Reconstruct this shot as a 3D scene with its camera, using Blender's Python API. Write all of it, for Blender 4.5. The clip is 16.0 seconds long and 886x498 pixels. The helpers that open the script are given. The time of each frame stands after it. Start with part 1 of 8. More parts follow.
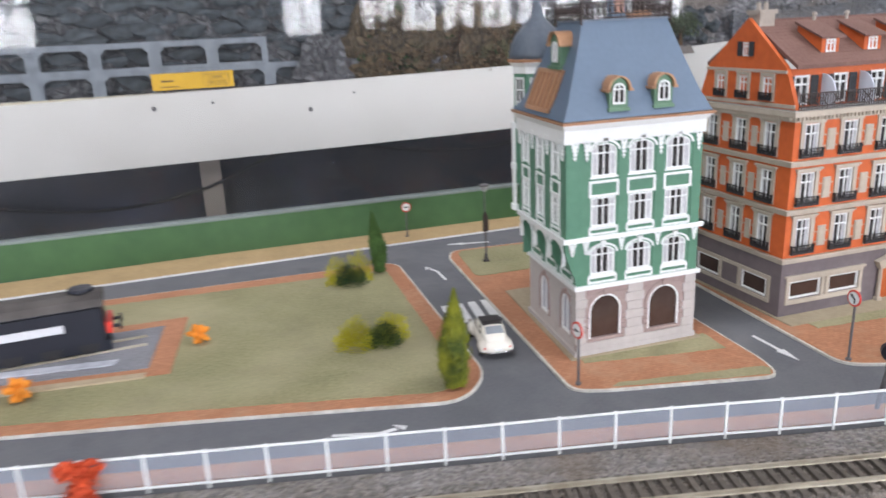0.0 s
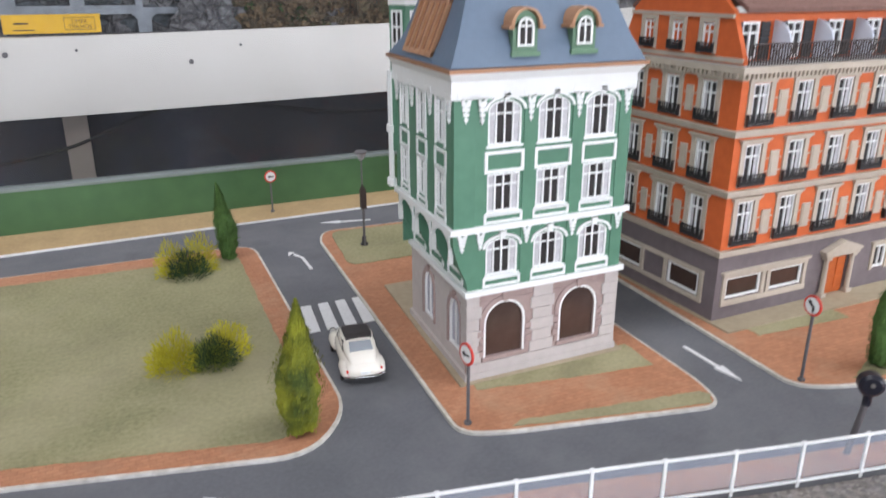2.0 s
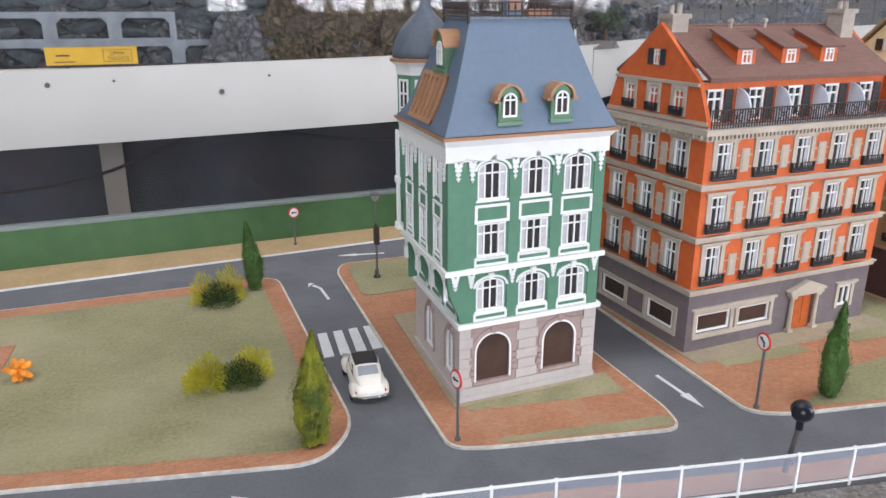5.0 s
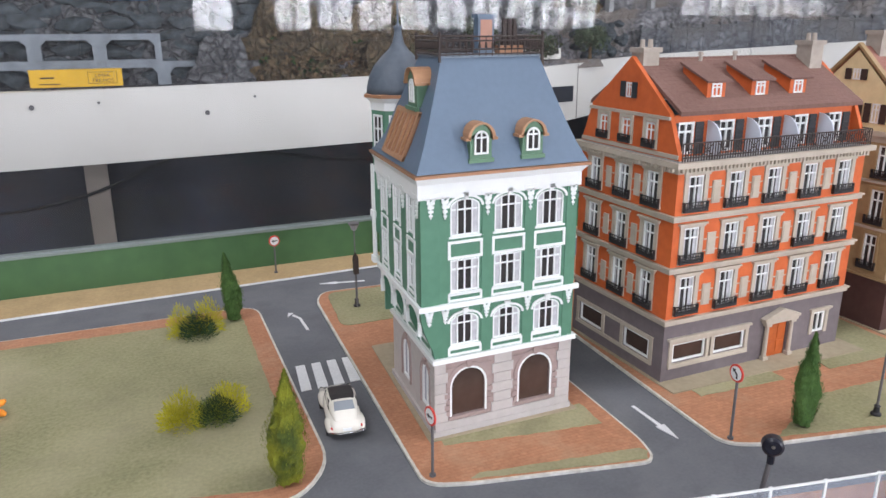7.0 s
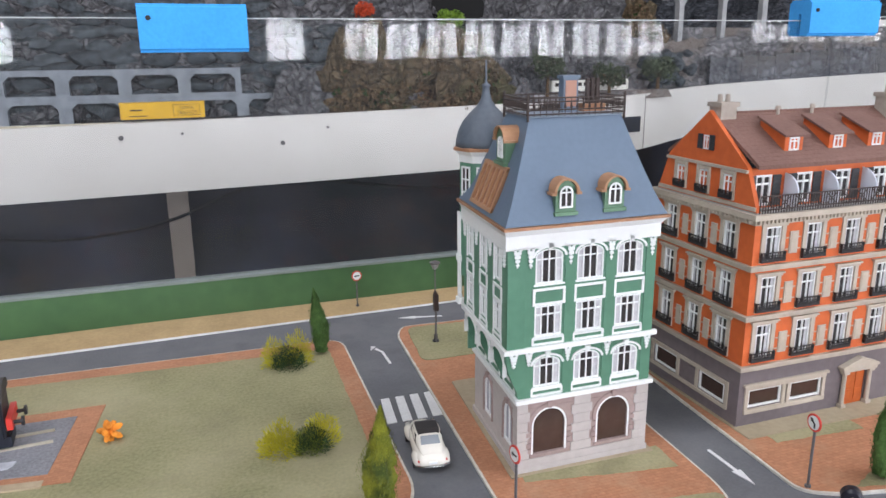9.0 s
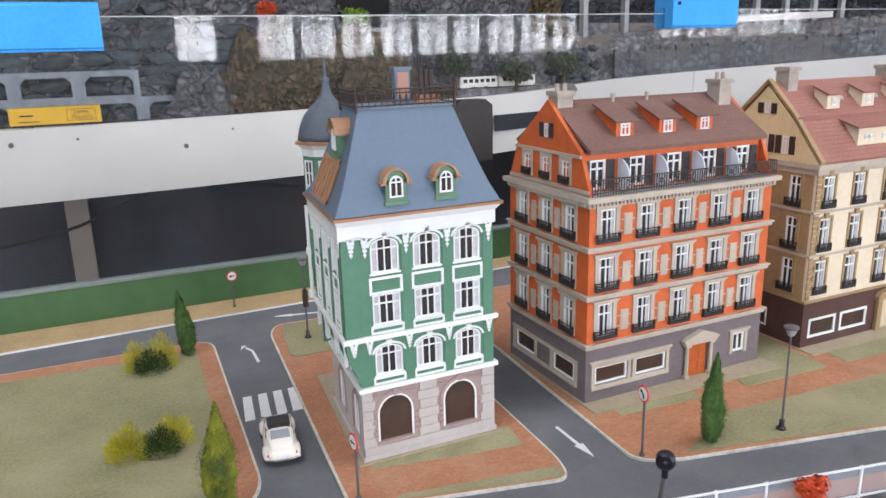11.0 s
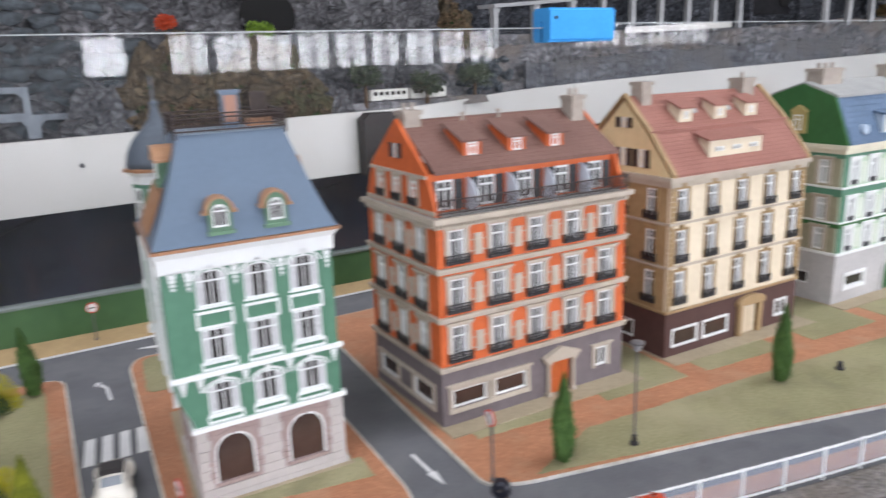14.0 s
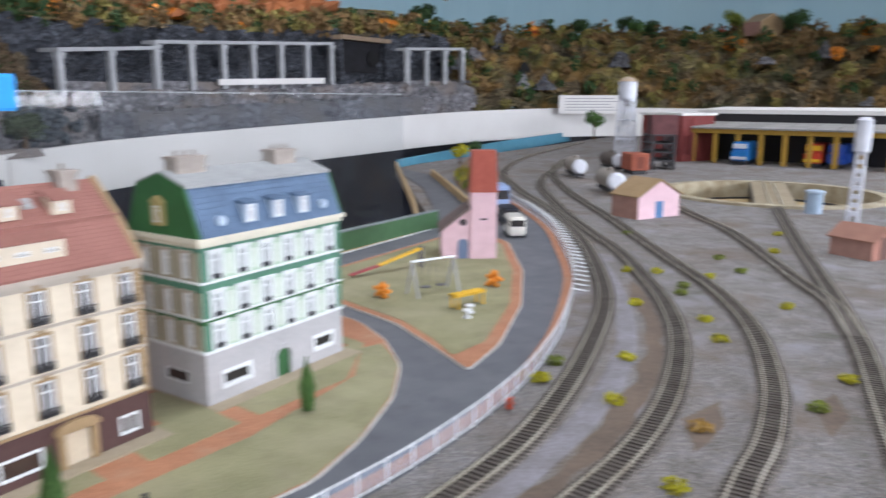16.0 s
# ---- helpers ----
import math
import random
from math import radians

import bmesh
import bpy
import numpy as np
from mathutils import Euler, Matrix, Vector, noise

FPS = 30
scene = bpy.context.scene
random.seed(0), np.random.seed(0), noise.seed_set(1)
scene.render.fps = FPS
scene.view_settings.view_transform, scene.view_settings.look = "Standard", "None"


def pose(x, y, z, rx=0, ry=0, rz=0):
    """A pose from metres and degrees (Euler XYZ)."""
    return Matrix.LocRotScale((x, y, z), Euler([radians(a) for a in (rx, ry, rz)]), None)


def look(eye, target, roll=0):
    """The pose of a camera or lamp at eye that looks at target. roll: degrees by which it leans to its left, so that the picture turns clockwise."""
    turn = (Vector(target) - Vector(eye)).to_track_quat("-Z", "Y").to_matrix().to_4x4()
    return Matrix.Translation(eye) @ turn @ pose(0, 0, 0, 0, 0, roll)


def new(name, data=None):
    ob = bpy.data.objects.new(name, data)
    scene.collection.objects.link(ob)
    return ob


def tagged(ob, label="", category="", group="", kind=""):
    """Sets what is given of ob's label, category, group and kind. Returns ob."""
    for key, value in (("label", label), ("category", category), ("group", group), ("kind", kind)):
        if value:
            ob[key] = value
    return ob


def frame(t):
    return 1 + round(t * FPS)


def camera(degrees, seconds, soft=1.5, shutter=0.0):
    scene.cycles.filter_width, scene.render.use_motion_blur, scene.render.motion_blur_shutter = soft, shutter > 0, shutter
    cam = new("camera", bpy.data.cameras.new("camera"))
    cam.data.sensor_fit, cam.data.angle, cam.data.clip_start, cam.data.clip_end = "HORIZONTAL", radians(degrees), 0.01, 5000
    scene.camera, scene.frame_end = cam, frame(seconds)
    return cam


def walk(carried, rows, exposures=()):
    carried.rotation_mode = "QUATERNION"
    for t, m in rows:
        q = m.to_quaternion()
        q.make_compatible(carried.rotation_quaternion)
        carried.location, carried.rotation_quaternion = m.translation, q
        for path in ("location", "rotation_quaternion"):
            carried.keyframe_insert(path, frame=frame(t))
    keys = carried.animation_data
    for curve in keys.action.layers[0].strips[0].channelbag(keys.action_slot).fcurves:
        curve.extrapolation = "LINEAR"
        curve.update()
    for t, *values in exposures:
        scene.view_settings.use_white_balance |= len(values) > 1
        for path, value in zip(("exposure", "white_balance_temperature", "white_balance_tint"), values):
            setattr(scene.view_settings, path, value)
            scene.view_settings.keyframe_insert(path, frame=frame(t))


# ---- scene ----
cam = camera(61.79, 16.0, shutter=0.5)
PATH = [
    (0, (-0.2096, -0.3939, 0.2125), (0.3600, 1.4351, -0.3623), -2.67),
    (0.5, (-0.1651, -0.3326, 0.1953), (0.5140, 1.4336, -0.4524), -2.01),
    (1, (-0.1585, -0.3018, 0.1799), (0.5750, 1.4185, -0.5290), -2.46),
    (1.5, (-0.1630, -0.2775, 0.1736), (0.5843, 1.4231, -0.5677), -1.09),
    (2, (-0.1468, -0.2887, 0.1893), (0.6455, 1.4197, -0.4841), -0.07),
    (2.5, (-0.1585, -0.3047, 0.2095), (0.5940, 1.4366, -0.4242), 1.97),
    (3, (-0.1639, -0.3145, 0.2091), (0.5631, 1.4361, -0.4287), 1.29),
    (3.5, (-0.1626, -0.3253, 0.2150), (0.5730, 1.4274, -0.4068), 0.38),
    (5.8, (-0.1521, -0.3434, 0.2183), (0.5928, 1.4090, -0.3937), -0.20),
    (6, (-0.1515, -0.3444, 0.2228), (0.5894, 1.4142, -0.3760), -0.63),
    (6.5, (-0.1442, -0.3443, 0.2291), (0.6354, 1.4065, -0.3427), -0.42),
    (7, (-0.1458, -0.3418, 0.2279), (0.6276, 1.4097, -0.3503), -0.24),
    (7.5, (-0.1442, -0.3429, 0.2350), (0.6104, 1.4210, -0.3301), -1.29),
    (8, (-0.1505, -0.3464, 0.2417), (0.5389, 1.4578, -0.2775), -0.73),
    (8.5, (-0.1406, -0.3535, 0.2484), (0.5754, 1.4439, -0.2583), 0.87),
    (9, (-0.1680, -0.3573, 0.2476), (0.4606, 1.4706, -0.2658), -0.61),
    (9.5, (-0.1488, -0.3552, 0.2439), (0.4686, 1.4754, -0.2734), 0.07),
    (10, (-0.1403, -0.3597, 0.2435), (0.5757, 1.4397, -0.2559), -0.40),
    (10.2, (-0.1303, -0.3660, 0.2440), (0.6402, 1.4076, -0.2668), -0.42),
    (12.3, (-0.1170, -0.3910, 0.2419), (0.6871, 1.3654, -0.2763), -2.17),
    (12.5, (-0.1193, -0.3913, 0.2444), (0.6791, 1.3705, -0.2642), -2.29),
    (13, (-0.1169, -0.3890, 0.2439), (0.6771, 1.3740, -0.2671), -2.33),
    (13.5, (-0.1099, -0.3872, 0.2456), (0.7184, 1.3595, -0.2674), -2.20),
    (14, (-0.0650, -0.3954, 0.2471), (0.9060, 1.2805, -0.2516), -2.04),
    (14.5, (-0.0085, -0.4146, 0.2397), (1.1351, 1.1475, -0.2624), -0.39),
    (14.9, (0.0418, -0.4244, 0.2551), (1.3461, 1.0128, -0.2280), 1.22),
    (15.2, (0.0841, -0.4431, 0.2632), (1.5039, 0.8960, -0.1738), 1.22),
    (15.5, (0.1183, -0.4719, 0.2719), (1.6208, 0.7890, -0.1189), 0.58),
    (15.7, (0.1415, -0.4893, 0.2765), (1.6979, 0.7029, -0.1189), 0.43),
    (15.8, (0.1559, -0.4940, 0.2767), (1.7376, 0.6630, -0.1227), 0.43),
    (16, (0.1864, -0.5158, 0.2766), (1.8289, 0.5534, -0.1222), 0.08),
]
walk(cam, [(t, look(eye, target, roll)) for t, eye, target, roll in PATH], exposures=[(0, -0.08, 6500, 10), (2, -0.14, 6480, 10), (13.5, -0.16, 6450, 10), (14.3, -0.22, 6420, 10), (14.9, -0.34, 6350, 10), (15.4, -0.26, 6220, 10), (16, -0.16, 6080, 10)])

# ---------------------------------------------------------------- light
world = bpy.data.worlds.new("world")
scene.world = world
world.use_nodes = True
sky = world.node_tree.nodes.new("ShaderNodeTexSky")
sky.sky_type, sky.sun_disc = "NISHITA", False
sky.sun_elevation, sky.sun_rotation = radians(40), radians(200)
world.node_tree.nodes["Background"].inputs[1].default_value = 0.1
world.node_tree.links.new(sky.outputs[0], world.node_tree.nodes["Background"].inputs[0])


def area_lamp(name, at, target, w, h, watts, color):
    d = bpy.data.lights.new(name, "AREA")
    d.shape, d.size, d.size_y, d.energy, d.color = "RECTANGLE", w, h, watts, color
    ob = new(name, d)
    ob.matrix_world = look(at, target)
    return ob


# daylight in the hall's windows behind the visitor, and added fill lamps overhead
# the openings at -4.4 and -3.2 are unseen, added to light left-facing walls
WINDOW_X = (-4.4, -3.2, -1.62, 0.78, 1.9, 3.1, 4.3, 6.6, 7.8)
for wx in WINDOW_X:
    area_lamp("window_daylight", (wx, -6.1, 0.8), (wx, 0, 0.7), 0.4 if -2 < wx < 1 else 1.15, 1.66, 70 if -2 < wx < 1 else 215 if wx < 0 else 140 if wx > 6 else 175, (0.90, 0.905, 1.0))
# no ceiling lights are known; these unseen lamps fill from above
for cx, cy in ((-1.2, -0.6), (1.4, -0.6), (4.0, -0.4), (-0.4, 3.0), (3.0, 3.2)):
    area_lamp("ceiling_light_panel", (cx, cy, 2.12), (cx, cy + 0.01, 0), 1.6, 1.0, 37, (0.93, 0.925, 1.0))

# ---------------------------------------------------------------- materials
def mat(name, col, rough=0.6, col2=None, scale=250.0, bump=0.0, metal=0.0, scale2=30.0, vary=0.0, spec=0.4, lo=0.35, hi=0.65):
    m = bpy.data.materials.new(name)
    m.use_nodes = True
    nt, nodes = m.node_tree, m.node_tree.nodes
    b = nodes["Principled BSDF"]
    b.inputs["Roughness"].default_value, b.inputs["Metallic"].default_value = rough, metal
    b.inputs["Specular IOR Level"].default_value = spec
    if col2 is None:
        col2 = tuple(c * 0.86 for c in col)
    tc = nodes.new("ShaderNodeTexCoord")
    n1, n2 = nodes.new("ShaderNodeTexNoise"), nodes.new("ShaderNodeTexNoise")
    for n, s in ((n1, scale), (n2, scale2)):
        n.inputs["Scale"].default_value, n.inputs["Detail"].default_value = s, 4
        nt.links.new(tc.outputs["Object"], n.inputs["Vector"])
    add = nodes.new("ShaderNodeMath")
    add.operation = "ADD"
    half = nodes.new("ShaderNodeMath")
    half.operation = "MULTIPLY"
    half.inputs[1].default_value = 0.5
    nt.links.new(n1.outputs[0], add.inputs[0])
    nt.links.new(n2.outputs[0], add.inputs[1])
    nt.links.new(add.outputs[0], half.inputs[0])
    ramp = nodes.new("ShaderNodeValToRGB")
    ramp.color_ramp.elements[0].position, ramp.color_ramp.elements[1].position = lo, hi
    ramp.color_ramp.elements[0].color, ramp.color_ramp.elements[1].color = (*col2, 1), (*col, 1)
    nt.links.new(half.outputs[0], ramp.inputs[0])
    out = ramp.outputs[0]
    if vary:
        info = nodes.new("ShaderNodeObjectInfo")
        geo = nodes.new("ShaderNodeNewGeometry")
        s = nodes.new("ShaderNodeMath")
        s.operation = "ADD"
        nt.links.new(info.outputs["Random"], s.inputs[0])
        nt.links.new(geo.outputs["Random Per Island"], s.inputs[1])
        hsv = nodes.new("ShaderNodeHueSaturation")
        mr = nodes.new("ShaderNodeMapRange")
        mr.inputs["From Max"].default_value = 2.0
        mr.inputs["To Min"].default_value, mr.inputs["To Max"].default_value = 1 - vary, 1 + vary
        nt.links.new(s.outputs[0], mr.inputs["Value"])
        nt.links.new(mr.outputs[0], hsv.inputs["Value"])
        nt.links.new(out, hsv.inputs["Color"])
        out = hsv.outputs[0]
    nt.links.new(out, b.inputs["Base Color"])
    if bump:
        bp = nodes.new("ShaderNodeBump")
        bp.inputs["Strength"].default_value, bp.inputs["Distance"].default_value = bump, 0.0006
        nt.links.new(n1.outputs[0], bp.inputs["Height"])
        nt.links.new(bp.outputs[0], b.inputs["Normal"])
    return m


def clear_sheet(name, tint, gloss_rough, ior=1.45, haze=0.0):
    """Thin clear plastic: lets everything through, mirrors a little at its surface."""
    m = bpy.data.materials.new(name)
    m.use_nodes = True
    nt, nodes = m.node_tree, m.node_tree.nodes
    nodes.remove(nodes["Principled BSDF"])
    tr, gl, lw, mx = (nodes.new("ShaderNode" + k) for k in ("BsdfTransparent", "BsdfGlossy", "LayerWeight", "MixShader"))
    tr.inputs[0].default_value = (*tint, 1)
    gl.inputs["Roughness"].default_value = gloss_rough
    lw.inputs[0].default_value = 0.5
    pw, fr = nodes.new("ShaderNodeMath"), nodes.new("ShaderNodeMath")
    pw.operation, fr.operation = "POWER", "MULTIPLY_ADD"
    pw.inputs[1].default_value = 5.0
    base = ((ior - 1) / (ior + 1)) ** 2
    fr.inputs[1].default_value, fr.inputs[2].default_value = 1 - base, base
    nt.links.new(lw.outputs["Facing"], pw.inputs[0])
    nt.links.new(pw.outputs[0], fr.inputs[0])
    nt.links.new(fr.outputs[0], mx.inputs[0])
    nt.links.new(tr.outputs[0], mx.inputs[1])
    nt.links.new(gl.outputs[0], mx.inputs[2])
    last = mx
    if haze:
        df, m2 = nodes.new("ShaderNodeBsdfDiffuse"), nodes.new("ShaderNodeMixShader")
        df.inputs[0].default_value = (0.75, 0.8, 0.88, 1)
        m2.inputs[0].default_value = haze
        nt.links.new(mx.outputs[0], m2.inputs[1])
        nt.links.new(df.outputs[0], m2.inputs[2])
        last = m2
    nt.links.new(last.outputs[0], nodes["Material Output"].inputs[0])
    return m


ASPHALT = mat("asphalt_paint", (0.135, 0.14, 0.15), 0.75, (0.105, 0.11, 0.12), 500, 0.25)
LAWN = mat("flocked_lawn", (0.34, 0.32, 0.18), 0.95, (0.19, 0.185, 0.095), 420, 1.0, scale2=17, lo=0.33, hi=0.67)
BRICK_PAVE = mat("terracotta_pavement", (0.50, 0.24, 0.13), 0.8, (0.38, 0.165, 0.085), 350, 0.3, scale2=25)


def add_joints(m, length, height, width, dark):
    """Lays a running bond of thin darker joints over a material."""
    nt, nodes = m.node_tree, m.node_tree.nodes
    b = nodes["Principled BSDF"]
    src = b.inputs["Base Color"].links[0].from_socket
    tc, br, mx = (nodes.new("ShaderNode" + k) for k in ("TexCoord", "TexBrick", "Mix"))
    br.inputs["Scale"].default_value, br.inputs["Brick Width"].default_value, br.inputs["Row Height"].default_value = 1.0, length, height
    br.inputs["Mortar Size"].default_value, br.inputs["Mortar Smooth"].default_value = width, 0.4
    mx.data_type, mx.blend_type = "RGBA", "MULTIPLY"
    mx.inputs[0].default_value = 1.0
    br.inputs["Color1"].default_value, br.inputs["Color2"].default_value, br.inputs["Mortar"].default_value = (1, 1, 1, 1), (0.86, 0.86, 0.86, 1), (dark, dark, dark, 1)
    nt.links.new(tc.outputs["Object"], br.inputs["Vector"])
    nt.links.new(src, mx.inputs[6])
    nt.links.new(br.outputs["Color"], mx.inputs[7])
    nt.links.new(mx.outputs[2], b.inputs["Base Color"])


add_joints(BRICK_PAVE, 0.0052, 0.0026, 0.0003, 0.8)


def add_grains(m, size, dark, bump):
    """Loose grains: each cell takes its own tone, with shaded gaps between them."""
    nt, nodes = m.node_tree, m.node_tree.nodes
    b = nodes["Principled BSDF"]
    src = b.inputs["Base Color"].links[0].from_socket
    tc, vo, r, mx, bp = (nodes.new("ShaderNode" + q) for q in ("TexCoord", "TexVoronoi", "ValToRGB", "Mix", "Bump"))
    vo.inputs["Scale"].default_value = 1 / size
    r.color_ramp.elements[0].color, r.color_ramp.elements[1].color = (dark, dark, dark * 1.02, 1), (1.45, 1.43, 1.4, 1)
    sep = nodes.new("ShaderNodeSeparateColor")
    mx.data_type, mx.blend_type = "RGBA", "MULTIPLY"
    mx.inputs[0].default_value = 1.0
    nt.links.new(tc.outputs["Object"], vo.inputs["Vector"])
    nt.links.new(vo.outputs["Color"], sep.inputs[0])
    nt.links.new(sep.outputs[0], r.inputs[0])
    nt.links.new(src, mx.inputs[6])
    nt.links.new(r.outputs[0], mx.inputs[7])
    nt.links.new(mx.outputs[2], b.inputs["Base Color"])
    bp.inputs["Strength"].default_value, bp.inputs["Distance"].default_value = bump, size
    bp.invert = True
    nt.links.new(vo.outputs["Distance"], bp.inputs["Height"])
    nt.links.new(bp.outputs[0], b.inputs["Normal"])


def add_patches(m, colour, scale, lo, hi, strength=0.8):
    """Irregular patches of another tone: stains on ground, painted reflections on the dark panel."""
    nt, nodes = m.node_tree, m.node_tree.nodes
    b = nodes["Principled BSDF"]
    src = b.inputs["Base Color"].links[0].from_socket
    tc, n, r, mx, k = (nodes.new("ShaderNode" + q) for q in ("TexCoord", "TexNoise", "ValToRGB", "Mix", "Math"))
    n.inputs["Scale"].default_value, n.inputs["Detail"].default_value, n.inputs["Roughness"].default_value = scale, 7, 0.62
    r.color_ramp.elements[0].position, r.color_ramp.elements[1].position = lo, hi
    k.operation = "MULTIPLY"
    k.inputs[1].default_value = strength
    mx.data_type = "RGBA"
    nt.links.new(tc.outputs["Object"], n.inputs["Vector"])
    nt.links.new(n.outputs[0], r.inputs[0])
    nt.links.new(r.outputs[0], k.inputs[0])
    nt.links.new(k.outputs[0], mx.inputs[0])
    nt.links.new(src, mx.inputs[6])
    mx.inputs[7].default_value = (*colour, 1)
    nt.links.new(mx.outputs[2], b.inputs["Base Color"])


add_patches(ASPHALT, (0.175, 0.18, 0.185), 14, 0.46, 0.70, 0.6)
add_patches(ASPHALT, (0.085, 0.088, 0.095), 31, 0.55, 0.72, 0.6)
add_patches(LAWN, (0.20, 0.185, 0.11), 26, 0.52, 0.70, 0.6)
add_patches(LAWN, (0.37, 0.335, 0.215), 9, 0.48, 0.68, 0.6)
add_patches(BRICK_PAVE, (0.42, 0.27, 0.17), 22, 0.52, 0.70, 0.55)
KERB = mat("kerb_white", (0.70, 0.69, 0.63), 0.7, (0.42, 0.40, 0.34), 300, 0.2, scale2=45)
ROAD_WHITE = mat("road_paint", (0.75, 0.76, 0.76), 0.7, (0.6, 0.61, 0.61), 600, 0.1)
SAND = mat("sand_strip", (0.50, 0.36, 0.19), 0.9, (0.38, 0.27, 0.14), 400, 0.5)
GREEN_BOARD = mat("green_fence_paint", (0.058, 0.135, 0.05), 0.5, (0.042, 0.105, 0.04), 60, 0.1, scale2=8)
ALU = mat("aluminium_edge", (0.20, 0.24, 0.23), 0.5, None, 100, metal=0.2)
BALLAST = mat("ballast_gravel", (0.235, 0.215, 0.195), 0.95, (0.095, 0.08, 0.066), 420, 1.0, scale2=14)
YARD = mat("yard_ground", (0.255, 0.245, 0.24), 0.95, (0.145, 0.13, 0.11), 260, 1.0, scale2=30, lo=0.34, hi=0.66)
add_grains(BALLAST, 0.0021, 0.58, 0.8)
add_grains(YARD, 0.0017, 0.66, 0.6)
add_patches(YARD, (0.165, 0.125, 0.09), 5.5, 0.50, 0.66, 0.8)
add_patches(YARD, (0.29, 0.285, 0.30), 9, 0.54, 0.68, 0.7)
add_patches(YARD, (0.12, 0.115, 0.085), 17, 0.58, 0.70, 0.7)
SLEEPER = mat("sleeper_plastic", (0.15, 0.132, 0.112), 0.85, (0.085, 0.072, 0.06), 300, 0.2, vary=0.3)
RAIL = mat("rail_nickel", (0.56, 0.53, 0.43), 0.38, (0.34, 0.30, 0.22), 80, metal=0.5)
WHITE_TRIM = mat("white_plastic", (0.75, 0.78, 0.775), 0.5, (0.72, 0.74, 0.73), 200)
GREEN_WALL = mat("green_plastic_wall", (0.088, 0.215, 0.14), 0.5, (0.07, 0.18, 0.115), 150)
STONE_BASE = mat("stone_base_plastic", (0.47, 0.44, 0.42), 0.75, (0.41, 0.38, 0.36), 220, 0.2)
STONE_PINK = mat("stone_reveal_plastic", (0.35, 0.27, 0.25), 0.75, (0.28, 0.21, 0.195), 220, 0.3)
SLATE = mat("slate_roof_plastic", (0.118, 0.165, 0.225), 0.45, (0.105, 0.148, 0.205), 300, 0.08)
SLATE_GREY = mat("grey_slate_plastic", (0.105, 0.13, 0.16), 0.5, (0.08, 0.10, 0.125), 300, 0.35)
COPPER = mat("copper_brown_plastic", (0.38, 0.20, 0.11), 0.5, (0.30, 0.15, 0.08), 200)
ORANGE = mat("orange_plastic_wall", (0.60, 0.13, 0.033), 0.6, (0.48, 0.098, 0.025), 180, 0.15, scale2=40)
TAUPE = mat("taupe_plastic_base", (0.165, 0.14, 0.145), 0.7, (0.13, 0.11, 0.115), 180, 0.25)
BEIGE = mat("beige_stone_trim", (0.47, 0.415, 0.34), 0.7, (0.39, 0.34, 0.275), 220, 0.2)
BROWN_ROOF = mat("brown_tile_roof", (0.19, 0.105, 0.085), 0.75, (0.14, 0.075, 0.06), 500, 0.8)
RED_ROOF = mat("red_tile_roof", (0.305, 0.14, 0.11), 0.75, (0.24, 0.105, 0.08), 500, 0.8)
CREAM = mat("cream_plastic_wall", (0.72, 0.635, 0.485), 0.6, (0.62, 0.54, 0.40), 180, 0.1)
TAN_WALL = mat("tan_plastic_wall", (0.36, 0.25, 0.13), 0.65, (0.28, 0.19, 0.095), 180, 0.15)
DARK_BROWN = mat("dark_brown_base", (0.085, 0.042, 0.036), 0.6, (0.065, 0.03, 0.027), 180, 0.2)
MINT = mat("pale_green_wall", (0.48, 0.60, 0.46), 0.6, (0.42, 0.53, 0.40), 180)
DEEP_GREEN = mat("deep_green_gable", (0.035, 0.13, 0.04), 0.6, (0.028, 0.105, 0.03), 180)
BLUE_ROOF = mat("blue_slate_mansard", (0.11, 0.17, 0.26), 0.6, (0.075, 0.12, 0.19), 300, 0.4, scale2=50)
GREY_STONE = mat("pale_grey_base", (0.47, 0.46, 0.455), 0.7, (0.39, 0.385, 0.38), 200, 0.15)
CHIMNEY = mat("chimney_stone", (0.42, 0.37, 0.32), 0.8, (0.32, 0.28, 0.24), 250, 0.4)
GREY_DECK = mat("grey_roof_deck", (0.36, 0.37, 0.36), 0.8, (0.29, 0.30, 0.29), 200, 0.3)
IRON = mat("black_iron_plastic", (0.025, 0.024, 0.026), 0.5)
BRONZE = mat("bronze_railing", (0.045, 0.032, 0.028), 0.5)
DORMER_GREEN = mat("grey_green_plastic", (0.12, 0.225, 0.14), 0.55, (0.10, 0.19, 0.12), 150)
TAN_LID = mat("tan_brown_plastic", (0.42, 0.235, 0.13), 0.55, (0.34, 0.185, 0.10), 200)
STONE_FACE = mat("dark_rock_stone", (0.085, 0.10, 0.112), 0.85, (0.02, 0.022, 0.024), 60, 1.0, scale2=12, vary=0.4)
POLE = mat("grey_pole", (0.13, 0.125, 0.13), 0.5, None, 200, metal=0.2)
DOOR_ORANGE = mat("orange_wood_door", (0.52, 0.12, 0.02), 0.5, (0.40, 0.085, 0.015), 250)
DOOR_CREAM = mat("cream_door", (0.68, 0.58, 0.42), 0.6)
SHUTTER = mat("dark_shutter", (0.035, 0.038, 0.042), 0.6)
PANE = mat("window_pane_dark", (0.05, 0.045, 0.045), 0.12, (0.03, 0.028, 0.028), 60, spec=0.6)
PANE_MINT = mat("pale_green_net_pane", (0.38, 0.43, 0.39), 0.5, (0.22, 0.26, 0.24), 90)
PANE_SKY = mat("pale_blue_pane", (0.50, 0.60, 0.70), 0.3, (0.42, 0.52, 0.62), 60)
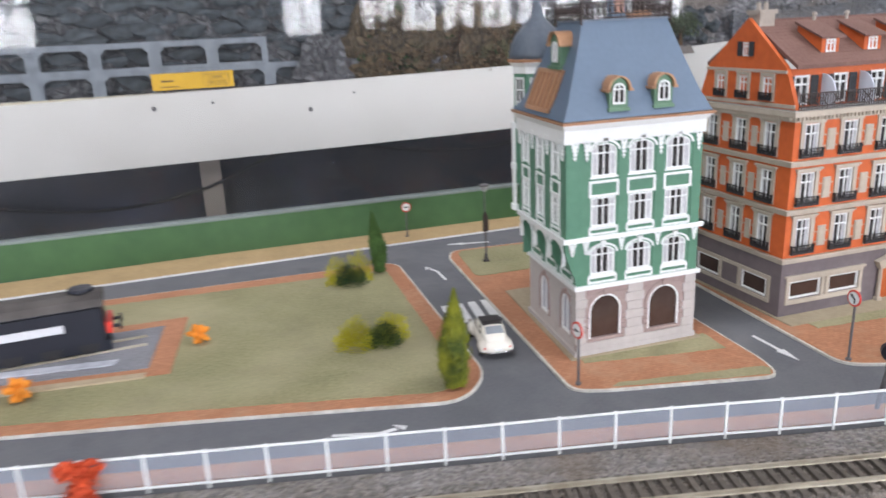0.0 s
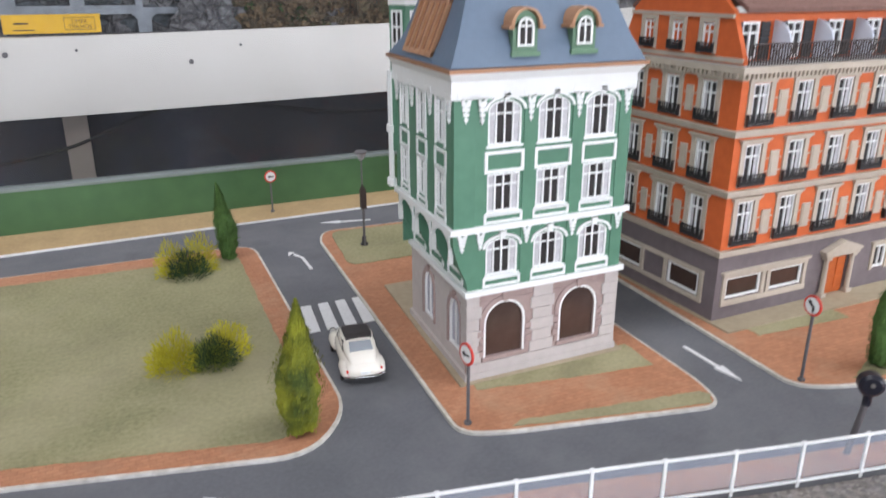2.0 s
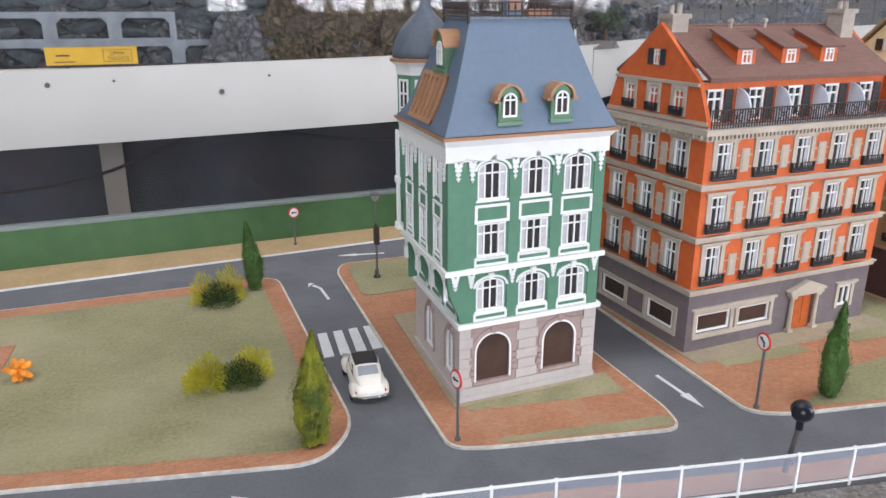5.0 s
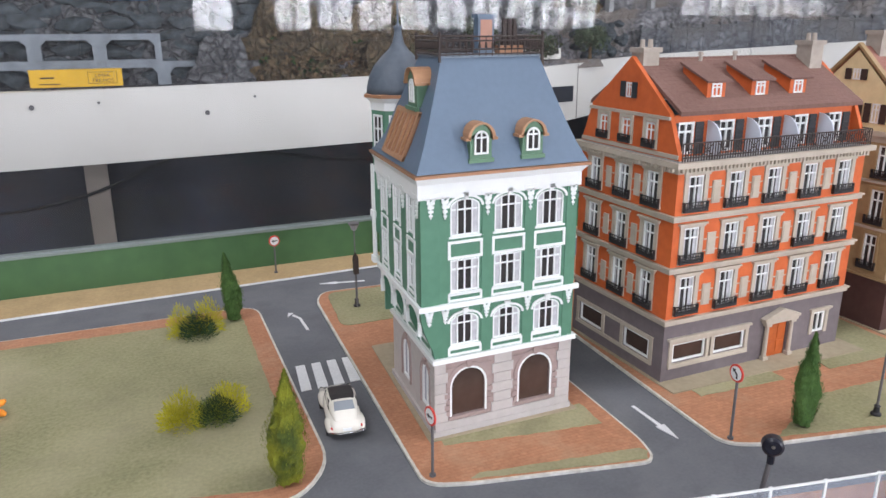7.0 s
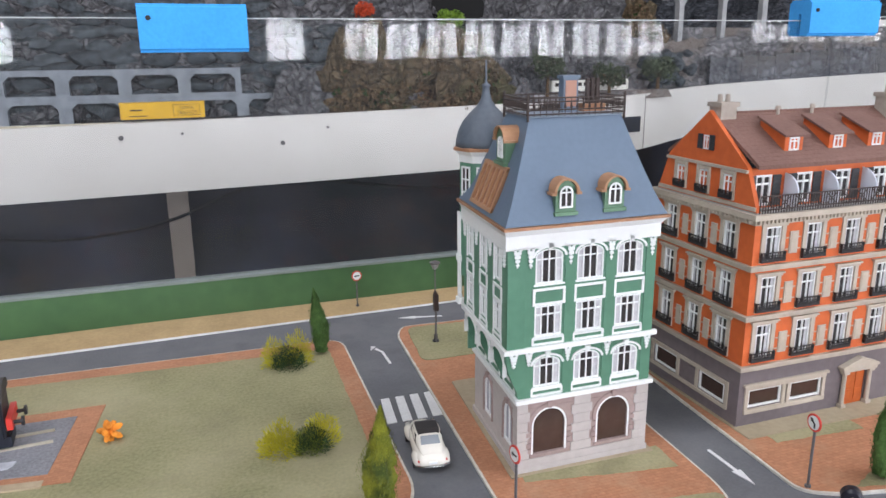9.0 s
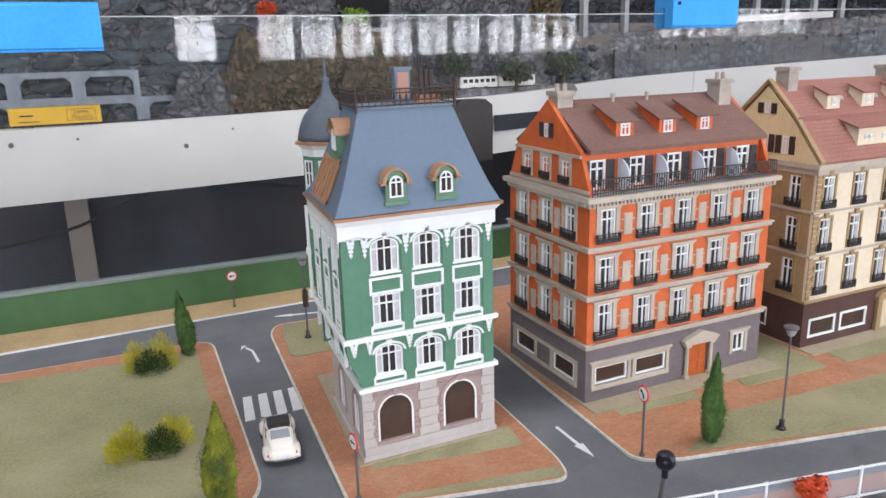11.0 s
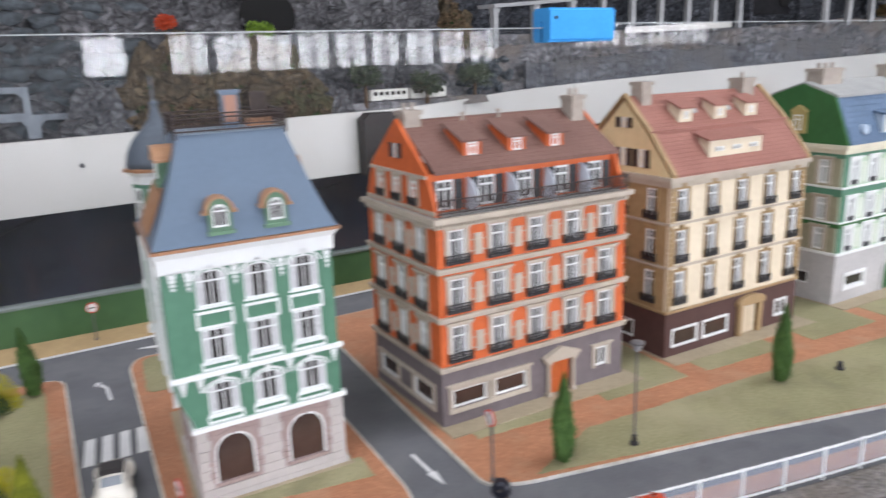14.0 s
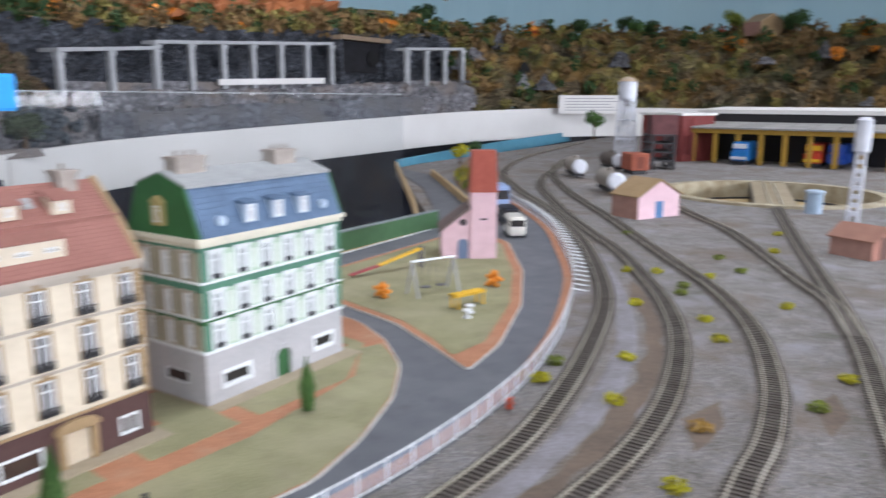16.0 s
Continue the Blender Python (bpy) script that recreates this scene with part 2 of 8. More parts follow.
PANE_BROWN = mat("shop_pane_brown", (0.075, 0.05, 0.04), 0.15, (0.05, 0.03, 0.025), 60, spec=0.6)
CURTAIN = mat("net_curtain", (0.60, 0.60, 0.62), 0.9, (0.40, 0.40, 0.42), 300)
PLATE = mat("plinth_card", (0.38, 0.32, 0.22), 0.85, (0.30, 0.25, 0.17), 250, 0.2)
CAR_CREAM = mat("cream_car_paint", (0.76, 0.75, 0.68), 0.25, None, 50, spec=0.6)
CAR_BLACK = mat("black_soft_top", (0.03, 0.026, 0.026), 0.6)
RUBBER = mat("rubber", (0.02, 0.02, 0.02), 0.8)
CHROME = mat("chrome", (0.6, 0.6, 0.62), 0.2, None, 50, metal=1.0)
RED = mat("signal_red", (0.62, 0.045, 0.03), 0.5)
CYPRESS = mat("cypress_foliage", (0.105, 0.20, 0.05), 0.9, (0.05, 0.115, 0.025), 200, vary=0.35)
YELLOW_LEAF = mat("yellow_foliage", (0.519, 0.472, 0.0225), 0.9, (0.33, 0.307, 0.015), 200, vary=0.35)
OLIVE_LEAF = mat("olive_foliage", (0.24, 0.28, 0.04), 0.9, (0.13, 0.17, 0.03), 200, vary=0.35)
DARK_LEAF = mat("dark_foliage", (0.045, 0.09, 0.025), 0.9, (0.025, 0.05, 0.015), 200, vary=0.35)
BARK = mat("bark", (0.12, 0.075, 0.04), 0.9)
ORANGE_PLANT = mat("orange_plant", (0.80, 0.30, 0.03), 0.7, (0.62, 0.2, 0.02), 200, vary=0.2)
WALL_WHITE = mat("white_board", (0.74, 0.725, 0.69), 0.6, (0.67, 0.65, 0.61), 6, 0.05, scale2=1.2)
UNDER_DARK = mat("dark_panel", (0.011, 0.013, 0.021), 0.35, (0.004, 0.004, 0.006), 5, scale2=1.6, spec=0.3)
# bluish and brown patches: scuffs and soft reflections painted into the panel's colour
add_patches(UNDER_DARK, (0.045, 0.050, 0.074), 1.7, 0.46, 0.72, 0.8)
add_patches(UNDER_DARK, (0.052, 0.036, 0.027), 2.9, 0.54, 0.70, 0.6)
PILLAR = mat("grey_beige_pillar", (0.22, 0.19, 0.165), 0.6, None, 20)
CABLE = mat("black_cable", (0.012, 0.012, 0.012), 0.6)
FOAM = mat("blue_foam", (0.055, 0.36, 0.80), 0.95, (0.045, 0.31, 0.72), 300, 0.4, scale2=30)
WAGON_YELLOW = mat("yellow_wagon", (0.80, 0.47, 0.02), 0.5, None, 60)
BLACK_PRINT = mat("black_print", (0.03, 0.025, 0.02), 0.6)


def rock_mat(name, light, dark, scale, deep, flat=1.0, stain=None):
    """Cracked stone: blocks parted by dark joints, broken up by coarse and fine noise. flat above 1 lays it in beds."""
    m = mat(name, light, 0.92, dark, scale * 2.2, scale2=scale * 0.3, lo=0.32, hi=0.68)
    nt, nodes = m.node_tree, m.node_tree.nodes
    b = nodes["Principled BSDF"]
    src = b.inputs["Base Color"].links[0].from_socket
    tc, mp, warp, addv = (nodes.new("ShaderNode" + k) for k in ("TexCoord", "Mapping", "TexNoise", "VectorMath"))
    mp.inputs["Scale"].default_value = (1, 1, flat)
    nt.links.new(tc.outputs["Object"], mp.inputs["Vector"])
    warp.inputs["Scale"].default_value, warp.inputs["Detail"].default_value = scale * 0.8, 5
    nt.links.new(mp.outputs[0], warp.inputs["Vector"])
    addv.operation = "MULTIPLY_ADD"
    addv.inputs[1].default_value = (2.2 / scale,) * 3
    nt.links.new(warp.outputs["Color"], addv.inputs[0])
    nt.links.new(mp.outputs[0], addv.inputs[2])
    cr, cell, fine = (nodes.new("ShaderNode" + k) for k in ("TexVoronoi", "TexVoronoi", "TexNoise"))
    cr.feature = "DISTANCE_TO_EDGE"
    for v in (cr, cell):
        v.inputs["Scale"].default_value = scale
        nt.links.new(addv.outputs[0], v.inputs["Vector"])
    fine.inputs["Scale"].default_value, fine.inputs["Detail"].default_value = scale * 3, 8
    nt.links.new(mp.outputs[0], fine.inputs["Vector"])
    ramp = nodes.new("ShaderNodeValToRGB")
    ramp.color_ramp.elements[0].position, ramp.color_ramp.elements[1].position = 0.0, 0.22
    ramp.color_ramp.elements[0].color = (0.22, 0.22, 0.24, 1)
    nt.links.new(cr.outputs["Distance"], ramp.inputs[0])
    mul, tone = nodes.new("ShaderNodeMix"), nodes.new("ShaderNodeMix")
    for x in (mul, tone):
        x.data_type, x.blend_type = "RGBA", "MULTIPLY"
    mul.inputs[0].default_value, tone.inputs[0].default_value = 0.55, 0.4
    nt.links.new(src, mul.inputs[6])
    nt.links.new(ramp.outputs[0], mul.inputs[7])
    grey = nodes.new("ShaderNodeRGBToBW")
    nt.links.new(cell.outputs["Color"], grey.inputs[0])
    nt.links.new(mul.outputs[2], tone.inputs[6])
    nt.links.new(grey.outputs[0], tone.inputs[7])
    out = tone.outputs[2]
    if stain:
        patch_noise, pr, sm = nodes.new("ShaderNodeTexNoise"), nodes.new("ShaderNodeValToRGB"), nodes.new("ShaderNodeMix")
        patch_noise.inputs["Scale"].default_value, patch_noise.inputs["Detail"].default_value = scale * 0.22, 6
        pr.color_ramp.elements[0].position, pr.color_ramp.elements[1].position = 0.48, 0.62
        sm.data_type = "RGBA"
        nt.links.new(mp.outputs[0], patch_noise.inputs["Vector"])
        nt.links.new(patch_noise.outputs[0], pr.inputs[0])
        nt.links.new(pr.outputs[0], sm.inputs[0])
        nt.links.new(out, sm.inputs[6])
        sm.inputs[7].default_value = (*stain, 1)
        out = sm.outputs[2]
    nt.links.new(out, b.inputs["Base Color"])
    hs = nodes.new("ShaderNodeMath")
    hs.operation = "MULTIPLY_ADD"
    hs.inputs[1].default_value = 0.7
    nt.links.new(fine.outputs[0], hs.inputs[0])
    nt.links.new(ramp.outputs[0], hs.inputs[2])
    bp = nodes.new("ShaderNodeBump")
    bp.inputs["Strength"].default_value, bp.inputs["Distance"].default_value = 0.9, deep
    nt.links.new(hs.outputs[0], bp.inputs["Height"])
    nt.links.new(bp.outputs[0], b.inputs["Normal"])
    return m


ROCK = rock_mat("grey_rock", (0.30, 0.30, 0.315), (0.07, 0.07, 0.075), 26, 0.012)
# shade behind the gallery and bluish haze are put into this rock's colour
ROCK_SHADE = rock_mat("shade_toned_rock", (0.17, 0.185, 0.215), (0.03, 0.034, 0.043), 22, 0.014, 1.8)
ROCK_PALE = rock_mat("pale_grey_rock", (0.46, 0.455, 0.475), (0.17, 0.165, 0.17), 20, 0.010, 1.3, (0.23, 0.20, 0.18))
EARTH = rock_mat("earth_and_scrub", (0.42, 0.32, 0.18), (0.12, 0.10, 0.055), 11, 0.03, 2.6, (0.10, 0.10, 0.042))
add_patches(EARTH, (0.36, 0.20, 0.05), 3.2, 0.50, 0.62, 0.7)
add_patches(EARTH, (0.30, 0.27, 0.08), 2.3, 0.52, 0.64, 0.7)
RED_EARTH = mat("red_earth", (0.42, 0.155, 0.055), 0.95, (0.24, 0.09, 0.035), 20, 0.6, scale2=4)
CONCRETE = mat("pale_concrete", (0.44, 0.45, 0.455), 0.8, (0.33, 0.34, 0.345), 40, 0.2)
PINK = mat("pink_plaster", (0.74, 0.52, 0.55), 0.7, (0.66, 0.45, 0.48), 60)
BRICK_RED = mat("red_brick_roof", (0.40, 0.10, 0.065), 0.7, (0.33, 0.075, 0.05), 100, 0.3)
SHED_RED = mat("dark_red_shed", (0.20, 0.035, 0.03), 0.7, (0.14, 0.025, 0.022), 60)
SHED_YELLOW = mat("ochre_beam", (0.45, 0.27, 0.04), 0.6)
SKY_BLUE = mat("painted_sky", (0.50, 0.70, 0.76), 0.9, (0.44, 0.65, 0.72), 2, scale2=0.6)
BLUE_EDGE = mat("blue_edge_board", (0.10, 0.30, 0.40), 0.6, (0.08, 0.24, 0.33), 20)
SILVER = mat("silver_tank", (0.70, 0.72, 0.76), 0.5, (0.58, 0.60, 0.64), 40)
CLEAR = clear_sheet("clear_acrylic", (0.94, 0.95, 0.95), 0.03, 1.31, 0.007)
FENCE_PANE = clear_sheet("clear_fence_pane", (0.92, 0.95, 1.0), 0.15, haze=0.13)
FROST = clear_sheet("frosted_divider", (0.9, 0.9, 0.92), 0.3, haze=0.7)
ROOM_WALL = mat("hall_wall", (0.55, 0.54, 0.51), 0.9, None, 3)
ROOM_FLOOR = mat("hall_floor", (0.20, 0.19, 0.18), 0.5, None, 4)
LOCO_BLACK = mat("locomotive_black", (0.012, 0.015, 0.025), 0.45)
LOCO_GREY = mat("locomotive_roof_grey", (0.085, 0.078, 0.072), 0.7, (0.045, 0.04, 0.038), 60)

# ---------------------------------------------------------------- mesh helpers (all lengths in millimetres)
MM = 0.001


def hexa(bm, pts):
    """A solid from eight corners: four below, four above, both round the same way."""
    v = [bm.verts.new(p) for p in pts]
    for f in ((3, 2, 1, 0), (4, 5, 6, 7), (0, 1, 5, 4), (1, 2, 6, 5), (2, 3, 7, 6), (3, 0, 4, 7)):
        bm.faces.new([v[i] for i in f])


def box(bm, x0, y0, z0, x1, y1, z1):
    hexa(bm, [(x0, y0, z0), (x1, y0, z0), (x1, y1, z0), (x0, y1, z0), (x0, y0, z1), (x1, y0, z1), (x1, y1, z1), (x0, y1, z1)])


def prism(bm, pts, a, b, axis="z"):
    """A flat outline drawn out from a to b along an axis."""
    put = {"z": lambda p, h: (p[0], p[1], h), "y": lambda p, h: (p[0], h, p[1]), "x": lambda p, h: (h, p[0], p[1])}[axis]
    lo, hi = [bm.verts.new(put(p, a)) for p in pts], [bm.verts.new(put(p, b)) for p in pts]
    n = len(pts)
    bm.faces.new(lo[::-1])
    bm.faces.new(hi)
    for i in range(n):
        bm.faces.new((lo[i], lo[(i + 1) % n], hi[(i + 1) % n], hi[i]))


def cyl(bm, p, q, r, n=10, r2=None):
    p, q = Vector(p), Vector(q)
    w = (q - p).normalized()
    u = w.orthogonal().normalized()
    v = w.cross(u)
    r2 = r if r2 is None else r2
    ring = lambda c, s: [bm.verts.new(c + s * (math.cos(2 * math.pi * i / n) * u + math.sin(2 * math.pi * i / n) * v)) for i in range(n)]
    a, b = ring(p, r), ring(q, max(r2, 0.02))
    bm.faces.new(a[::-1])
    bm.faces.new(b)
    for i in range(n):
        bm.faces.new((a[i], a[(i + 1) % n], b[(i + 1) % n], b[i]))


def lathe(bm, profile, n=16, at=(0, 0, 0)):
    rings = [[bm.verts.new((at[0] + r * math.cos(2 * math.pi * i / n), at[1] + r * math.sin(2 * math.pi * i / n), at[2] + z)) for i in range(n)] for r, z in profile]
    bm.faces.new(rings[0][::-1])
    bm.faces.new(rings[-1])
    for a, b in zip(rings, rings[1:]):
        for i in range(n):
            bm.faces.new((a[i], a[(i + 1) % n], b[(i + 1) % n], b[i]))


def sweep(bm, line, outline, closed=False):
    """A profile (sideways, up) drawn along a line in plan."""
    rows = []
    n = len(line)
    for i, p in enumerate(line):
        a, b = line[max(i - 1, 0)], line[min(i + 1, n - 1)]
        d = Vector((b[0] - a[0], b[1] - a[1])).normalized()
        s = Vector((d.y, -d.x))
        z = p[2] if len(p) > 2 else 0
        rows.append([bm.verts.new((p[0] + s.x * o, p[1] + s.y * o, z + h)) for o, h in outline])
    k = len(outline)
    for a, b in zip(rows, rows[1:]):
        for j in range(k):
            bm.faces.new((a[j], a[(j + 1) % k], b[(j + 1) % k], b[j]))
    bm.faces.new(rows[0][::-1])
    bm.faces.new(rows[-1])


def smooth_line(pts, step=12.0):
    """A rounded line through plan points."""
    out = []
    P = [Vector(p) for p in pts]
    P = [2 * P[0] - P[1]] + P + [2 * P[-1] - P[-2]]
    for i in range(1, len(P) - 2):
        a, b, c, d = P[i - 1:i + 3]
        n = max(2, int((c - b).length / step))
        for k in range(n):
            t = k / n
            out.append(0.5 * (2 * b + (c - a) * t + (2 * a - 5 * b + 4 * c - d) * t * t + (3 * b - a - 3 * c + d) * t ** 3))
    out.append(P[-2])
    return out


def walked(line, gap, start=0.0):
    """Points and directions at even gaps along a line."""
    out, left = [], start
    for a, b in zip(line, line[1:]):
        d = (b - a)
        length = d.length
        d = d / length
        while left <= length:
            out.append((a + d * left, d))
            left += gap
        left -= length
    return out


def mesh_of(name, bm, material):
    bmesh.ops.recalc_face_normals(bm, faces=bm.faces)
    bm.transform(Matrix.Scale(MM, 4))
    me = bpy.data.meshes.new(name)
    bm.to_mesh(me)
    bm.free()
    me.materials.append(material)
    return me


def put(name, me, parent=None, at=(0, 0, 0), rz=0.0, label=""):
    ob = new(name, me)
    ob.parent = parent
    ob.matrix_basis = pose(at[0] * MM, at[1] * MM, at[2] * MM, 0, 0, rz)
    return tagged(ob, label)


def part(name, bm, material, parent, label="", at=(0, 0, 0), rz=0.0):
    return put(name, mesh_of(name, bm, material), parent, at, rz, label)


def thing(name, label, category, at=(0, 0, 0), rz=0.0, group="", kind=""):
    ob = new(name)
    ob.empty_display_size = 0.01
    ob.matrix_basis = pose(at[0] * MM, at[1] * MM, at[2] * MM, 0, 0, rz)
    return tagged(ob, label, category, group, kind)


def solid(name, bm, material, label, category, at=(0, 0, 0), rz=0.0, kind="", group=""):
    return tagged(part(name, bm, material, None, label, at, rz), "", category, group, kind)


def fresh():
    return bmesh.new()


def smoothed(ob):
    for p in ob.data.polygons:
        p.use_smooth = True
    return ob


def panel(bm, face, wid, z0, z1, holes, deep=2.5, off=0.0):
    """A wall with openings right through it. face: 'front' (runs along x, faces -y) or 'left' (runs along y, faces -x)."""
    us = sorted({0, wid, *(h[0] for h in holes), *(h[2] for h in holes)})
    vs = sorted({z0, z1, *(h[1] for h in holes), *(h[3] for h in holes)})
    to = (lambda u, d, v: (u, off + d, v)) if face == "front" else (lambda u, d, v: (off + d, u, v))
    full = lambda i, j: 0 <= i < len(us) - 1 and 0 <= j < len(vs) - 1 and not any(
        h[0] <= (us[i] + us[i + 1]) / 2 <= h[2] and h[1] <= (vs[j] + vs[j + 1]) / 2 <= h[3] for h in holes)
    def quad(*p):
        bm.faces.new([bm.verts.new(to(*q)) for q in p])
    for i in range(len(us) - 1):
        for j in range(len(vs) - 1):
            if not full(i, j):
                continue
            a, b, c, d = us[i], us[i + 1], vs[j], vs[j + 1]
            for k in (0, deep):
                quad((a, k, c), (b, k, c), (b, k, d), (a, k, d))
            if not full(i - 1, j):
                quad((a, 0, c), (a, deep, c), (a, deep, d), (a, 0, d))
            if not full(i + 1, j):
                quad((b, 0, c), (b, deep, c), (b, deep, d), (b, 0, d))
            if not full(i, j - 1):
                quad((a, 0, c), (a, deep, c), (b, deep, c), (b, 0, c))
            if not full(i, j + 1):
                quad((a, 0, d), (a, deep, d), (b, deep, d), (b, 0, d))
    bmesh.ops.remove_doubles(bm, verts=bm.verts, dist=0.01)

# ---------------------------------------------------------------- ground and roads (plan in millimetres)
FENCE = smooth_line([(-879, 91), (-593, 29), (-326, -30), (-119, -76), (-2, -101), (112, -128), (328, -171), (557, -206), (668, -213), (775, -209), (877, -194), (1024, -155), (1254, -67), (1475, 53), (1658, 165), (1874, 336), (2212, 633)], 14)


bm = fresh()
PIT = [(2575 + 304 * math.cos(math.pi * k / 24), -135 + 304 * math.sin(math.pi * k / 24)) for k in range(49)]
prism(bm, [(-1000, -135)] + PIT[24::-1] + [(5650, -135), (5700, 1500), (2665, 1333), (1540, 385), (-1000, 385)], -40, -3)
prism(bm, [(-1000, -900), (5600, -1700), (5650, -135)] + PIT[48:23:-1] + [(-1000, -135)], -40, -3)
solid("ground", bm, YARD, "grey brown scenic ground of the railway yard", "ground", kind="structure")

bm = fresh()
edge = [tuple(p) for p in FENCE]
prism(bm, edge + [(2599, 1252), (2495, 1199), (2116, 818), (1790, 562), (1500, 366), (-900, 366)], -6, 0)
solid("road", bm, ASPHALT, "dark grey painted model road surface", "road", kind="structure")


def rounded(pts, r=16, n=5):
    out = []
    for i, p in enumerate(pts):
        p, a, b = Vector(p), Vector(pts[i - 1]), Vector(pts[(i + 1) % len(pts)])
        u, w = (a - p), (b - p)
        k = min(r, u.length / 2.2, w.length / 2.2)
        s, e = p + u.normalized() * k, p + w.normalized() * k
        for j in range(n + 1):
            t = j / n
            out.append(tuple((1 - t) ** 2 * s + 2 * t * (1 - t) * p + t * t * e))
    return out


def inset(pts, d):
    c = [Vector(p) for p in pts]
    n = len(c)
    out = []
    for i in range(n):
        a, b = c[i - 1], c[(i + 1) % n]
        t = (b - a).normalized()
        out.append(tuple(c[i] + Vector((-t.y, t.x)) * d))
    return out


def block(pts, name, label):
    """A raised pavement: white kerb, brick surface. Outline runs anticlockwise."""
    th = thing(name, label, "pavement", kind="structure")
    b = fresh()
    prism(b, pts, -4, 1.6)
    part("kerb", b, KERB, th, "whitewashed kerb")
    b = fresh()
    prism(b, inset(pts, 1.6), 0, 1.95)
    part("paving", b, BRICK_PAVE, th, "terracotta brick paving")
    return th


def ragged(pts, step=4.0, size=1.1):
    """An outline with a worn, uneven edge."""
    out = []
    for i, p in enumerate(pts):
        p, q = Vector(p), Vector(pts[(i + 1) % len(pts)])
        n = max(1, int((q - p).length / step))
        for k in range(n):
            v = p + (q - p) * k / n
            e = noise.noise_vector(Vector((v.x * 0.21, v.y * 0.21, 0)))
            out.append((v.x + size * e.x, v.y + size * e.y))
    return out


def patch(th, pts, z, material, name, label):
    b = fresh()
    if material is LAWN:
        pts = ragged(pts)
    prism(b, pts, 0, z)
    return part(name, b, material, th, label)


left_pts = rounded([(-883, 160), (-239, 14.5), (-85, -24), (-60, 4), (-53, 258), (-267, 263), (-888, 270)], 20)
left_block = block(left_pts, "pavement_park", "park block with brick border and lawn")
patch(left_block, rounded([(-883, 173), (-239, 28), (-93, -9), (-76, 8), (-69, 236), (-240, 242), (-320, 246), (-887, 256)], 8), 2.4, LAWN, "lawn", "flocked olive green lawn")
bm = fresh()
prism(bm, [(-691, 132), (-252, 85), (-241, 187), (-693, 191)], 0, 3.2)
part("loco_bed_border", bm, BRICK_PAVE, left_block, "terracotta border of the monument bed")
bm = fresh()
prism(bm, [(-692, 148), (-266, 98), (-258, 173), (-693, 180)], 0, 3.8)
part("loco_bed_gravel", bm, mat("pale_bed_gravel", (0.27, 0.275, 0.30), 0.95, (0.15, 0.155, 0.17), 500, 0.8), left_block, "grey gravel bed")

bm = fresh()
prism(bm, [(-691, 128), (-268, 84), (-267, 91), (-692, 138)], 0, 3.6)
part("loco_bed_edging", bm, mat("pale_tan_edging", (0.46, 0.38, 0.26), 0.85, (0.36, 0.29, 0.19), 200), left_block, "pale tan edging strip")
# pale ballast beside the locomotive, white-blue reflections painted into its colour
bm = fresh()
prism(bm, ragged([(-560, 142), (-400, 124), (-290, 111), (-286, 119), (-400, 133), (-560, 152)]), 0, 4.6)
part("pale_strip", bm, mat("glinting_pale_ballast", (0.55, 0.57, 0.62), 0.6, (0.33, 0.35, 0.40), 160, 0.6), left_block, "pale ballast strip, its white-blue reflections put into the colour")

green_pts = rounded([(-22, -36), (-2, -44), (102, -68), (108, -47), (121, 262), (5, 268), (-5, 248), (-20, 0)], 12)
green_block = block(green_pts, "pavement_corner", "corner block paved in terracotta with grass edges")
patch(green_block, rounded([(-1, 183), (111, 183), (114, 254), (8, 261)], 10), 2.5, LAWN, "grass", "flocked grass")
patch(green_block, [(2, -41.5), (20, -46.3), (60, -55.6), (98, -64.3), (103, -58), (100, -54), (60, -47.5), (22, -41.5), (8, -38.8)], 2.4, LAWN, "grass", "flocked grass edge")
patch(green_block, [(2, -7), (34, -13), (70, -19), (97, -23), (99, 2), (4, 2)], 2.4, LAWN, "grass", "flocked grass strip")
patch(green_block, [(-4, -1.5), (93, -2.5), (100, 137), (8, 137)], 2.9, PLATE, "plinth", "tan card plinth under the house")

long_pts = rounded([(147, -69), (169, -80), (318, -112), (474, -151), (551, -165), (621, -152), (711, -120), (782, -76), (840, -11), (877, 56), (891, 113), (878, 240), (814, 280), (167, 264)], 14)
long_block = block(long_pts, "pavement_terrace", "long terrace block with lawn and brick path")
front_edge = [(171, -77), (318, -109.6), (475, -148.4), (552, -162), (620, -149.4), (709, -117.4), (779.4, -74), (836, -10)]
patch(long_block, [(180, -77)] + front_edge[1:7] + [(806, -42), (824, -16), (800, -8), (730, -56), (576, -72), (409, -59), (243, -50)], 2.4, LAWN, "lawn", "flocked lawn in front of the terrace")
patch(long_block, [(174, -21), (242, -26), (242, 6), (176, 4)], 2.4, LAWN, "grass", "grass bed")
patch(long_block, [(282, -27), (361, -31), (369, 72), (335, 71), (330, 7), (286, 7)], 2.4, LAWN, "grass", "grass bed")
patch(long_block, [(382, -32), (469, -37), (473, 10), (385, 8)], 2.4, LAWN, "grass", "grass bed")
patch(long_block, [(505, -40), (590, -45), (602, 76), (559, 75), (552, 11), (510, 10)], 2.4, LAWN, "grass", "grass bed")
patch(long_block, [(611, -46), (719, -54), (814, 0), (829, 78), (812, 78), (799, 11), (616, 5)], 2.4, LAWN, "grass", "grass bed")
for x0, x1 in ((162, 330), (371, 545), (597, 790)):
    patch(long_block, [(x0 - 2, -12), (x1, -16), (x1, 104), (x0 - 2, 104)], 2.9, PLATE, "plinth", "tan card plinth under the house")

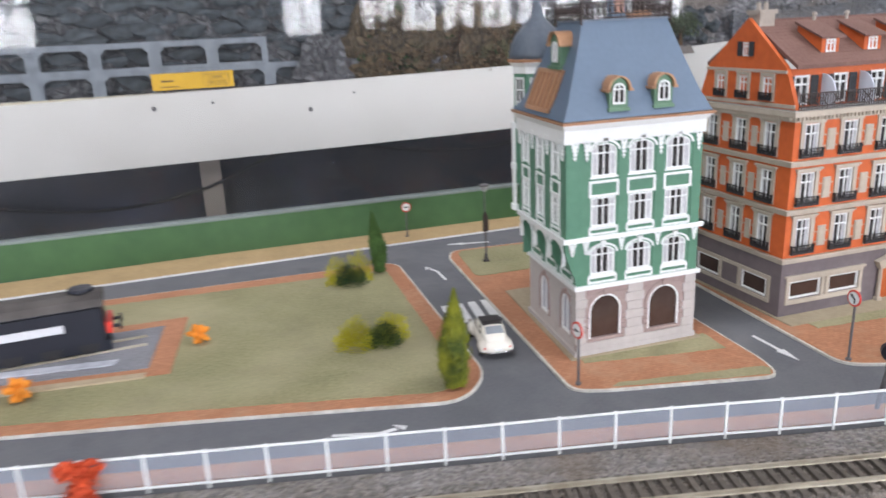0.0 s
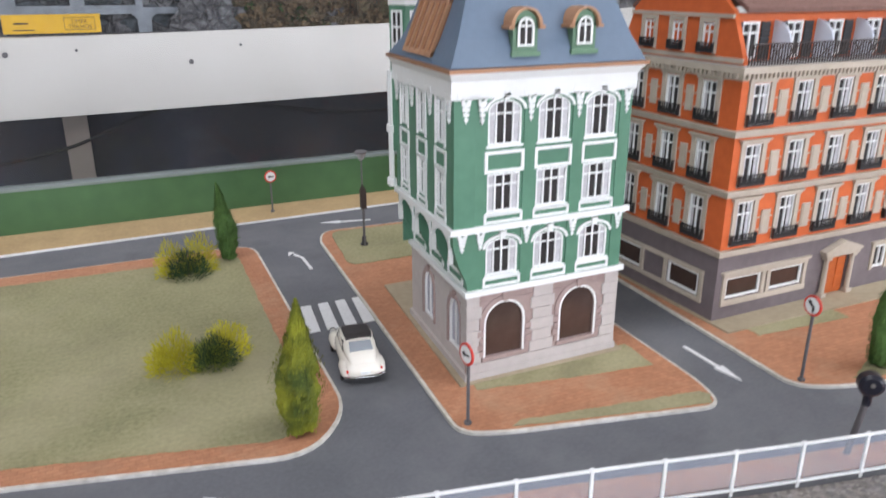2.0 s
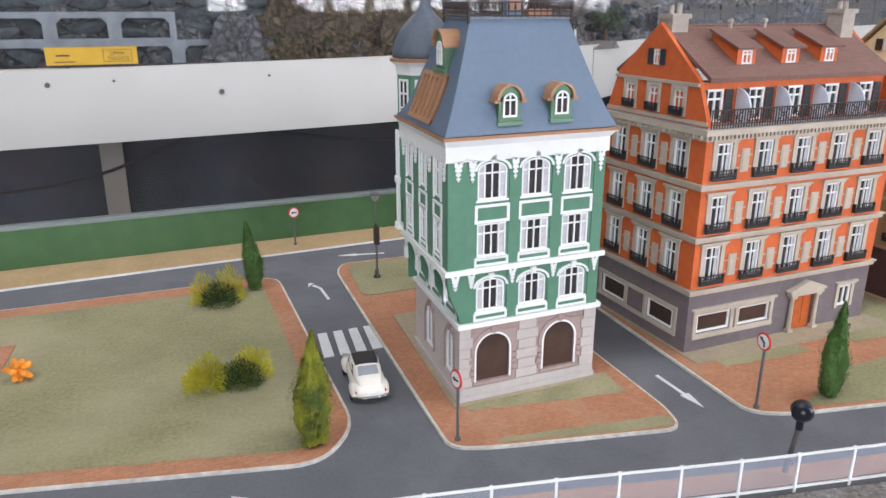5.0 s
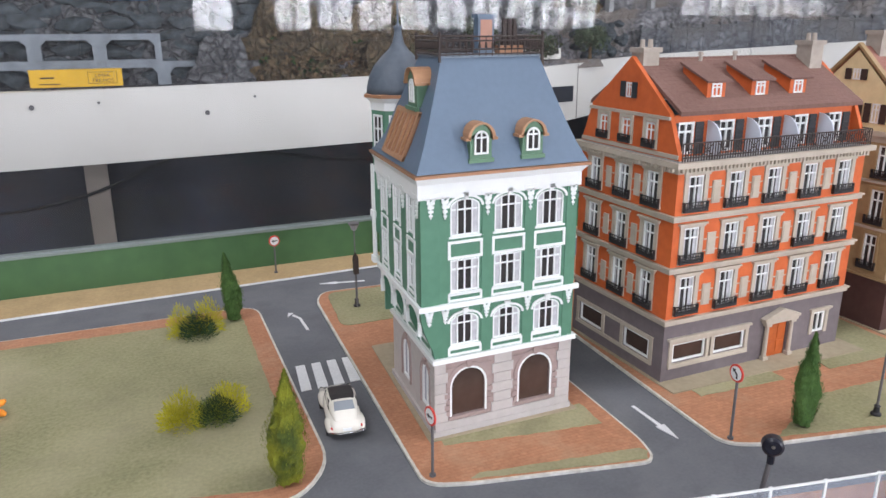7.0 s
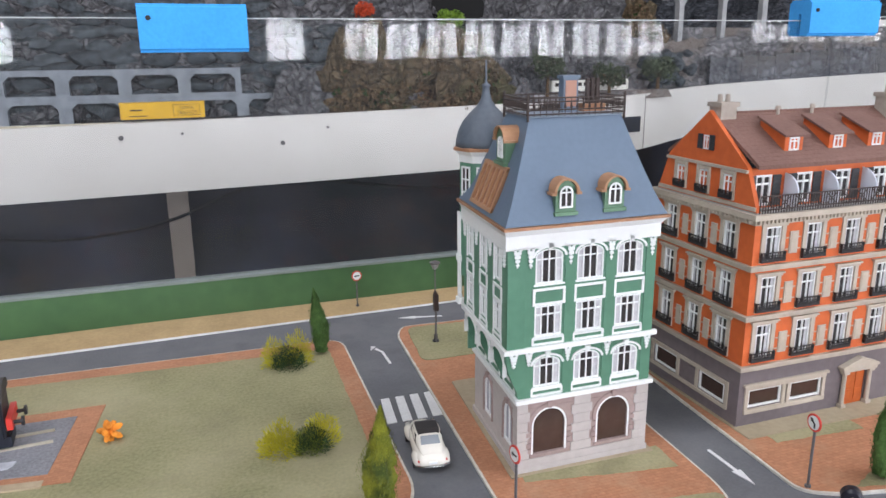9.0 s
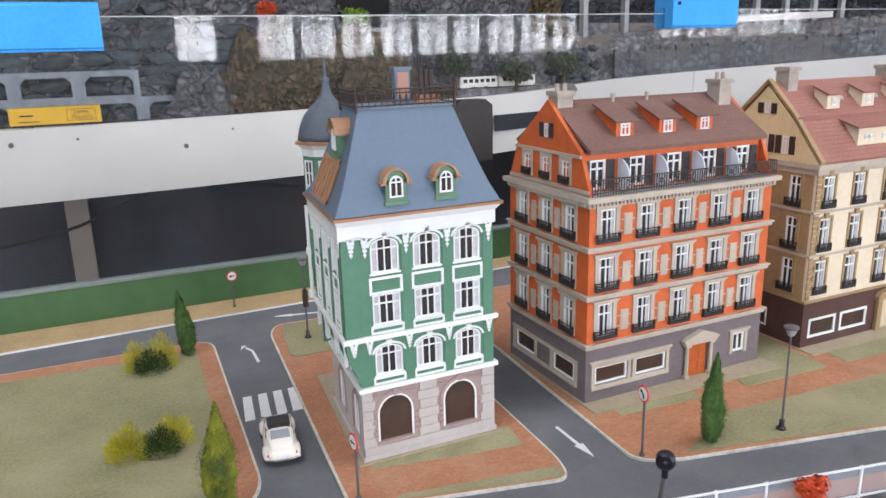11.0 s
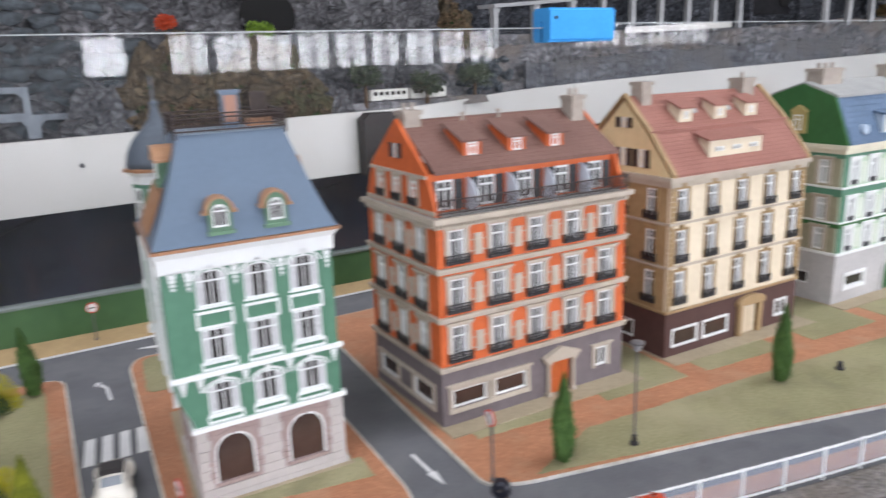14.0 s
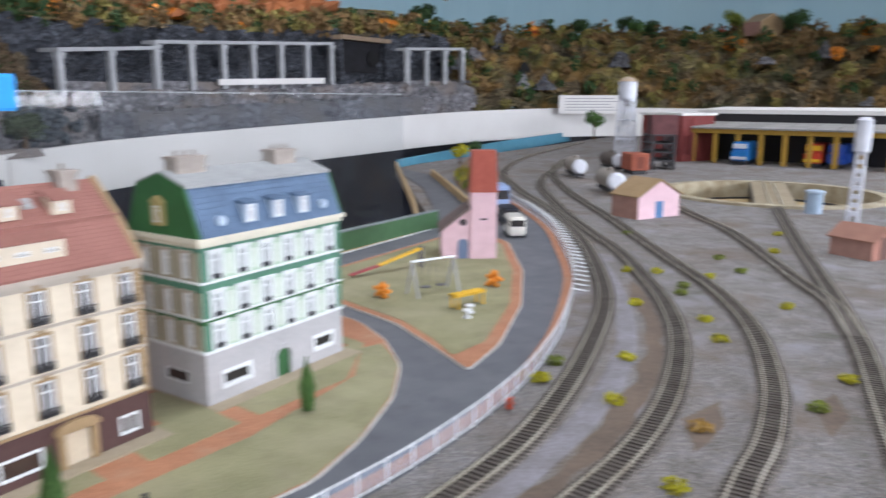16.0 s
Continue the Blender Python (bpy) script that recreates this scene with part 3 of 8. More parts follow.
isle_pts = rounded([(807, -143), (899, -130), (1061, -75), (1244, 16), (1445, 150), (1510, 241), (1421, 295), (976, 284), (928, 137), (897, 17), (845, -78)], 14)
isle = block(isle_pts, "pavement_playground", "triangular playground island with terracotta edge")
patch(isle, rounded([(834, -106), (898, -111), (1054, -60), (1233, 30), (1420, 153), (1472, 234), (1406, 282), (988, 273), (942, 134), (910, 14), (864, -67)], 12), 2.5, LAWN, "lawn", "flocked grass of the playground")

# brick strip along the railing and the sand strip along the green board
bm = fresh()
sweep(bm, FENCE, [(-1.6, 0), (-1.6, 1.2), (-15.6, 1.2), (-16, 0)])
solid("pavement_strip", bm, BRICK_PAVE, "narrow terracotta strip along the railing", "pavement", kind="structure")
bm = fresh()
prism(bm, [(-889, 298), (76, 323), (1483, 365), (1518, 418), (-891, 344)], 0, 1.2)
solid("sand_strip", bm, SAND, "sandy yellow verge along the green board", "verge", kind="structure")
bm = fresh()
prism(bm, [(-889, 294), (76, 320), (1482, 361), (1483, 365), (76, 323), (-889, 298)], 0, 0.9)
solid("road_edge_line", bm, ROAD_WHITE, "white painted edge line", "road marking", kind="structure")

# road markings
for k in range(4):
    bm = fresh()
    x = -55 + 11.1 * k
    prism(bm, [(x, 93), (x + 7.0, 93), (x + 11.4, 131), (x + 5.0, 131)], 0, 0.5)
    solid("zebra_stripe", bm, ROAD_WHITE, "white zebra crossing stripe", "road marking", kind="structure", group="zebra crossing")


def arrow(at, rz, bend):
    b = fresh()
    prism(b, [(-1.1, 0), (1.1, 0), (1.1, 26), (-1.1, 26)], 0, 0.5)
    if bend:
        prism(b, [(-1.1, 25.8), (1.1, 25.8), (-3, 36), (-5, 34)], 0, 0.5)
        prism(b, [(-8.5, 33), (-2.5, 39.5), (-6.5, 41)], 0, 0.52)
    else:
        prism(b, [(-3.2, 25.8), (3.2, 25.8), (0, 42)], 0, 0.52)
    solid("road_arrow", b, ROAD_WHITE, "white painted direction arrow on the road", "road marking", at, rz, "structure", "road arrows")


arrow((-26, 192, 0), 0, True)
arrow((129, -11, 0), 180, False)
arrow((-165, -30, 0), -107, True)
arrow((51, 285, 0), 78, False)
arrow((190, 286, 0), 84, False)

# green board, its metal foot rail and the clear sheet on it
bm = fresh()
box(bm, -1000, 364, -3, 1520, 370, 36)
solid("board_green", bm, GREEN_BOARD, "long dark green painted edge board", "board", kind="structure")
bm = fresh()
box(bm, -1000, 363, 36, 1522, 377, 38.4)
solid("rail_metal", bm, ALU, "thin grey metal rail on the green board", "rail", kind="structure")
bm = fresh()
box(bm, -1000, 371, 38.4, 588, 375, 279)
box(bm, 589, 371, 38.4, 1400, 375, 284)
sheet = solid("acrylic_screen", bm, CLEAR, "clear acrylic screen standing on the green board", "screen", kind="structure")
sheet.visible_shadow = False
for x0, x1, zt in ((-1000, 588, 279), (589, 1400, 284)):
    bm = fresh()
    box(bm, x0, 370.8, zt, x1, 375.2, zt + 1.0)
    solid("acrylic_edge", bm, mat("polished_acrylic_edge", (0.42, 0.46, 0.46), 0.35, None, 40) if x0 < 0 else bpy.data.materials["polished_acrylic_edge"], "pale polished top edge of the acrylic screen", "screen edge", kind="structure")
for x0, x1, zt in ((-198, -106, 291), (534, 640, 303)):
    bm = fresh()
    prism(bm, [(356, zt - 41), (370.7, zt - 41), (370.7, zt - 16), (375.3, zt - 16), (375.3, zt - 41), (390, zt - 41), (390, zt), (356, zt)], x0, x1, "x")
    bmesh.ops.bevel(bm, geom=[e for e in bm.edges if e.calc_length() > 80 and abs(e.verts[0].co.y - 373) > 10], offset=3, segments=3, affect="EDGES")
    guard = solid("foam_guard", bm, FOAM, "bright blue foam guard clipped over the acrylic edge", "foam guard", group="foam guards")
    bm = fresh()
    cyl(bm, (x0 + 9, 354.6, zt - 12), (x0 + 9, 356.4, zt - 12), 2.2, 12)
    part("screw_hole", bm, CABLE, guard, "small black screw hole")

# ---------------------------------------------------------------- white railing along the road
railing = thing("railing", "white model railing with clear panes along the road", "railing")
post_bm = fresh()
box(post_bm, -0.65, -0.5, -2, 0.65, 0.5, 18.6)
box(post_bm, -0.85, -0.7, 18.0, 0.85, 0.7, 19.4)
POST = mesh_of("post", post_bm, WHITE_TRIM)
for p, d in walked(FENCE, 29.6, 13):
    if p.x > -460:
        put("post", POST, railing, (p.x, p.y, 0), math.degrees(math.atan2(d.y, d.x)))
for name, z0, z1, w, m in (("top_rail", 18.0, 19.0, 0.5, WHITE_TRIM), ("bottom_rail", 0.4, 1.4, 0.5, WHITE_TRIM), ("pane", 2.2, 17.6, 0.15, FENCE_PANE)):
    bm = fresh()
    sweep(bm, FENCE, [(w, z0), (w, z1), (-w, z1), (-w, z0)])
    part(name, bm, m, railing, "clear plastic panes" if name == "pane" else "")

for p, d in walked(FENCE, 29.6, 13):
    if 1120 < p.x < 1950:
        bm = fresh()
        n = Vector((d.y, -d.x))
        cyl(bm, (p.x, p.y, 15), (p.x + n.x * 22, p.y + n.y * 22, 12), 1.1, 6)
        part("strut", bm, WHITE_TRIM, railing)

# ---------------------------------------------------------------- windows of the model houses
def frame_mesh(w, h, mull=1, trans=1, t=0.9, arch=0.0):
    """White casement: outer frame, uprights and one transom."""
    b = fresh()
    if not arch:
        us = [0] + [w * (i + 1) / (mull + 1) for i in range(mull)] + [w]
        vs = [0] + [h * 0.7 if trans == 1 else h * (i + 1) / (trans + 1) for i in range(trans)] + [h]
        holes = []
        for i in range(len(us) - 1):
            for j in range(len(vs) - 1):
                holes.append((us[i] + (t if i == 0 else t * 0.4), vs[j] + (t if j == 0 else t * 0.4), us[i + 1] - (t if i == len(us) - 2 else t * 0.4), vs[j + 1] - (t if j == len(vs) - 2 else t * 0.4)))
        panel(b, "front", w, 0, h, holes, 1.0, 0.2)
        b.transform(Matrix.Translation((-w / 2, 0, 0)))
        return mesh_of("window", b, WHITE_TRIM)
    box(b, -w / 2, 0.2, 0, -w / 2 + t, 1.2, h - arch)
    box(b, w / 2 - t, 0.2, 0, w / 2, 1.2, h - arch)
    box(b, -w / 2 + t, 0.2, 0, w / 2 - t, 1.2, t)
    n = 8
    for i in range(n):
        a0, a1 = math.pi * i / n, math.pi * (i + 1) / n
        p = [(math.cos(a) * r, h - arch + math.sin(a) * (arch - k)) for a, r, k in ((a0, w / 2, 0), (a1, w / 2, 0), (a1, w / 2 - t, t), (a0, w / 2 - t, t))]
        prism(b, p, 0.2, 1.2, "y")
    for i in range(mull):
        x = -w / 2 + w * (i + 1) / (mull + 1)
        top = h - arch + arch * math.sqrt(max(0, 1 - (2 * x / w) ** 2)) - t * 0.5
        box(b, x - t * 0.4, 0.3, t, x + t * 0.4, 1.1, top)
    for i in range(trans):
        z = h * 0.7 if trans == 1 else h * (i + 1) / (trans + 1)
        box(b, -w / 2 + t, 0.35, z - t * 0.4, w / 2 - t, 1.05, z + t * 0.4)
    bmesh.ops.remove_doubles(b, verts=b.verts, dist=0.02)
    return mesh_of("window", b, WHITE_TRIM)


def pane_mesh(w, h, material=PANE):
    b = fresh()
    box(b, -w / 2, 1.3, 0, w / 2, 1.7, h)
    return mesh_of("pane", b, material)


def curtain_mesh(w, h):
    b = fresh()
    for s in (-1, 1):
        for i in range(2):
            x = s * (w * 0.44 - i * w * 0.13)
            box(b, x - w * 0.065, 1.25, 0.5, x + w * 0.065, 1.32 - 0.02 * i, h - 0.5)
    return mesh_of("curtain", b, CURTAIN)


def surround_mesh(w, h, t, material, cap=True, proud=0.9):
    b = fresh()
    box(b, -w / 2 - t, -proud, -1, -w / 2, 0.3, h + 0.5)
    box(b, w / 2, -proud, -1, w / 2 + t, 0.3, h + 0.5)
    if cap:
        box(b, -w / 2 - t - 0.6, -proud - 0.6, h + 0.5, w / 2 + t + 0.6, 0.3, h + 2.0)
        box(b, -w / 2 - t - 1.6, -proud - 1.4, h + 2.0, w / 2 + t + 1.6, 0.3, h + 3.2)
    else:
        box(b, -w / 2 - t, -proud, h + 0.5, w / 2 + t, 0.3, h + 0.5 + t)
    return mesh_of("surround", b, material)


def balcony_mesh(w, h=6.0):
    b = fresh()
    n = 9
    for z in (0.2, h * 0.55, h - 0.5):
        box(b, -w / 2, -2.6, z, w / 2, -2.1, z + 0.55)
    for i in range(n + 1):
        x = -w / 2 + w * i / n
        box(b, x - 0.22, -2.5, 0.2, x + 0.22, -2.15, h)
    for i in range(n):
        x = -w / 2 + w * (i + 0.5) / n
        prism(b, [(x - 0.8, h * 0.3), (x, h * 0.1), (x + 0.8, h * 0.3), (x, h * 0.5)], -2.5, -2.2, "y")
    box(b, -w / 2, -2.5, 0.2, -w / 2 + 0.5, 0, h)
    box(b, w / 2 - 0.5, -2.5, 0.2, w / 2, 0, h)
    box(b, -w / 2, -2.6, -0.4, w / 2, 0.2, 0.2)
    return mesh_of("balcony_grille", b, IRON)


def window(house, kit, at, rz=0.0):
    ob = put("window", kit["frame"], house, at, rz)
    for k in ("pane", "curtain", "surround", "grille"):
        if k in kit:
            put({"grille": "balcony_grille"}.get(k, k), kit[k], ob)
    return ob


def kit(w, h, **o):
    d = {"frame": frame_mesh(w, h, o.get("mull", 1), o.get("trans", 1), o.get("t", 0.9), o.get("arch", 0.0)), "pane": pane_mesh(w, h, o.get("pane", PANE))}
    if "curtain" in o:
        d["curtain"] = curtain_mesh(w, h)
    if "trim" in o:
        d["surround"] = surround_mesh(w, h, o.get("tt", 2.4), o["trim"], o.get("cap", True))
    if "grille" in o:
        d["grille"] = balcony_mesh(o["grille"], o.get("gh", 6.0))
    return d


def ring_box(bm, x0, y0, x1, y1, z0, z1, out, inner=2.0):
    """A moulding round a rectangular house, in one piece."""
    loop = lambda o, z: [bm.verts.new(p) for p in ((x0 - o, y0 - o, z), (x1 + o, y0 - o, z), (x1 + o, y1 + o, z), (x0 - o, y1 + o, z))]
    a, b, c, d = loop(out, z0), loop(out, z1), loop(-inner, z1), loop(-inner, z0)
    for p, q in ((a, b), (b, c), (c, d), (d, a)):
        for i in range(4):
            bm.faces.new((p[i], p[(i + 1) % 4], q[(i + 1) % 4], q[i]))


def shell(house, name, w, d, z0, z1, front, left, material, label="", side=None):
    """Four walls, with openings in the front and left ones: holes as (from, low, to, high)."""
    b = fresh()
    panel(b, "front", w, z0, z1, front)
    part(name, b, material, house, label)
    b = fresh()
    panel(b, "left", d - 2.5, z0, z1, [(h[0] - 2.5, h[1], h[2] - 2.5, h[3]) for h in left])
    part(name, b, side or material, house, label, at=(0, 2.5, 0))
    b = fresh()
    box(b, w - 2.5, 2.5, z0, w, d, z1)
    part(name, b, material, house, label)
    b = fresh()
    box(b, 2.5, d - 2.5, z0, w - 2.5, d, z1)
    part(name, b, material, house, label)

# ---------------------------------------------------------------- orange corner house
def dormer_shed(house, x, y, z, w, h, roof_back, wall, roof):
    """Dormer with a slanting lid, its face at y, its roof running back."""
    d = fresh()
    prism(d, [(y, z), (y, z + h), (y + roof_back, z + h + roof_back * 0.42), (y + roof_back, z)], x - w / 2, x + w / 2, "x")
    ob = part("dormer", d, wall, house)
    r = fresh()
    prism(r, [(y - 3, z + h - 0.6), (y - 3, z + h + 0.6), (y + roof_back, z + h + roof_back * 0.42 + 2), (y + roof_back, z + h + roof_back * 0.42 + 0.4)], x - w / 2 - 2.6, x + w / 2 + 2.6, "x")
    part("dormer_roof", r, roof, ob)
    return ob


def chimney(house, x0, y0, x1, y1, z0, z1, pots, material=CHIMNEY):
    c = fresh()
    box(c, x0, y0, z0, x1, y1, z1 - 3)
    box(c, x0 - 1.2, y0 - 1.2, z1 - 3, x1 + 1.2, y1 + 1.2, z1)
    ob = part("chimney", c, material, house)
    for i in range(pots):
        p = fresh()
        x = x0 + (x1 - x0) * (i + 0.5) / pots
        cyl(p, (x, (y0 + y1) / 2, z1), (x, (y0 + y1) / 2, z1 + 5), 1.7, 10, 1.4)
        part("chimney_pot", p, material, ob)


def orange_house():
    W, D = 156, 97
    h = thing("orange_house", "orange plastic model town house with beige trim and brown roof", "model house", (162, 3.5, 2.9))
    h.scale = (1.04, 1.06, 1.0)
    G = 41.0
    shop = [(7.5, 12.5, 34, 25.5), (41, 12.5, 67, 25.5)]
    door = (87.5, 0, 105.5, 27)
    small = (129.5, 11.5, 141, 27)
    side = [(13, 11, 38, 25), (62, 11, 88, 25)]
    shell(h, "ground_wall", W, D, 0, G, shop + [door, small], side, TAUPE, "taupe grey ground floor wall")
    for k, (a, b0, c, d) in enumerate(shop):
        ob = put("shop_window", frame_mesh(c - a, d - b0, 0, 0, 1.3), h, ((a + c) / 2, 0, b0))
        put("pane", pane_mesh(c - a, d - b0, PANE_BROWN), ob)
    for a, b0, c, d in side:
        ob = put("shop_window", frame_mesh(c - a, d - b0, 0, 0, 1.3), h, (0, (a + c) / 2, b0), -90)
        put("pane", pane_mesh(c - a, d - b0, PANE_BROWN), ob)
    b = fresh()
    box(b, 4.5, -1.2, 25.7, 70, 0.2, 28.5)
    box(b, 3, -2, 28.5, 71.5, 0.2, 30)
    box(b, 4.5, -1.4, 8.6, 70, 0.2, 11.8)
    for x in (4.5, 34.3, 38.2, 67.4):
        box(b, x, -1, 11.8, x + 2.5, 0.2, 25.7)
    part("shop_surround", b, BEIGE, h, "beige shop front moulding")
    b = fresh()
    box(b, -1.2, 9, 25.4, 0.2, 92, 28)
    box(b, -1.2, 9, 8, 0.2, 92, 10.5)
    for y in (9, 38.5, 59, 89):
        box(b, -1, y, 10.5, 0.2, y + 2.6, 25.4)
    part("shop_surround", b, BEIGE, h)
    ob = window(h, kit(11.5, 15.5, mull=1, trans=0, t=1.6, trim=BEIGE, tt=2.6), (135.2, 0, 11.5))
    # door with columns and pediment
    b = fresh()
    box(b, -9, 0.8, 0, 9, 1.8, 27)
    for x in (-4.5, 4.5):
        box(b, x - 3, 0.4, 3, x + 3, 0.9, 11)
        box(b, x - 3, 0.4, 13, x + 3, 0.9, 24)
    dr = part("door", b, DOOR_ORANGE, h, "orange brown panelled door", (96.5, 0, 0))
    b = fresh()
    for x in (-11, 11):
        cyl(b, (x, -1.6, 2), (x, -1.6, 25), 1.6, 10, 1.4)
        box(b, x - 2.2, -3.8, 0, x + 2.2, 0, 2.4)
        box(b, x - 2.2, -3.6, 25, x + 2.2, 0, 27)
    box(b, -14.5, -4, 27, 14.5, 0, 29.5)
    prism(b, [(-16, 29.5), (16, 29.5), (16, 31), (0, 37), (-16, 31)], -4.4, 0, "y")
    part("portal", b, BEIGE, dr, "beige columned portal with pediment")
    # upper storeys
    rows = ((46.5, 24.5), (81, 22.5), (114.5, 22))
    bands = (41, 76, 109.5)
    xs = [14, 45.5, 76.5, 107.5, 138]
    ys = [21, 49, 79]
    fr, lf = [], []
    for z, hh in rows:
        fr += [(x - 6, z, x + 6, z + hh) for x in xs]
        lf += [(y - 5.5, z, y + 5.5, z + hh) for y in ys]
    shell(h, "upper_wall", W, D, G, 142, fr, lf, ORANGE, "orange upper wall")
    for z, hh in rows:
        kf = kit(12, hh, mull=1, trans=1, t=1.05, trim=BEIGE, tt=3.0, grille=18, gh=6.0, curtain=1)
        ks = kit(11, hh, mull=1, trans=1, t=1.05, trim=BEIGE, tt=2.8, grille=16, gh=6.0, curtain=1)
        for x in xs:
            window(h, kf, (x, 0, z))
        for y in ys:
            window(h, ks, (0, y, z), -90)
        for x in (29.8, 61, 92, 122.8):
            b = fresh()
            box(b, x - 3.2, -0.8, z + 3.5, x + 3.2, 0.2, z + 18)
            box(b, x - 2.2, -1.1, z + 4.5, x + 2.2, 0.2, z + 17)
            for q in (6, 13.5):
                box(b, x - 5.6, -0.4, z + q, x + 5.6, 0.2, z + q + 0.7)
            part("relief_panel", b, BEIGE, h)
        for y in (35, 64):
            b = fresh()
            box(b, -0.9, y - 2.6, z + 3.5, 0.2, y + 2.6, z + 18)
            for q in (6, 13.5):
                box(b, -0.4, y - 5, z + q, 0.2, y + 5, z + q + 0.7)
            part("relief_panel", b, BEIGE, h)
    for z in bands:
        b = fresh()
        ring_box(b, 0, 0, W, D, z - 1.2, z + 1.4, 1.6)
        ring_box(b, 0, 0, W, D, z + 1.4, z + 2.6, 2.6)
        part("string_course", b, BEIGE, h)
    b = fresh()
    ring_box(b, 0, 0, W, D, 138.5, 142.2, 1.6, 3)
    ring_box(b, 0, 0, W, D, 142.2, 145.6, 4.2, 6)
    for i in range(52):
        box(b, i * 3 - 0.2, -3.6, 139.6, i * 3 + 1.3, -1, 142.2)
    for i in range(31):
        box(b, -3.6, i * 3 + 1, 139.6, -1, i * 3 + 2.5, 142.2)
    part("cornice", b, BEIGE, h, "beige dentil cornice")
    b = fresh()
    box(b, -1, -1, 145, W + 1, D + 1, 146.2)
    part("terrace_floor", b, GREY_DECK, h)
    # attic storey set back behind the terrace
    gable = [(1, 146), (14, 171), (10, 173), (49, 202), (88, 173), (84, 171), (96, 146)]
    gb = [(0, 146.2), (11.5, 173.5), (49, 205.8), (86.5, 173.5), (97, 146.2)]
    awin = [(x - 6.2, 147.5, x + 6.2, 167.5) for x in xs]
    b = fresh()
    panel(b, "front", W - 6, 146.2, 172, [(q[0] - 3, q[1], q[2] - 3, q[3]) for q in awin])
    part("attic_wall", b, ORANGE, h, at=(3, 12, 0))
    ka = kit(12.4, 20, mull=1, trans=1, t=1.5)
    for i, x in enumerate(xs):
        window(h, ka, (x, 12, 147.5))
        for s in (-1, 1):
            b = fresh()
            louvre = [(-0.1, 20), (-0.1, 0)]
            for k in range(8):
                louvre += [(-1.2, 0.2 + 2.5 * k), (-0.6, 2.4 + 2.5 * k)]
            prism(b, louvre, -3, 3, "x")
            part("shutter", b, SHUTTER, h, at=(x + s * 9.6, 12, 147.3))
    b = fresh()
    prism(b, gb, 0, 3, "x")
    part("gable_wall", b, ORANGE, h, "orange gable wall")
    b = fresh()
    prism(b, gb, W - 3, W, "x")
    part("gable_wall", b, ORANGE, h)
    b = fresh()
    box(b, -1.4, 10, 169.5, 0.2, 88, 171.5)
    box(b, -0.9, 1, 147, 0.2, 96, 149.5)
    part("gable_moulding", b, BEIGE, h)
    kg = kit(8.5, 15, mull=1, trans=1, t=1.2, trim=BEIGE, tt=2.2, cap=False, grille=11, gh=5)
    for y in (26, 49, 72):
        window(h, kg, (-0.6, y, 151.5), -90)
    kt = kit(6, 9.5, mull=1, trans=1, t=1.0)
    ob = window(h, kt, (-0.6, 49, 180), -90)
    for s in (-1, 1):
        b = fresh()
        box(b, -2.2, -0.9, 0, 2.2, -0.1, 10)
        part("shutter", b, SHUTTER, h, at=(-0.3, 49 + s * 5.6, 180), rz=-90)
    # roof
    b = fresh()
    prism(b, [(5, 172.2), (5, 174.6), (49, 203.5), (93, 174.6), (93, 172.2), (49, 201)], 3, W - 3, "x")
    part("roof", b, BROWN_ROOF, h, "brown tiled roof")
    for r in range(14):
        t = (r + 0.5) / 14
        b = fresh()
        y, z = 5 + 44 * t, 174.6 + 28.9 * t
        prism(b, [(y - 1.6, z - 1.3), (y - 1.6, z - 0.75), (y + 1.6, z + 1.2), (y + 1.6, z + 0.8)], 3.1, W - 3.1, "x")
        part("tile_course", b, BROWN_ROOF, h)
    b = fresh()
    for i in range(39):
        cyl(b, (2 + i * 4, 49, 203.2), (5.4 + i * 4, 49, 203.8), 1.1, 6)
    part("ridge_tiles", b, BROWN_ROOF, h)
    kd = kit(7.5, 8.5, mull=1, trans=1, t=1.1)
    for x in (37, 72, 104):
        dm = dormer_shed(h, x, 15, 180, 14, 11, 22, ORANGE, BROWN_ROOF)
        ob = put("window", kd["frame"], dm, (x, 14.2, 181.5))
    for x, y in ((46, 40), (78, 44)):
        b = fresh()
        cyl(b, (x, y, 196), (x, y, 206), 1.1, 8)
        cyl(b, (x, y, 206), (x, y, 208), 2.1, 10, 1.4)
        part("vent_pipe", b, CHIMNEY, h)
    chimney(h, 4, 43, 16, 54, 193, 211, 2)
    chimney(h, 137, 36, 148, 48, 187, 214, 2)
    # terrace railing and frosted dividers
    b = fresh()
    for z in (148, 156.5):
        box(b, 0, -2.6, z, W, -1.8, z + 0.8)
        box(b, W - 0.8, -2.6, z, W, 12, z + 0.8)
    for i in range(79):
        x = i * 2
        box(b, x - 0.25, -2.5, 146, x + 0.25, -2.0, 157)
    for i in range(13):
        x = 6 + i * 12
        cyl(b, (x - 4, -2.3, 149), (x + 4, -2.3, 156), 0.35, 5)
        cyl(b, (x - 4, -2.3, 156), (x + 4, -2.3, 149), 0.35, 5)
    part("terrace_railing", b, BRONZE, h, "dark bronze terrace railing")
    for x in (29.8, 61, 92, 122.8):
        b = fresh()
        pts = [(11.5, 147), (11.5, 168)] + [(11.5 - 12 * math.sin(a), 155 + 13 * math.cos(a)) for a in [0.26 * k for k in range(1, 7)]] + [(-0.5, 147)]
        prism(b, pts, x - 0.5, x + 0.5, "x")
        part("terrace_divider", b, FROST, h, "frosted terrace divider")
    return h


orange_house()


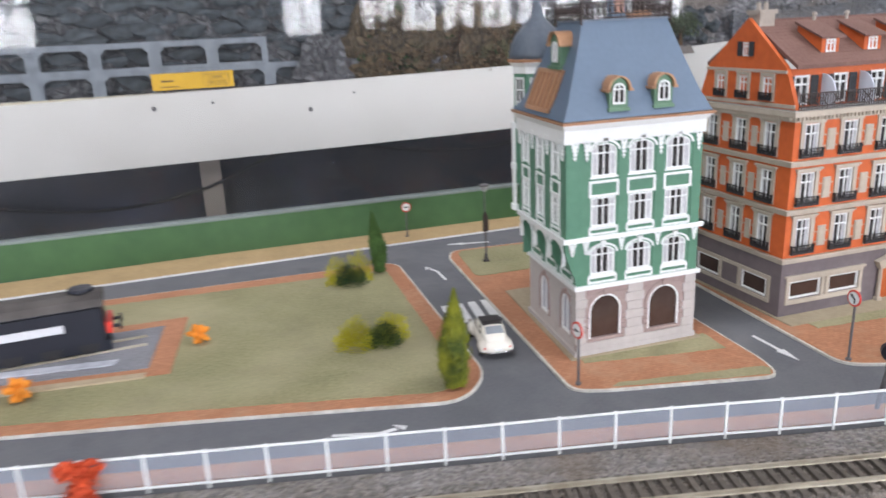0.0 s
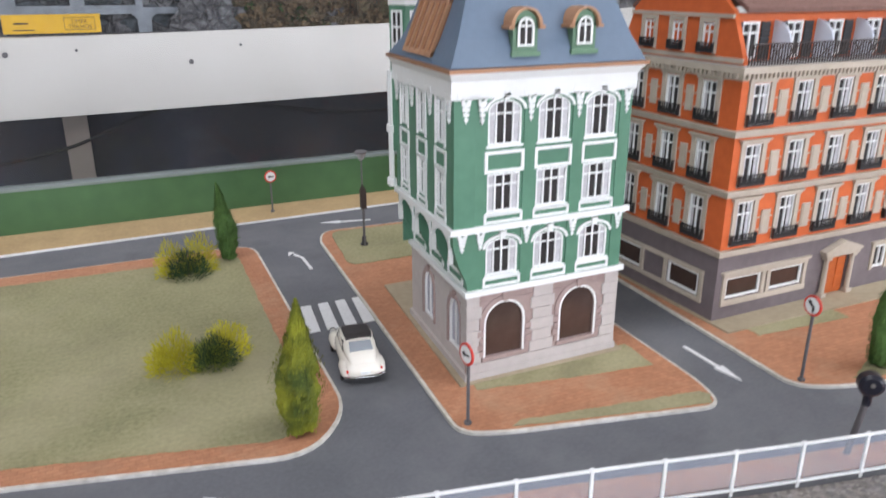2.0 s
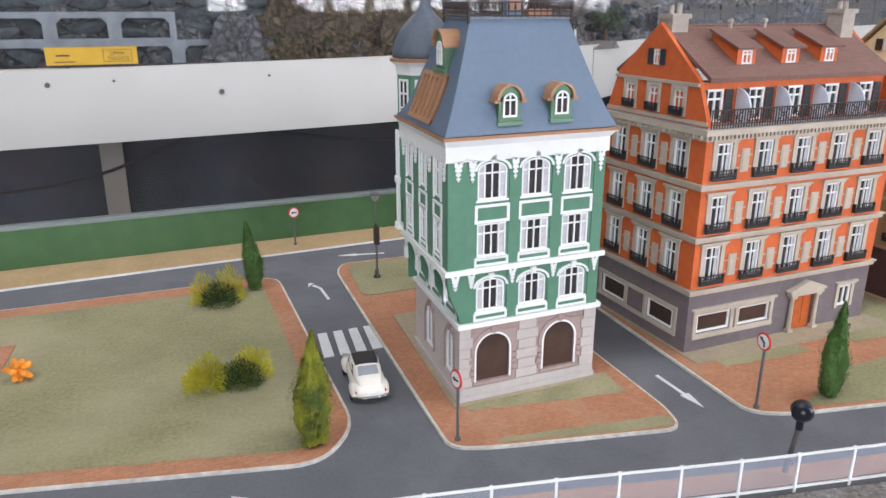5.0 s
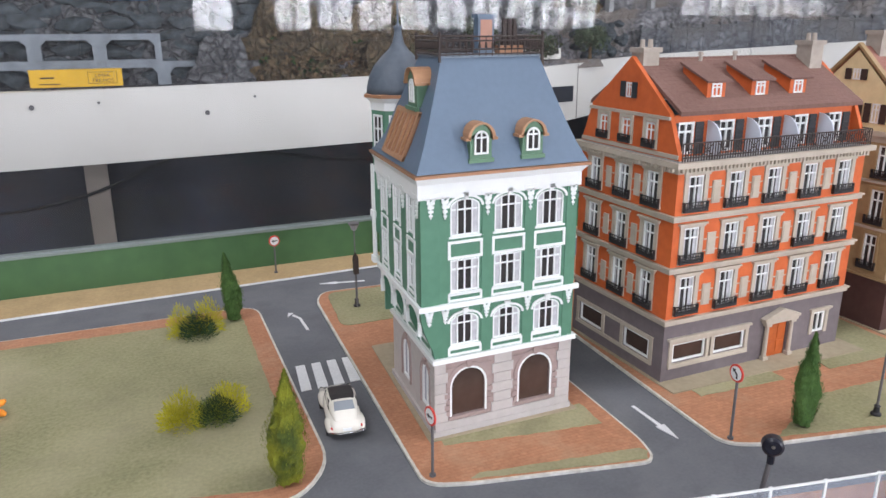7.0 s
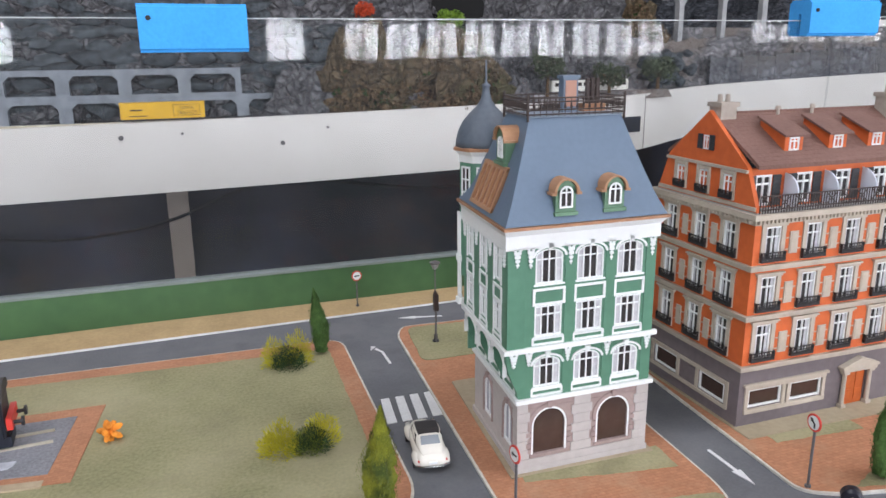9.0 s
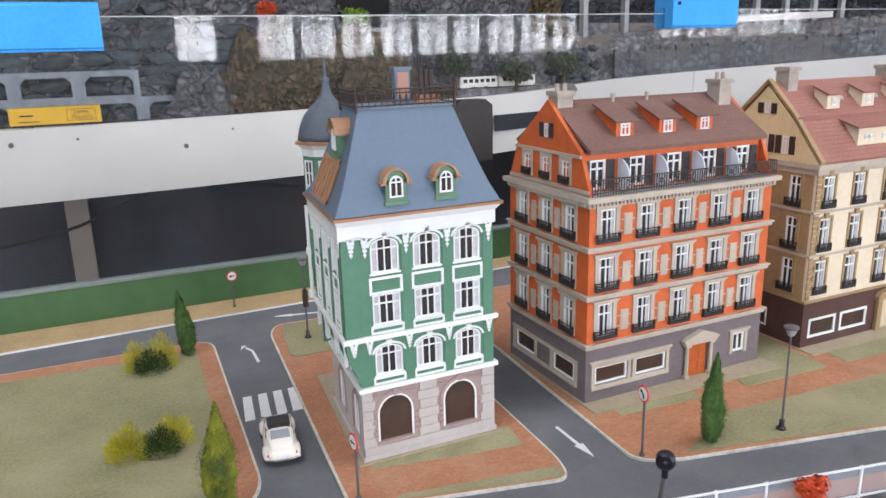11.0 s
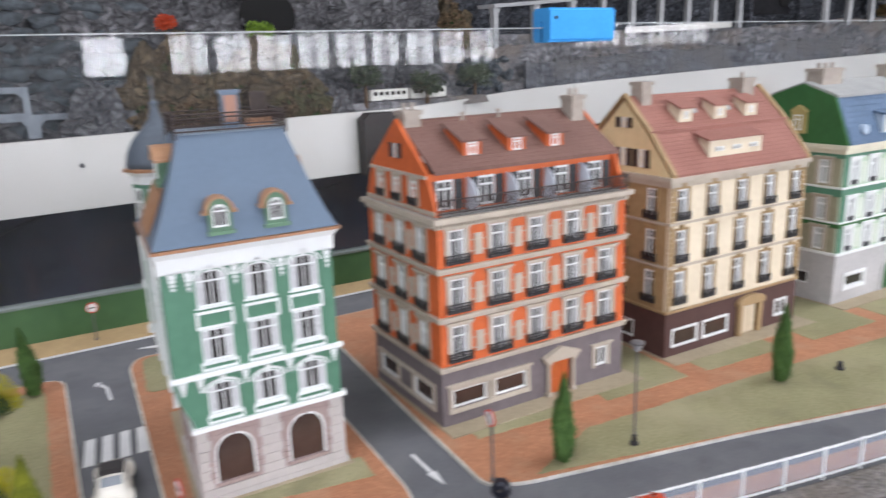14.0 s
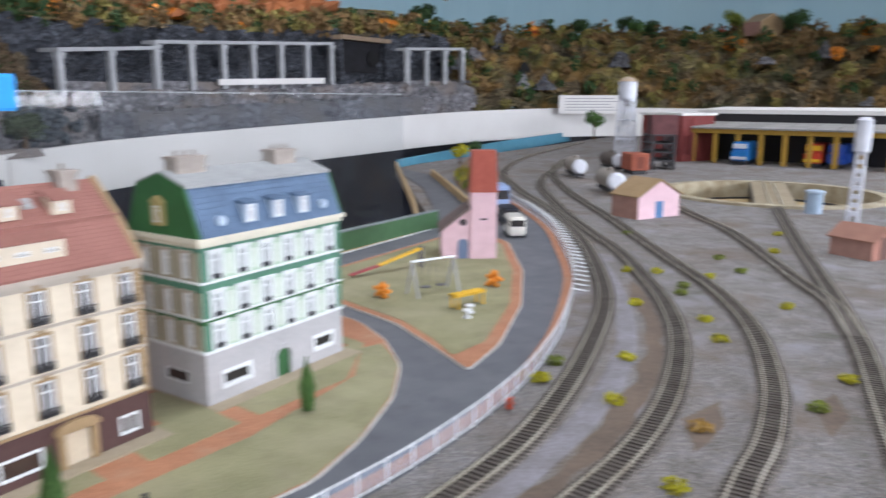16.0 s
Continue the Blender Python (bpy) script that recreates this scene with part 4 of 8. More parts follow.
# ---------------------------------------------------------------- cream house with red roof
def cream_house():
    W, D = 160, 98
    h = thing("cream_house", "cream plastic model town house with red tiled roof", "model house", (371, 3, 2.9))
    h.scale = (1.045, 1.06, 1.02)
    G = 37.0
    shop = [(8, 8, 36, 22), (43, 8, 72, 22)]
    door, small = (88, 0, 108, 27), (133, 8, 148, 22)
    side = [(34, 9, 66, 22)]
    shell(h, "ground_wall", W, D, 0, G, shop + [door, small], side, DARK_BROWN, "dark brown ground floor wall")
    for a, b0, c, d in shop + [small]:
        ob = put("shop_window", frame_mesh(c - a + 2, d - b0 + 2, 0 if c - a > 20 else 1, 0, 2.0), h, ((a + c) / 2, -0.6, b0 - 1))
        put("pane", pane_mesh(c - a, d - b0, PANE_BROWN), ob, (0, 0.6, 1))
    for a, b0, c, d in side:
        ob = put("shop_window", frame_mesh(c - a + 2, d - b0 + 2, 0, 0, 1.4), h, (-0.6, (a + c) / 2, b0 - 1), -90)
        put("pane", pane_mesh(c - a, d - b0, PANE_BROWN), ob, (0, 0.6, 1))
    b = fresh()
    box(b, -10, 0.8, 0, 10, 1.8, 27)
    for x in (-5, 5):
        box(b, x - 3.4, 0.4, 3, x + 3.4, 0.9, 24)
    dr = part("door", b, DOOR_CREAM, h, "cream double door", (98, 0, 0))
    b = fresh()
    for x in (-12.5, 12.5):
        box(b, x - 2.5, -3, 0, x + 2.5, 0, 27)
    prism(b, [(-17, 27), (17, 27), (17, 30)] + [(17 * math.cos(a), 30 + 5.5 * math.sin(a)) for a in (0.6, 1.2, 1.57, 1.94, 2.54)] + [(-17, 30)], -4, 0, "y")
    part("portal", b, TAN_WALL, dr, "tan arched portal")
    rows = ((44, 26), (78.5, 25), (112.5, 23.5))
    xs = [13, 46, 80, 114, 147]
    ys = [18, 49, 80]
    fr, lf = [], []
    for z, hh in rows:
        fr += [(x - 6, z, x + 6, z + hh) for x in xs]
        lf += [(y - 5, z, y + 5, z + hh) for y in ys]
    b = fresh()
    panel(b, "front", W, G, 146, fr)
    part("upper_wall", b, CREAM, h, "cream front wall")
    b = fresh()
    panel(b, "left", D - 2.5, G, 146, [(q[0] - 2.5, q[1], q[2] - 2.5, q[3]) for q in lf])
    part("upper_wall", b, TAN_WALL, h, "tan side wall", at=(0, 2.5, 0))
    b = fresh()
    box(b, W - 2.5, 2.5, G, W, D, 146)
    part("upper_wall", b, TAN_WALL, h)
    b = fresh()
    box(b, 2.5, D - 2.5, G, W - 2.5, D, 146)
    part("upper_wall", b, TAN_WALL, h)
    for z, hh in rows:
        kf = kit(12, hh, mull=1, trans=1, t=1.2, trim=TAN_WALL, tt=1.8, cap=False, grille=14, gh=6, curtain=1)
        ks = kit(10, hh, mull=1, trans=1, t=1.2, trim=TAN_WALL, tt=2.2, cap=False, grille=14, gh=6)
        for x in xs:
            window(h, kf, (x, 0, z))
            b = fresh()
            prism(b, [(-1.6, 0), (1.6, 0), (2.2, 4.5), (-2.2, 4.5)], -1.5, 0.2, "y")
            part("keystone", b, TAN_WALL, h, at=(x, 0, z + hh + 0.5))
        for y in ys:
            window(h, ks, (0, y, z), -90)
    for z in (37, 74, 108.5):
        b = fresh()
        ring_box(b, 0, 0, W, D, z, z + 2.0, 1.2)
        part("string_course", b, TAN_WALL if z < 40 else BEIGE, h)
    for x0 in (0, W - 6):
        for i in range(27):
            b = fresh()
            w = 6 if i % 2 else 4
            box(b, x0 if x0 == 0 else W - w, -0.8, 39.5 + i * 4, w if x0 == 0 else W, 0.2, 43 + i * 4)
            part("quoin", b, TAN_WALL, h)
    b = fresh()
    ring_box(b, 0, 0, W, D, 138, 142.5, 1.2, 3)
    ring_box(b, 0, 0, W, D, 142.5, 146, 3.2, 5)
    part("cornice", b, BEIGE, h, "beige cornice")
    gb = [(0, 146), (24, 176), (50, 202), (76, 176), (98, 146)]
    for x0 in (0, W - 3):
        b = fresh()
        prism(b, gb, x0, x0 + 3, "x")
        part("gable_wall", b, CREAM if x0 else mat("pale_yellow_gable", (0.70, 0.58, 0.34), 0.65, (0.60, 0.49, 0.28), 180), h, "pale yellow gable wall")
    b = fresh()
    prism(b, [(-2.5, 145), (-2.5, 147.6), (23, 179), (50, 205), (77, 179), (100, 147.6), (100, 145), (75, 176), (50, 202), (25, 176)], 2, W - 1, "x")
    part("roof", b, RED_ROOF, h, "red tiled mansard roof")
    for r in range(11):
        t = (r + 0.5) / 11
        for (ya, za, yb, zb) in ((-2.5, 147.6, 23, 179), (23, 179, 50, 205)):
            b = fresh()
            y, z = ya + (yb - ya) * t, za + (zb - za) * t
            k = (zb - za) / (yb - ya) * 1.2
            prism(b, [(y - 1.2, z - k - 0.1), (y - 1.35, z - k + 0.3), (y + 1.2, z + k + 0.15), (y + 1.2, z + k - 0.1)], 2.5, W - 1.5, "x")
            part("tile_course", b, RED_ROOF, h)
    b = fresh()
    box(b, 0, 20.5, 177, W, 23.5, 179.4)
    part("roof_break", b, RED_ROOF, h)
    for x0 in (-1.4, W - 3):
        b = fresh()
        sl = [(-3, 146), (23, 178.5), (50, 205), (77, 178.5), (101, 146)]
        for (ya, za), (yb, zb) in zip(sl, sl[1:]):
            hexa(b, [(x0, ya, za), (x0 + 4.4, ya, za), (x0 + 4.4, yb, zb), (x0, yb, zb), (x0, ya, za + 2.6), (x0 + 4.4, ya, za + 2.6), (x0 + 4.4, yb, zb + 2.6), (x0, yb, zb + 2.6)])
        part("verge_board", b, TAN_WALL, h)
    kd = kit(5, 6, mull=1, trans=1, t=0.8)
    for x in (42, 81, 119):
        dm = dormer_shed(h, x, 26, 183.5, 14, 11, 12, CREAM, RED_ROOF)
        put("window", kd["frame"], dm, (x, 25.2, 186))
    for x in (59, 99):
        b = fresh()
        hexa(b, [(x - 3.5, 33, 188), (x + 3.5, 33, 188), (x + 3.5, 39, 194), (x - 3.5, 39, 194), (x - 3.5, 33, 190.5), (x + 3.5, 33, 190.5), (x + 3.5, 39, 196.5), (x - 3.5, 39, 196.5)])
        part("skylight", b, GREY_DECK, h)
    # long low dormer
    b = fresh()
    prism(b, [(4.5, 156), (4.5, 170), (20, 175), (20, 156)], 45, 106, "x")
    dm = part("long_dormer", b, CREAM, h, "long cream dormer")
    b = fresh()
    prism(b, [(3, 169.6), (3, 171), (21, 176.4), (21, 174.6)], 42, 108, "x")
    part("dormer_roof", b, RED_ROOF, dm)
    for i in range(3):
        for s in (-2.6, 2.6):
            put("window", kit(3.6, 3.6, mull=1, trans=1, t=0.6, pane=PANE)["frame"], dm, (56 + i * 20 + s, 3.4, 161))
            b = fresh()
            box(b, -1.8, -0.1, 0, 1.8, 0.4, 3.6)
            part("pane", b, PANE, dm, at=(56 + i * 20 + s, 4.3, 161))
    for y, z, sh in ((30, 151, 1), (49, 151, 1), (68, 151, 1), (49, 181, 1)):
        ob = window(h, kit(6, 14 if z < 160 else 8, mull=1, trans=1, t=1.1), (-0.6, y, z), -90)
        for s in (-1, 1):
            b = fresh()
            box(b, -2.4, -0.9, 0, 2.4, -0.1, 14 if z < 160 else 8)
            part("shutter", b, mat("brown_shutter", (0.05, 0.03, 0.025), 0.6), h, at=(-0.4, y + s * 6.2, z), rz=-90)
    chimney(h, 11, 42, 21, 54, 195, 216, 0)
    chimney(h, 128, 42, 142, 56, 195, 214, 1)
    return h


cream_house()


# ---------------------------------------------------------------- pale green house with blue mansard
def mint_house():
    W, D = 174, 88
    h = thing("green_white_house", "pale green model town house with blue mansard roof", "model house", (597.5, 4, 2.9))
    h.scale = (1.053, 1.06, 1.03)
    G = 47.0
    shop = [(18, 14, 47, 25), (133, 14, 158, 25)]
    door = (80, 0, 98, 27)
    shell(h, "ground_wall", W, D, 0, G, shop + [door], [(25, 15, 55, 27)], GREY_STONE, "pale grey ground floor wall")
    for a, b0, c, d in shop:
        ob = put("shop_window", frame_mesh(c - a, d - b0, 0, 0, 1.0), h, ((a + c) / 2, 0, b0))
        put("pane", pane_mesh(c - a, d - b0, PANE), ob)
        b = fresh()
        box(b, a - 3, -1, b0 - 3, a, 0.2, d + 3)
        box(b, c, -1, b0 - 3, c + 3, 0.2, d + 3)
        box(b, a, -1, d, c, 0.2, d + 3)
        box(b, a, -1, b0 - 3, c, 0.2, b0)
        part("shop_surround", b, WHITE_TRIM, h)
    ob = put("shop_window", frame_mesh(30, 12, 0, 0, 1.0), h, (0, 40, 15), -90)
    put("pane", pane_mesh(30, 12, PANE), ob)
    b = fresh()
    box(b, -9, 0.8, 0, 9, 1.8, 27)
    for x in (-4.5, 4.5):
        box(b, x - 3, 0.4, 3, x + 3, 0.9, 20)
    dr = part("door", b, DEEP_GREEN, h, "dark green arched door", (89, 0, 0))
    b = fresh()
    n = 10
    for i in range(n):
        a0, a1 = math.pi * i / n, math.pi * (i + 1) / n
        prism(b, [(math.cos(a) * r, 20 + math.sin(a) * r) for a, r in ((a0, 9), (a0, 13), (a1, 13), (a1, 9))], -1.2, 0.6, "y")
    for s in (-1, 1):
        box(b, s * 11 - 2, -1.2, 0, s * 11 + 2, 0.6, 20)
    part("arch_surround", b, GREY_STONE, dr)
    b = fresh()
    for i in range(n):
        a0, a1 = math.pi * i / n, math.pi * (i + 1) / n
        prism(b, [(math.cos(a0) * 9, 20 + math.sin(a0) * 9), (math.cos(a1) * 9, 20 + math.sin(a1) * 9), (math.cos(a1) * 15, 29.5), (math.cos(a0) * 15, 29.5)], -0.05, 0.8, "y")
    part("spandrel", b, GREY_STONE, dr)
    rows = ((51, 21), (79.5, 21), (113.5, 22))
    xs = [16, 45, 73, 101, 129, 158]
    ys = [18, 44, 70]
    fr, lf = [], []
    for z, hh in rows:
        fr += [(x - 5, z, x + 5, z + hh) for x in xs]
        lf += [(y - 5, z, y + 5, z + hh) for y in ys]
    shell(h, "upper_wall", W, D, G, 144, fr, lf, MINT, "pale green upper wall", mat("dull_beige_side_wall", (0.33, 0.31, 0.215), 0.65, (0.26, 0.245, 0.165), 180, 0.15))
    for z, hh in rows:
        k = kit(10, hh, mull=1, trans=1, t=1.4, trim=WHITE_TRIM, tt=3.2, curtain=1, pane=PANE_MINT)
        ks = kit(10, hh, mull=1, trans=1, t=1.4, trim=BEIGE, tt=3.0, curtain=1, pane=PANE_MINT)
        for x in xs:
            window(h, k, (x, 0, z))
            b = fresh()
            box(b, -4.5, -1.6, 0, 4.5, 0, 4)
            part("window_box", b, SHUTTER, h, at=(x, 0, z - 0.5))
        for i in range(5):
            b = fresh()
            x = (xs[i] + xs[i + 1]) / 2
            box(b, x - 3.6, -0.7, z + 1, x + 3.6, 0.2, z + 19)
            part("relief_panel", b, mat("white_green_panel", (0.66, 0.72, 0.62), 0.6) if i == 0 and z < 60 else bpy.data.materials["white_green_panel"], h)
        for y in ys:
            window(h, ks, (0, y, z), -90)
    for z, t, m in ((47, 2.5, WHITE_TRIM), (73.5, 4, DEEP_GREEN), (77.5, 1.4, WHITE_TRIM), (102.5, 7, GREEN_WALL), (109.5, 1.8, WHITE_TRIM), (137.5, 4, GREEN_WALL)):
        b = fresh()
        ring_box(b, 0, 0, W, D, z, z + t, 1.4 if m is WHITE_TRIM else 0.9)
        part("string_course", b, m, h)
    for x0 in (0, W - 7):
        b = fresh()
        box(b, x0, -0.6, 49.5, x0 + 7, 0.1, 137.5)
        part("corner_strip", b, GREEN_WALL, h, "green corner strip")
    b = fresh()
    ring_box(b, 0, 0, W, D, 141.5, 145.5, 2, 3)
    ring_box(b, 0, 0, W, D, 145.5, 149.5, 4.5, 6)
    part("cornice", b, mat("cream_cornice", (0.70, 0.66, 0.52), 0.6), h, "cream cornice")
    gb = [(-3, 149.5), (13, 192), (44, 203), (75, 192), (91, 149.5)]
    for x0 in (-2, W - 2):
        b = fresh()
        prism(b, gb, x0, x0 + 4, "x")
        part("gable_wall", b, DEEP_GREEN, h, "dark green gable wall")
    b = fresh()
    prism(b, [(-4, 149.5), (13, 192), (16, 192), (4, 149.5)], 1, W - 1, "x")
    part("mansard", b, BLUE_ROOF, h, "blue slate mansard slope")
    b = fresh()
    prism(b, [(84, 149.5), (72, 192), (75, 192), (92, 149.5)], 1, W - 1, "x")
    part("mansard", b, BLUE_ROOF, h)
    b = fresh()
    prism(b, [(11, 191), (11, 193.4), (44, 204.6), (77, 193.4), (77, 191), (44, 202)], -1, W + 1, "x")
    part("roof_deck", b, GREY_DECK, h, "low grey roof deck")
    for r in range(9):
        t = (r + 0.5) / 9
        y, z = -4 + 17 * t, 149.5 + 42.5 * t
        b = fresh()
        prism(b, [(y - 1.0, z - 2.4), (y - 1.5, z - 2.2), (y + 0.8, z + 2.4), (y + 1.0, z + 2.4)], 2, W - 2, "x")
        part("slate_course", b, BLUE_ROOF, h)
    kd = kit(9, 15, mull=1, trans=1, t=1.2, pane=PANE_MINT)
    for x in (55, 88, 121):
        b = fresh()
        prism(b, [(-3, 157), (-3, 174), (12, 176), (12, 157)], x - 7, x + 7, "x")
        dm = part("dormer", b, mat("blue_white_dormer", (0.45, 0.55, 0.66), 0.5) if x == 55 else bpy.data.materials["blue_white_dormer"], h, "pale blue dormer")
        b = fresh()
        prism(b, [(-5, 173.6), (-5, 175.5), (12, 178), (12, 176)], x - 9, x + 9, "x")
        part("dormer_roof", b, BLUE_ROOF, dm)
        put("window", kd["frame"], dm, (x, -4.2, 158))
        b = fresh()
        box(b, x - 4, -3.2, 158, x + 4, -3.02, 173)
        part("pane", b, CURTAIN, dm)
    for x in (24, 150):
        b = fresh()
        cyl(b, (x, -2.5, 162), (x, 6, 162), 4.5, 14)
        dm = part("round_dormer", b, bpy.data.materials["blue_white_dormer"], h)
        b = fresh()
        cyl(b, (x, -2.7, 162), (x, -2.4, 162), 3, 14)
        part("pane", b, PANE_SKY, dm)
    b = fresh()
    box(b, -4, -7, 0, -0, 7, 20)
    prism(b, [(-8.5, 20), (8.5, 20), (0, 26)], -5, 0, "x")
    ob = part("gable_dormer", b, mat("ochre_dormer", (0.40, 0.32, 0.13), 0.6), h, "ochre gable window", at=(-2, 44, 158))
    put("window", kit(8, 14, mull=1, trans=1, t=1, pane=PANE_MINT)["frame"], ob, (-4.4, 0, 3), -90)
    chimney(h, 10, 34, 40, 50, 196, 216, 3)
    chimney(h, 122, 34, 150, 50, 196, 216, 3)
    return h


mint_house()


# ---------------------------------------------------------------- green and white corner house with slate roof
def spandrel_mesh(w, h, arch, material):
    """Fills the corners above an arched window."""
    b = fresh()
    n = 10
    for i in range(n):
        a0, a1 = math.pi * i / n, math.pi * (i + 1) / n
        p0, p1 = ((math.cos(a) * w / 2, h - arch + math.sin(a) * arch) for a in (a0, a1))
        prism(b, [p0, p1, (p1[0], h + 0.02), (p0[0], h + 0.02)], 0.0, 1.2, "y")
    bmesh.ops.remove_doubles(b, verts=b.verts, dist=0.02)
    return mesh_of("spandrel", b, material)


def arch_trim_mesh(w, h, arch, t, material, key=True, legs=True):
    b = fresh()
    n = 12
    for i in range(n):
        a0, a1 = math.pi * i / n, math.pi * (i + 1) / n
        q = lambda a, o: (math.cos(a) * (w / 2 + o), h - arch + math.sin(a) * (arch + o))
        prism(b, [q(a0, 0), q(a0, t), q(a1, t), q(a1, 0)], -1.0, 0.2, "y")
    if legs:
        for s in (-1, 1):
            box(b, s * (w / 2 + t / 2) - t / 2, -1.0, 0, s * (w / 2 + t / 2) + t / 2, 0.2, h - arch)
    if key:
        prism(b, [(-1.2, h - 0.5), (1.2, h - 0.5), (1.8, h + t + 1.4), (-1.8, h + t + 1.4)], -1.6, 0.2, "y")
    bmesh.ops.remove_doubles(b, verts=b.verts, dist=0.02)
    return mesh_of("arch_trim", b, material)


def drop_mesh():
    """White hanging leaf ornament: scrolled cap and paired leaves getting smaller."""
    b = fresh()
    box(b, -3.6, -1.7, 0.6, 3.6, 0.2, 2.6)
    for s in (-1, 1):
        cyl(b, (s * 3.5, -1.8, 1.4), (s * 3.5, 0.1, 1.4), 1.35, 8)
        cyl(b, (s * 1.6, -1.6, -0.2), (s * 1.6, 0.1, -0.2), 1.0, 7)
    for k in range(4):
        w = 1.75 - 0.3 * k
        z = -2.0 - 2.3 * k
        for s in (-1, 1):
            cyl(b, (s * w * 0.62, -1.4, z), (s * w * 0.62, 0.1, z), w * 0.72, 7)
        box(b, -w * 0.35, -1.2, z - 1.6, w * 0.35, 0.1, z + 0.6)
    return mesh_of("leaf_ornament", b, WHITE_TRIM)


def panel_frame_mesh(w, h, t=1.1):
    b = fresh()
    box(b, -w / 2, -0.9, 0, w / 2, 0.2, t)
    box(b, -w / 2, -0.9, h - t, w / 2, 0.2, h)
    box(b, -w / 2, -0.9, t, -w / 2 + t, 0.2, h - t)
    box(b, w / 2 - t, -0.9, t, w / 2, 0.2, h - t)
    return mesh_of("panel_frame", b, WHITE_TRIM)


def lean_plan(house, k):
    """Skews a house in plan: its side walls run off the square, x growing by k for each step back."""
    shear = Matrix(((1, k, 0, 0), (0, 1, 0, 0), (0, 0, 1, 0), (0, 0, 0, 1)))
    def visit(ob, above):
        m = above @ ob.matrix_basis
        local = m.inverted() @ shear @ m
        if abs(m.translation.y) > 0.0005 or max(v.co.y for v in ob.data.vertices) > 0.004 or abs(m[0][0]) < 0.9:
            ob.data = ob.data.copy()
            ob.data.transform(local)
        for c in ob.children:
            visit(c, m)
    for c in house.children:
        visit(c, Matrix())


def corner_house():
    h = thing("green_corner_house", "green and white model corner house with slate blue roof", "model house", (0, 2, 2.9))
    h.scale = (1.0, 0.91, 1.0)
    D = 94
    # stone ground floor with arched openings
    X0, X1 = 1.0, 89.0
    arches = [(11, 11, 32, 39.5), (54.5, 11, 75.5, 39.5)]
    b = fresh()
    panel(b, "front", X1 - X0, 0, 45.5, [(a - X0, z0, c - X0, z1) for a, z0, c, z1 in arches])
    part("ground_wall", b, STONE_PINK, h, "pinkish stone ground floor wall", at=(X0, 0, 0))
    lhol = [(9, 11, 27, 39), (51.5, 11, 69.5, 39)]
    b = fresh()
    panel(b, "left", D - 2.5, 0, 45.5, [(a - 2.5, z0, c - 2.5, z1) for a, z0, c, z1 in lhol])
    part("ground_wall", b, STONE_BASE, h, at=(X0, 2.5, 0))
    b = fresh()
    box(b, X1 - 2.5, 2.5, 0, X1, D, 45.5)
    part("ground_wall", b, STONE_BASE, h)
    b = fresh()
    box(b, X0 + 2.5, D - 2.5, 0, X1 - 2.5, D, 45.5)
    part("ground_wall", b, STONE_BASE, h)
    sp, tr = spandrel_mesh(21, 28.5, 10.5, STONE_PINK), arch_trim_mesh(21, 28.5, 10.5, 1.2, WHITE_TRIM, False)
    tr2 = arch_trim_mesh(23.6, 29.8, 11.8, 2.4, STONE_PINK, True, False)
    for a, z0, c, z1 in arches:
        ob = put("arched_window", pane_mesh(21.2, 28.5, PANE_BROWN), h, ((a + c) / 2, 0, z0))
        put("spandrel", sp, ob, (0, 0, 0))
        put("arch_trim", tr, ob, (0, 0.5, 0))
        put("arch_surround", tr2, ob, (0, 0.3, 0))
        b = fresh()
        for s in (-1, 1):
            for k in range(5):
                w = 3.4 if k % 2 else 2.2
                x = s * (11.8 + w / 2)
                box(b, x - w / 2, -0.9, 1 + 3.6 * k, x + w / 2, 0.2, 3.9 + 3.6 * k)
        box(b, -12.5, -1.3, -2, 12.5, 0.3, 0)
        part("quoin_trim", b, STONE_PINK, ob)
    sp, tr = spandrel_mesh(18, 28, 9, STONE_PINK), arch_trim_mesh(18, 28, 9, 1.5, STONE_PINK, True)
    for a, z0, c, z1 in lhol:
        ob = put("arched_window", frame_mesh(18, 28, 1, 0, 1.6, 9), h, (X0, (a + c) / 2, z0), -90)
        put("pane", pane_mesh(18, 28, mat("pale_lilac_pane", (0.36, 0.37, 0.42), 0.3) if "pale_lilac_pane" not in bpy.data.materials else bpy.data.materials["pale_lilac_pane"]), ob)
        put("spandrel", sp, ob)
        put("arch_trim", tr, ob)
    for k in range(6):
        z = 8.6 + 6.1 * k
        for x0, x1 in ((X0 - 0.3, 8.4), (36.4, 50.2), (79.6, X1 + 0.3)):
            b = fresh()
            w = 1.3 if k % 2 else 0.0
            box(b, x0 + (w if x0 > 20 else 0), -0.8, z, x1 - (w if x0 < 60 else 0), 0.2, z + 5.85)
            part("stone_course", b, STONE_BASE, h)
        b = fresh()
        box(b, X0 - 0.7, -0.7, z, X0 + 0.2, 8.5 - (1.0 if k % 2 else 0), z + 5.85)
        part("stone_course", b, STONE_BASE, h)
    for z in (3.4, 40.2):
        b = fresh()
        box(b, X0 - 0.3, -0.9 if z < 10 else -0.5, z, X1 + 0.3, 0.2, z + (5.0 if z < 10 else 1.0))
        part("base_course", b, STONE_BASE if z < 10 else STONE_PINK, h)
    b = fresh()
    ring_box(b, X0, 0, X1, D, 0, 3.4, 1.4)
    part("plinth_course", b, STONE_BASE, h)
    # upper storeys, jutting out to the side street over a coved bracket
    U0, U1 = -7.0, 89.0
    W = U1 - U0
    rows = ((54.5, 18.5, 4.5), (86, 18.5, 0), (117.5, 20.5, 4.5))
    xs = [19, 45.3, 71.6]
    ww = 17.4
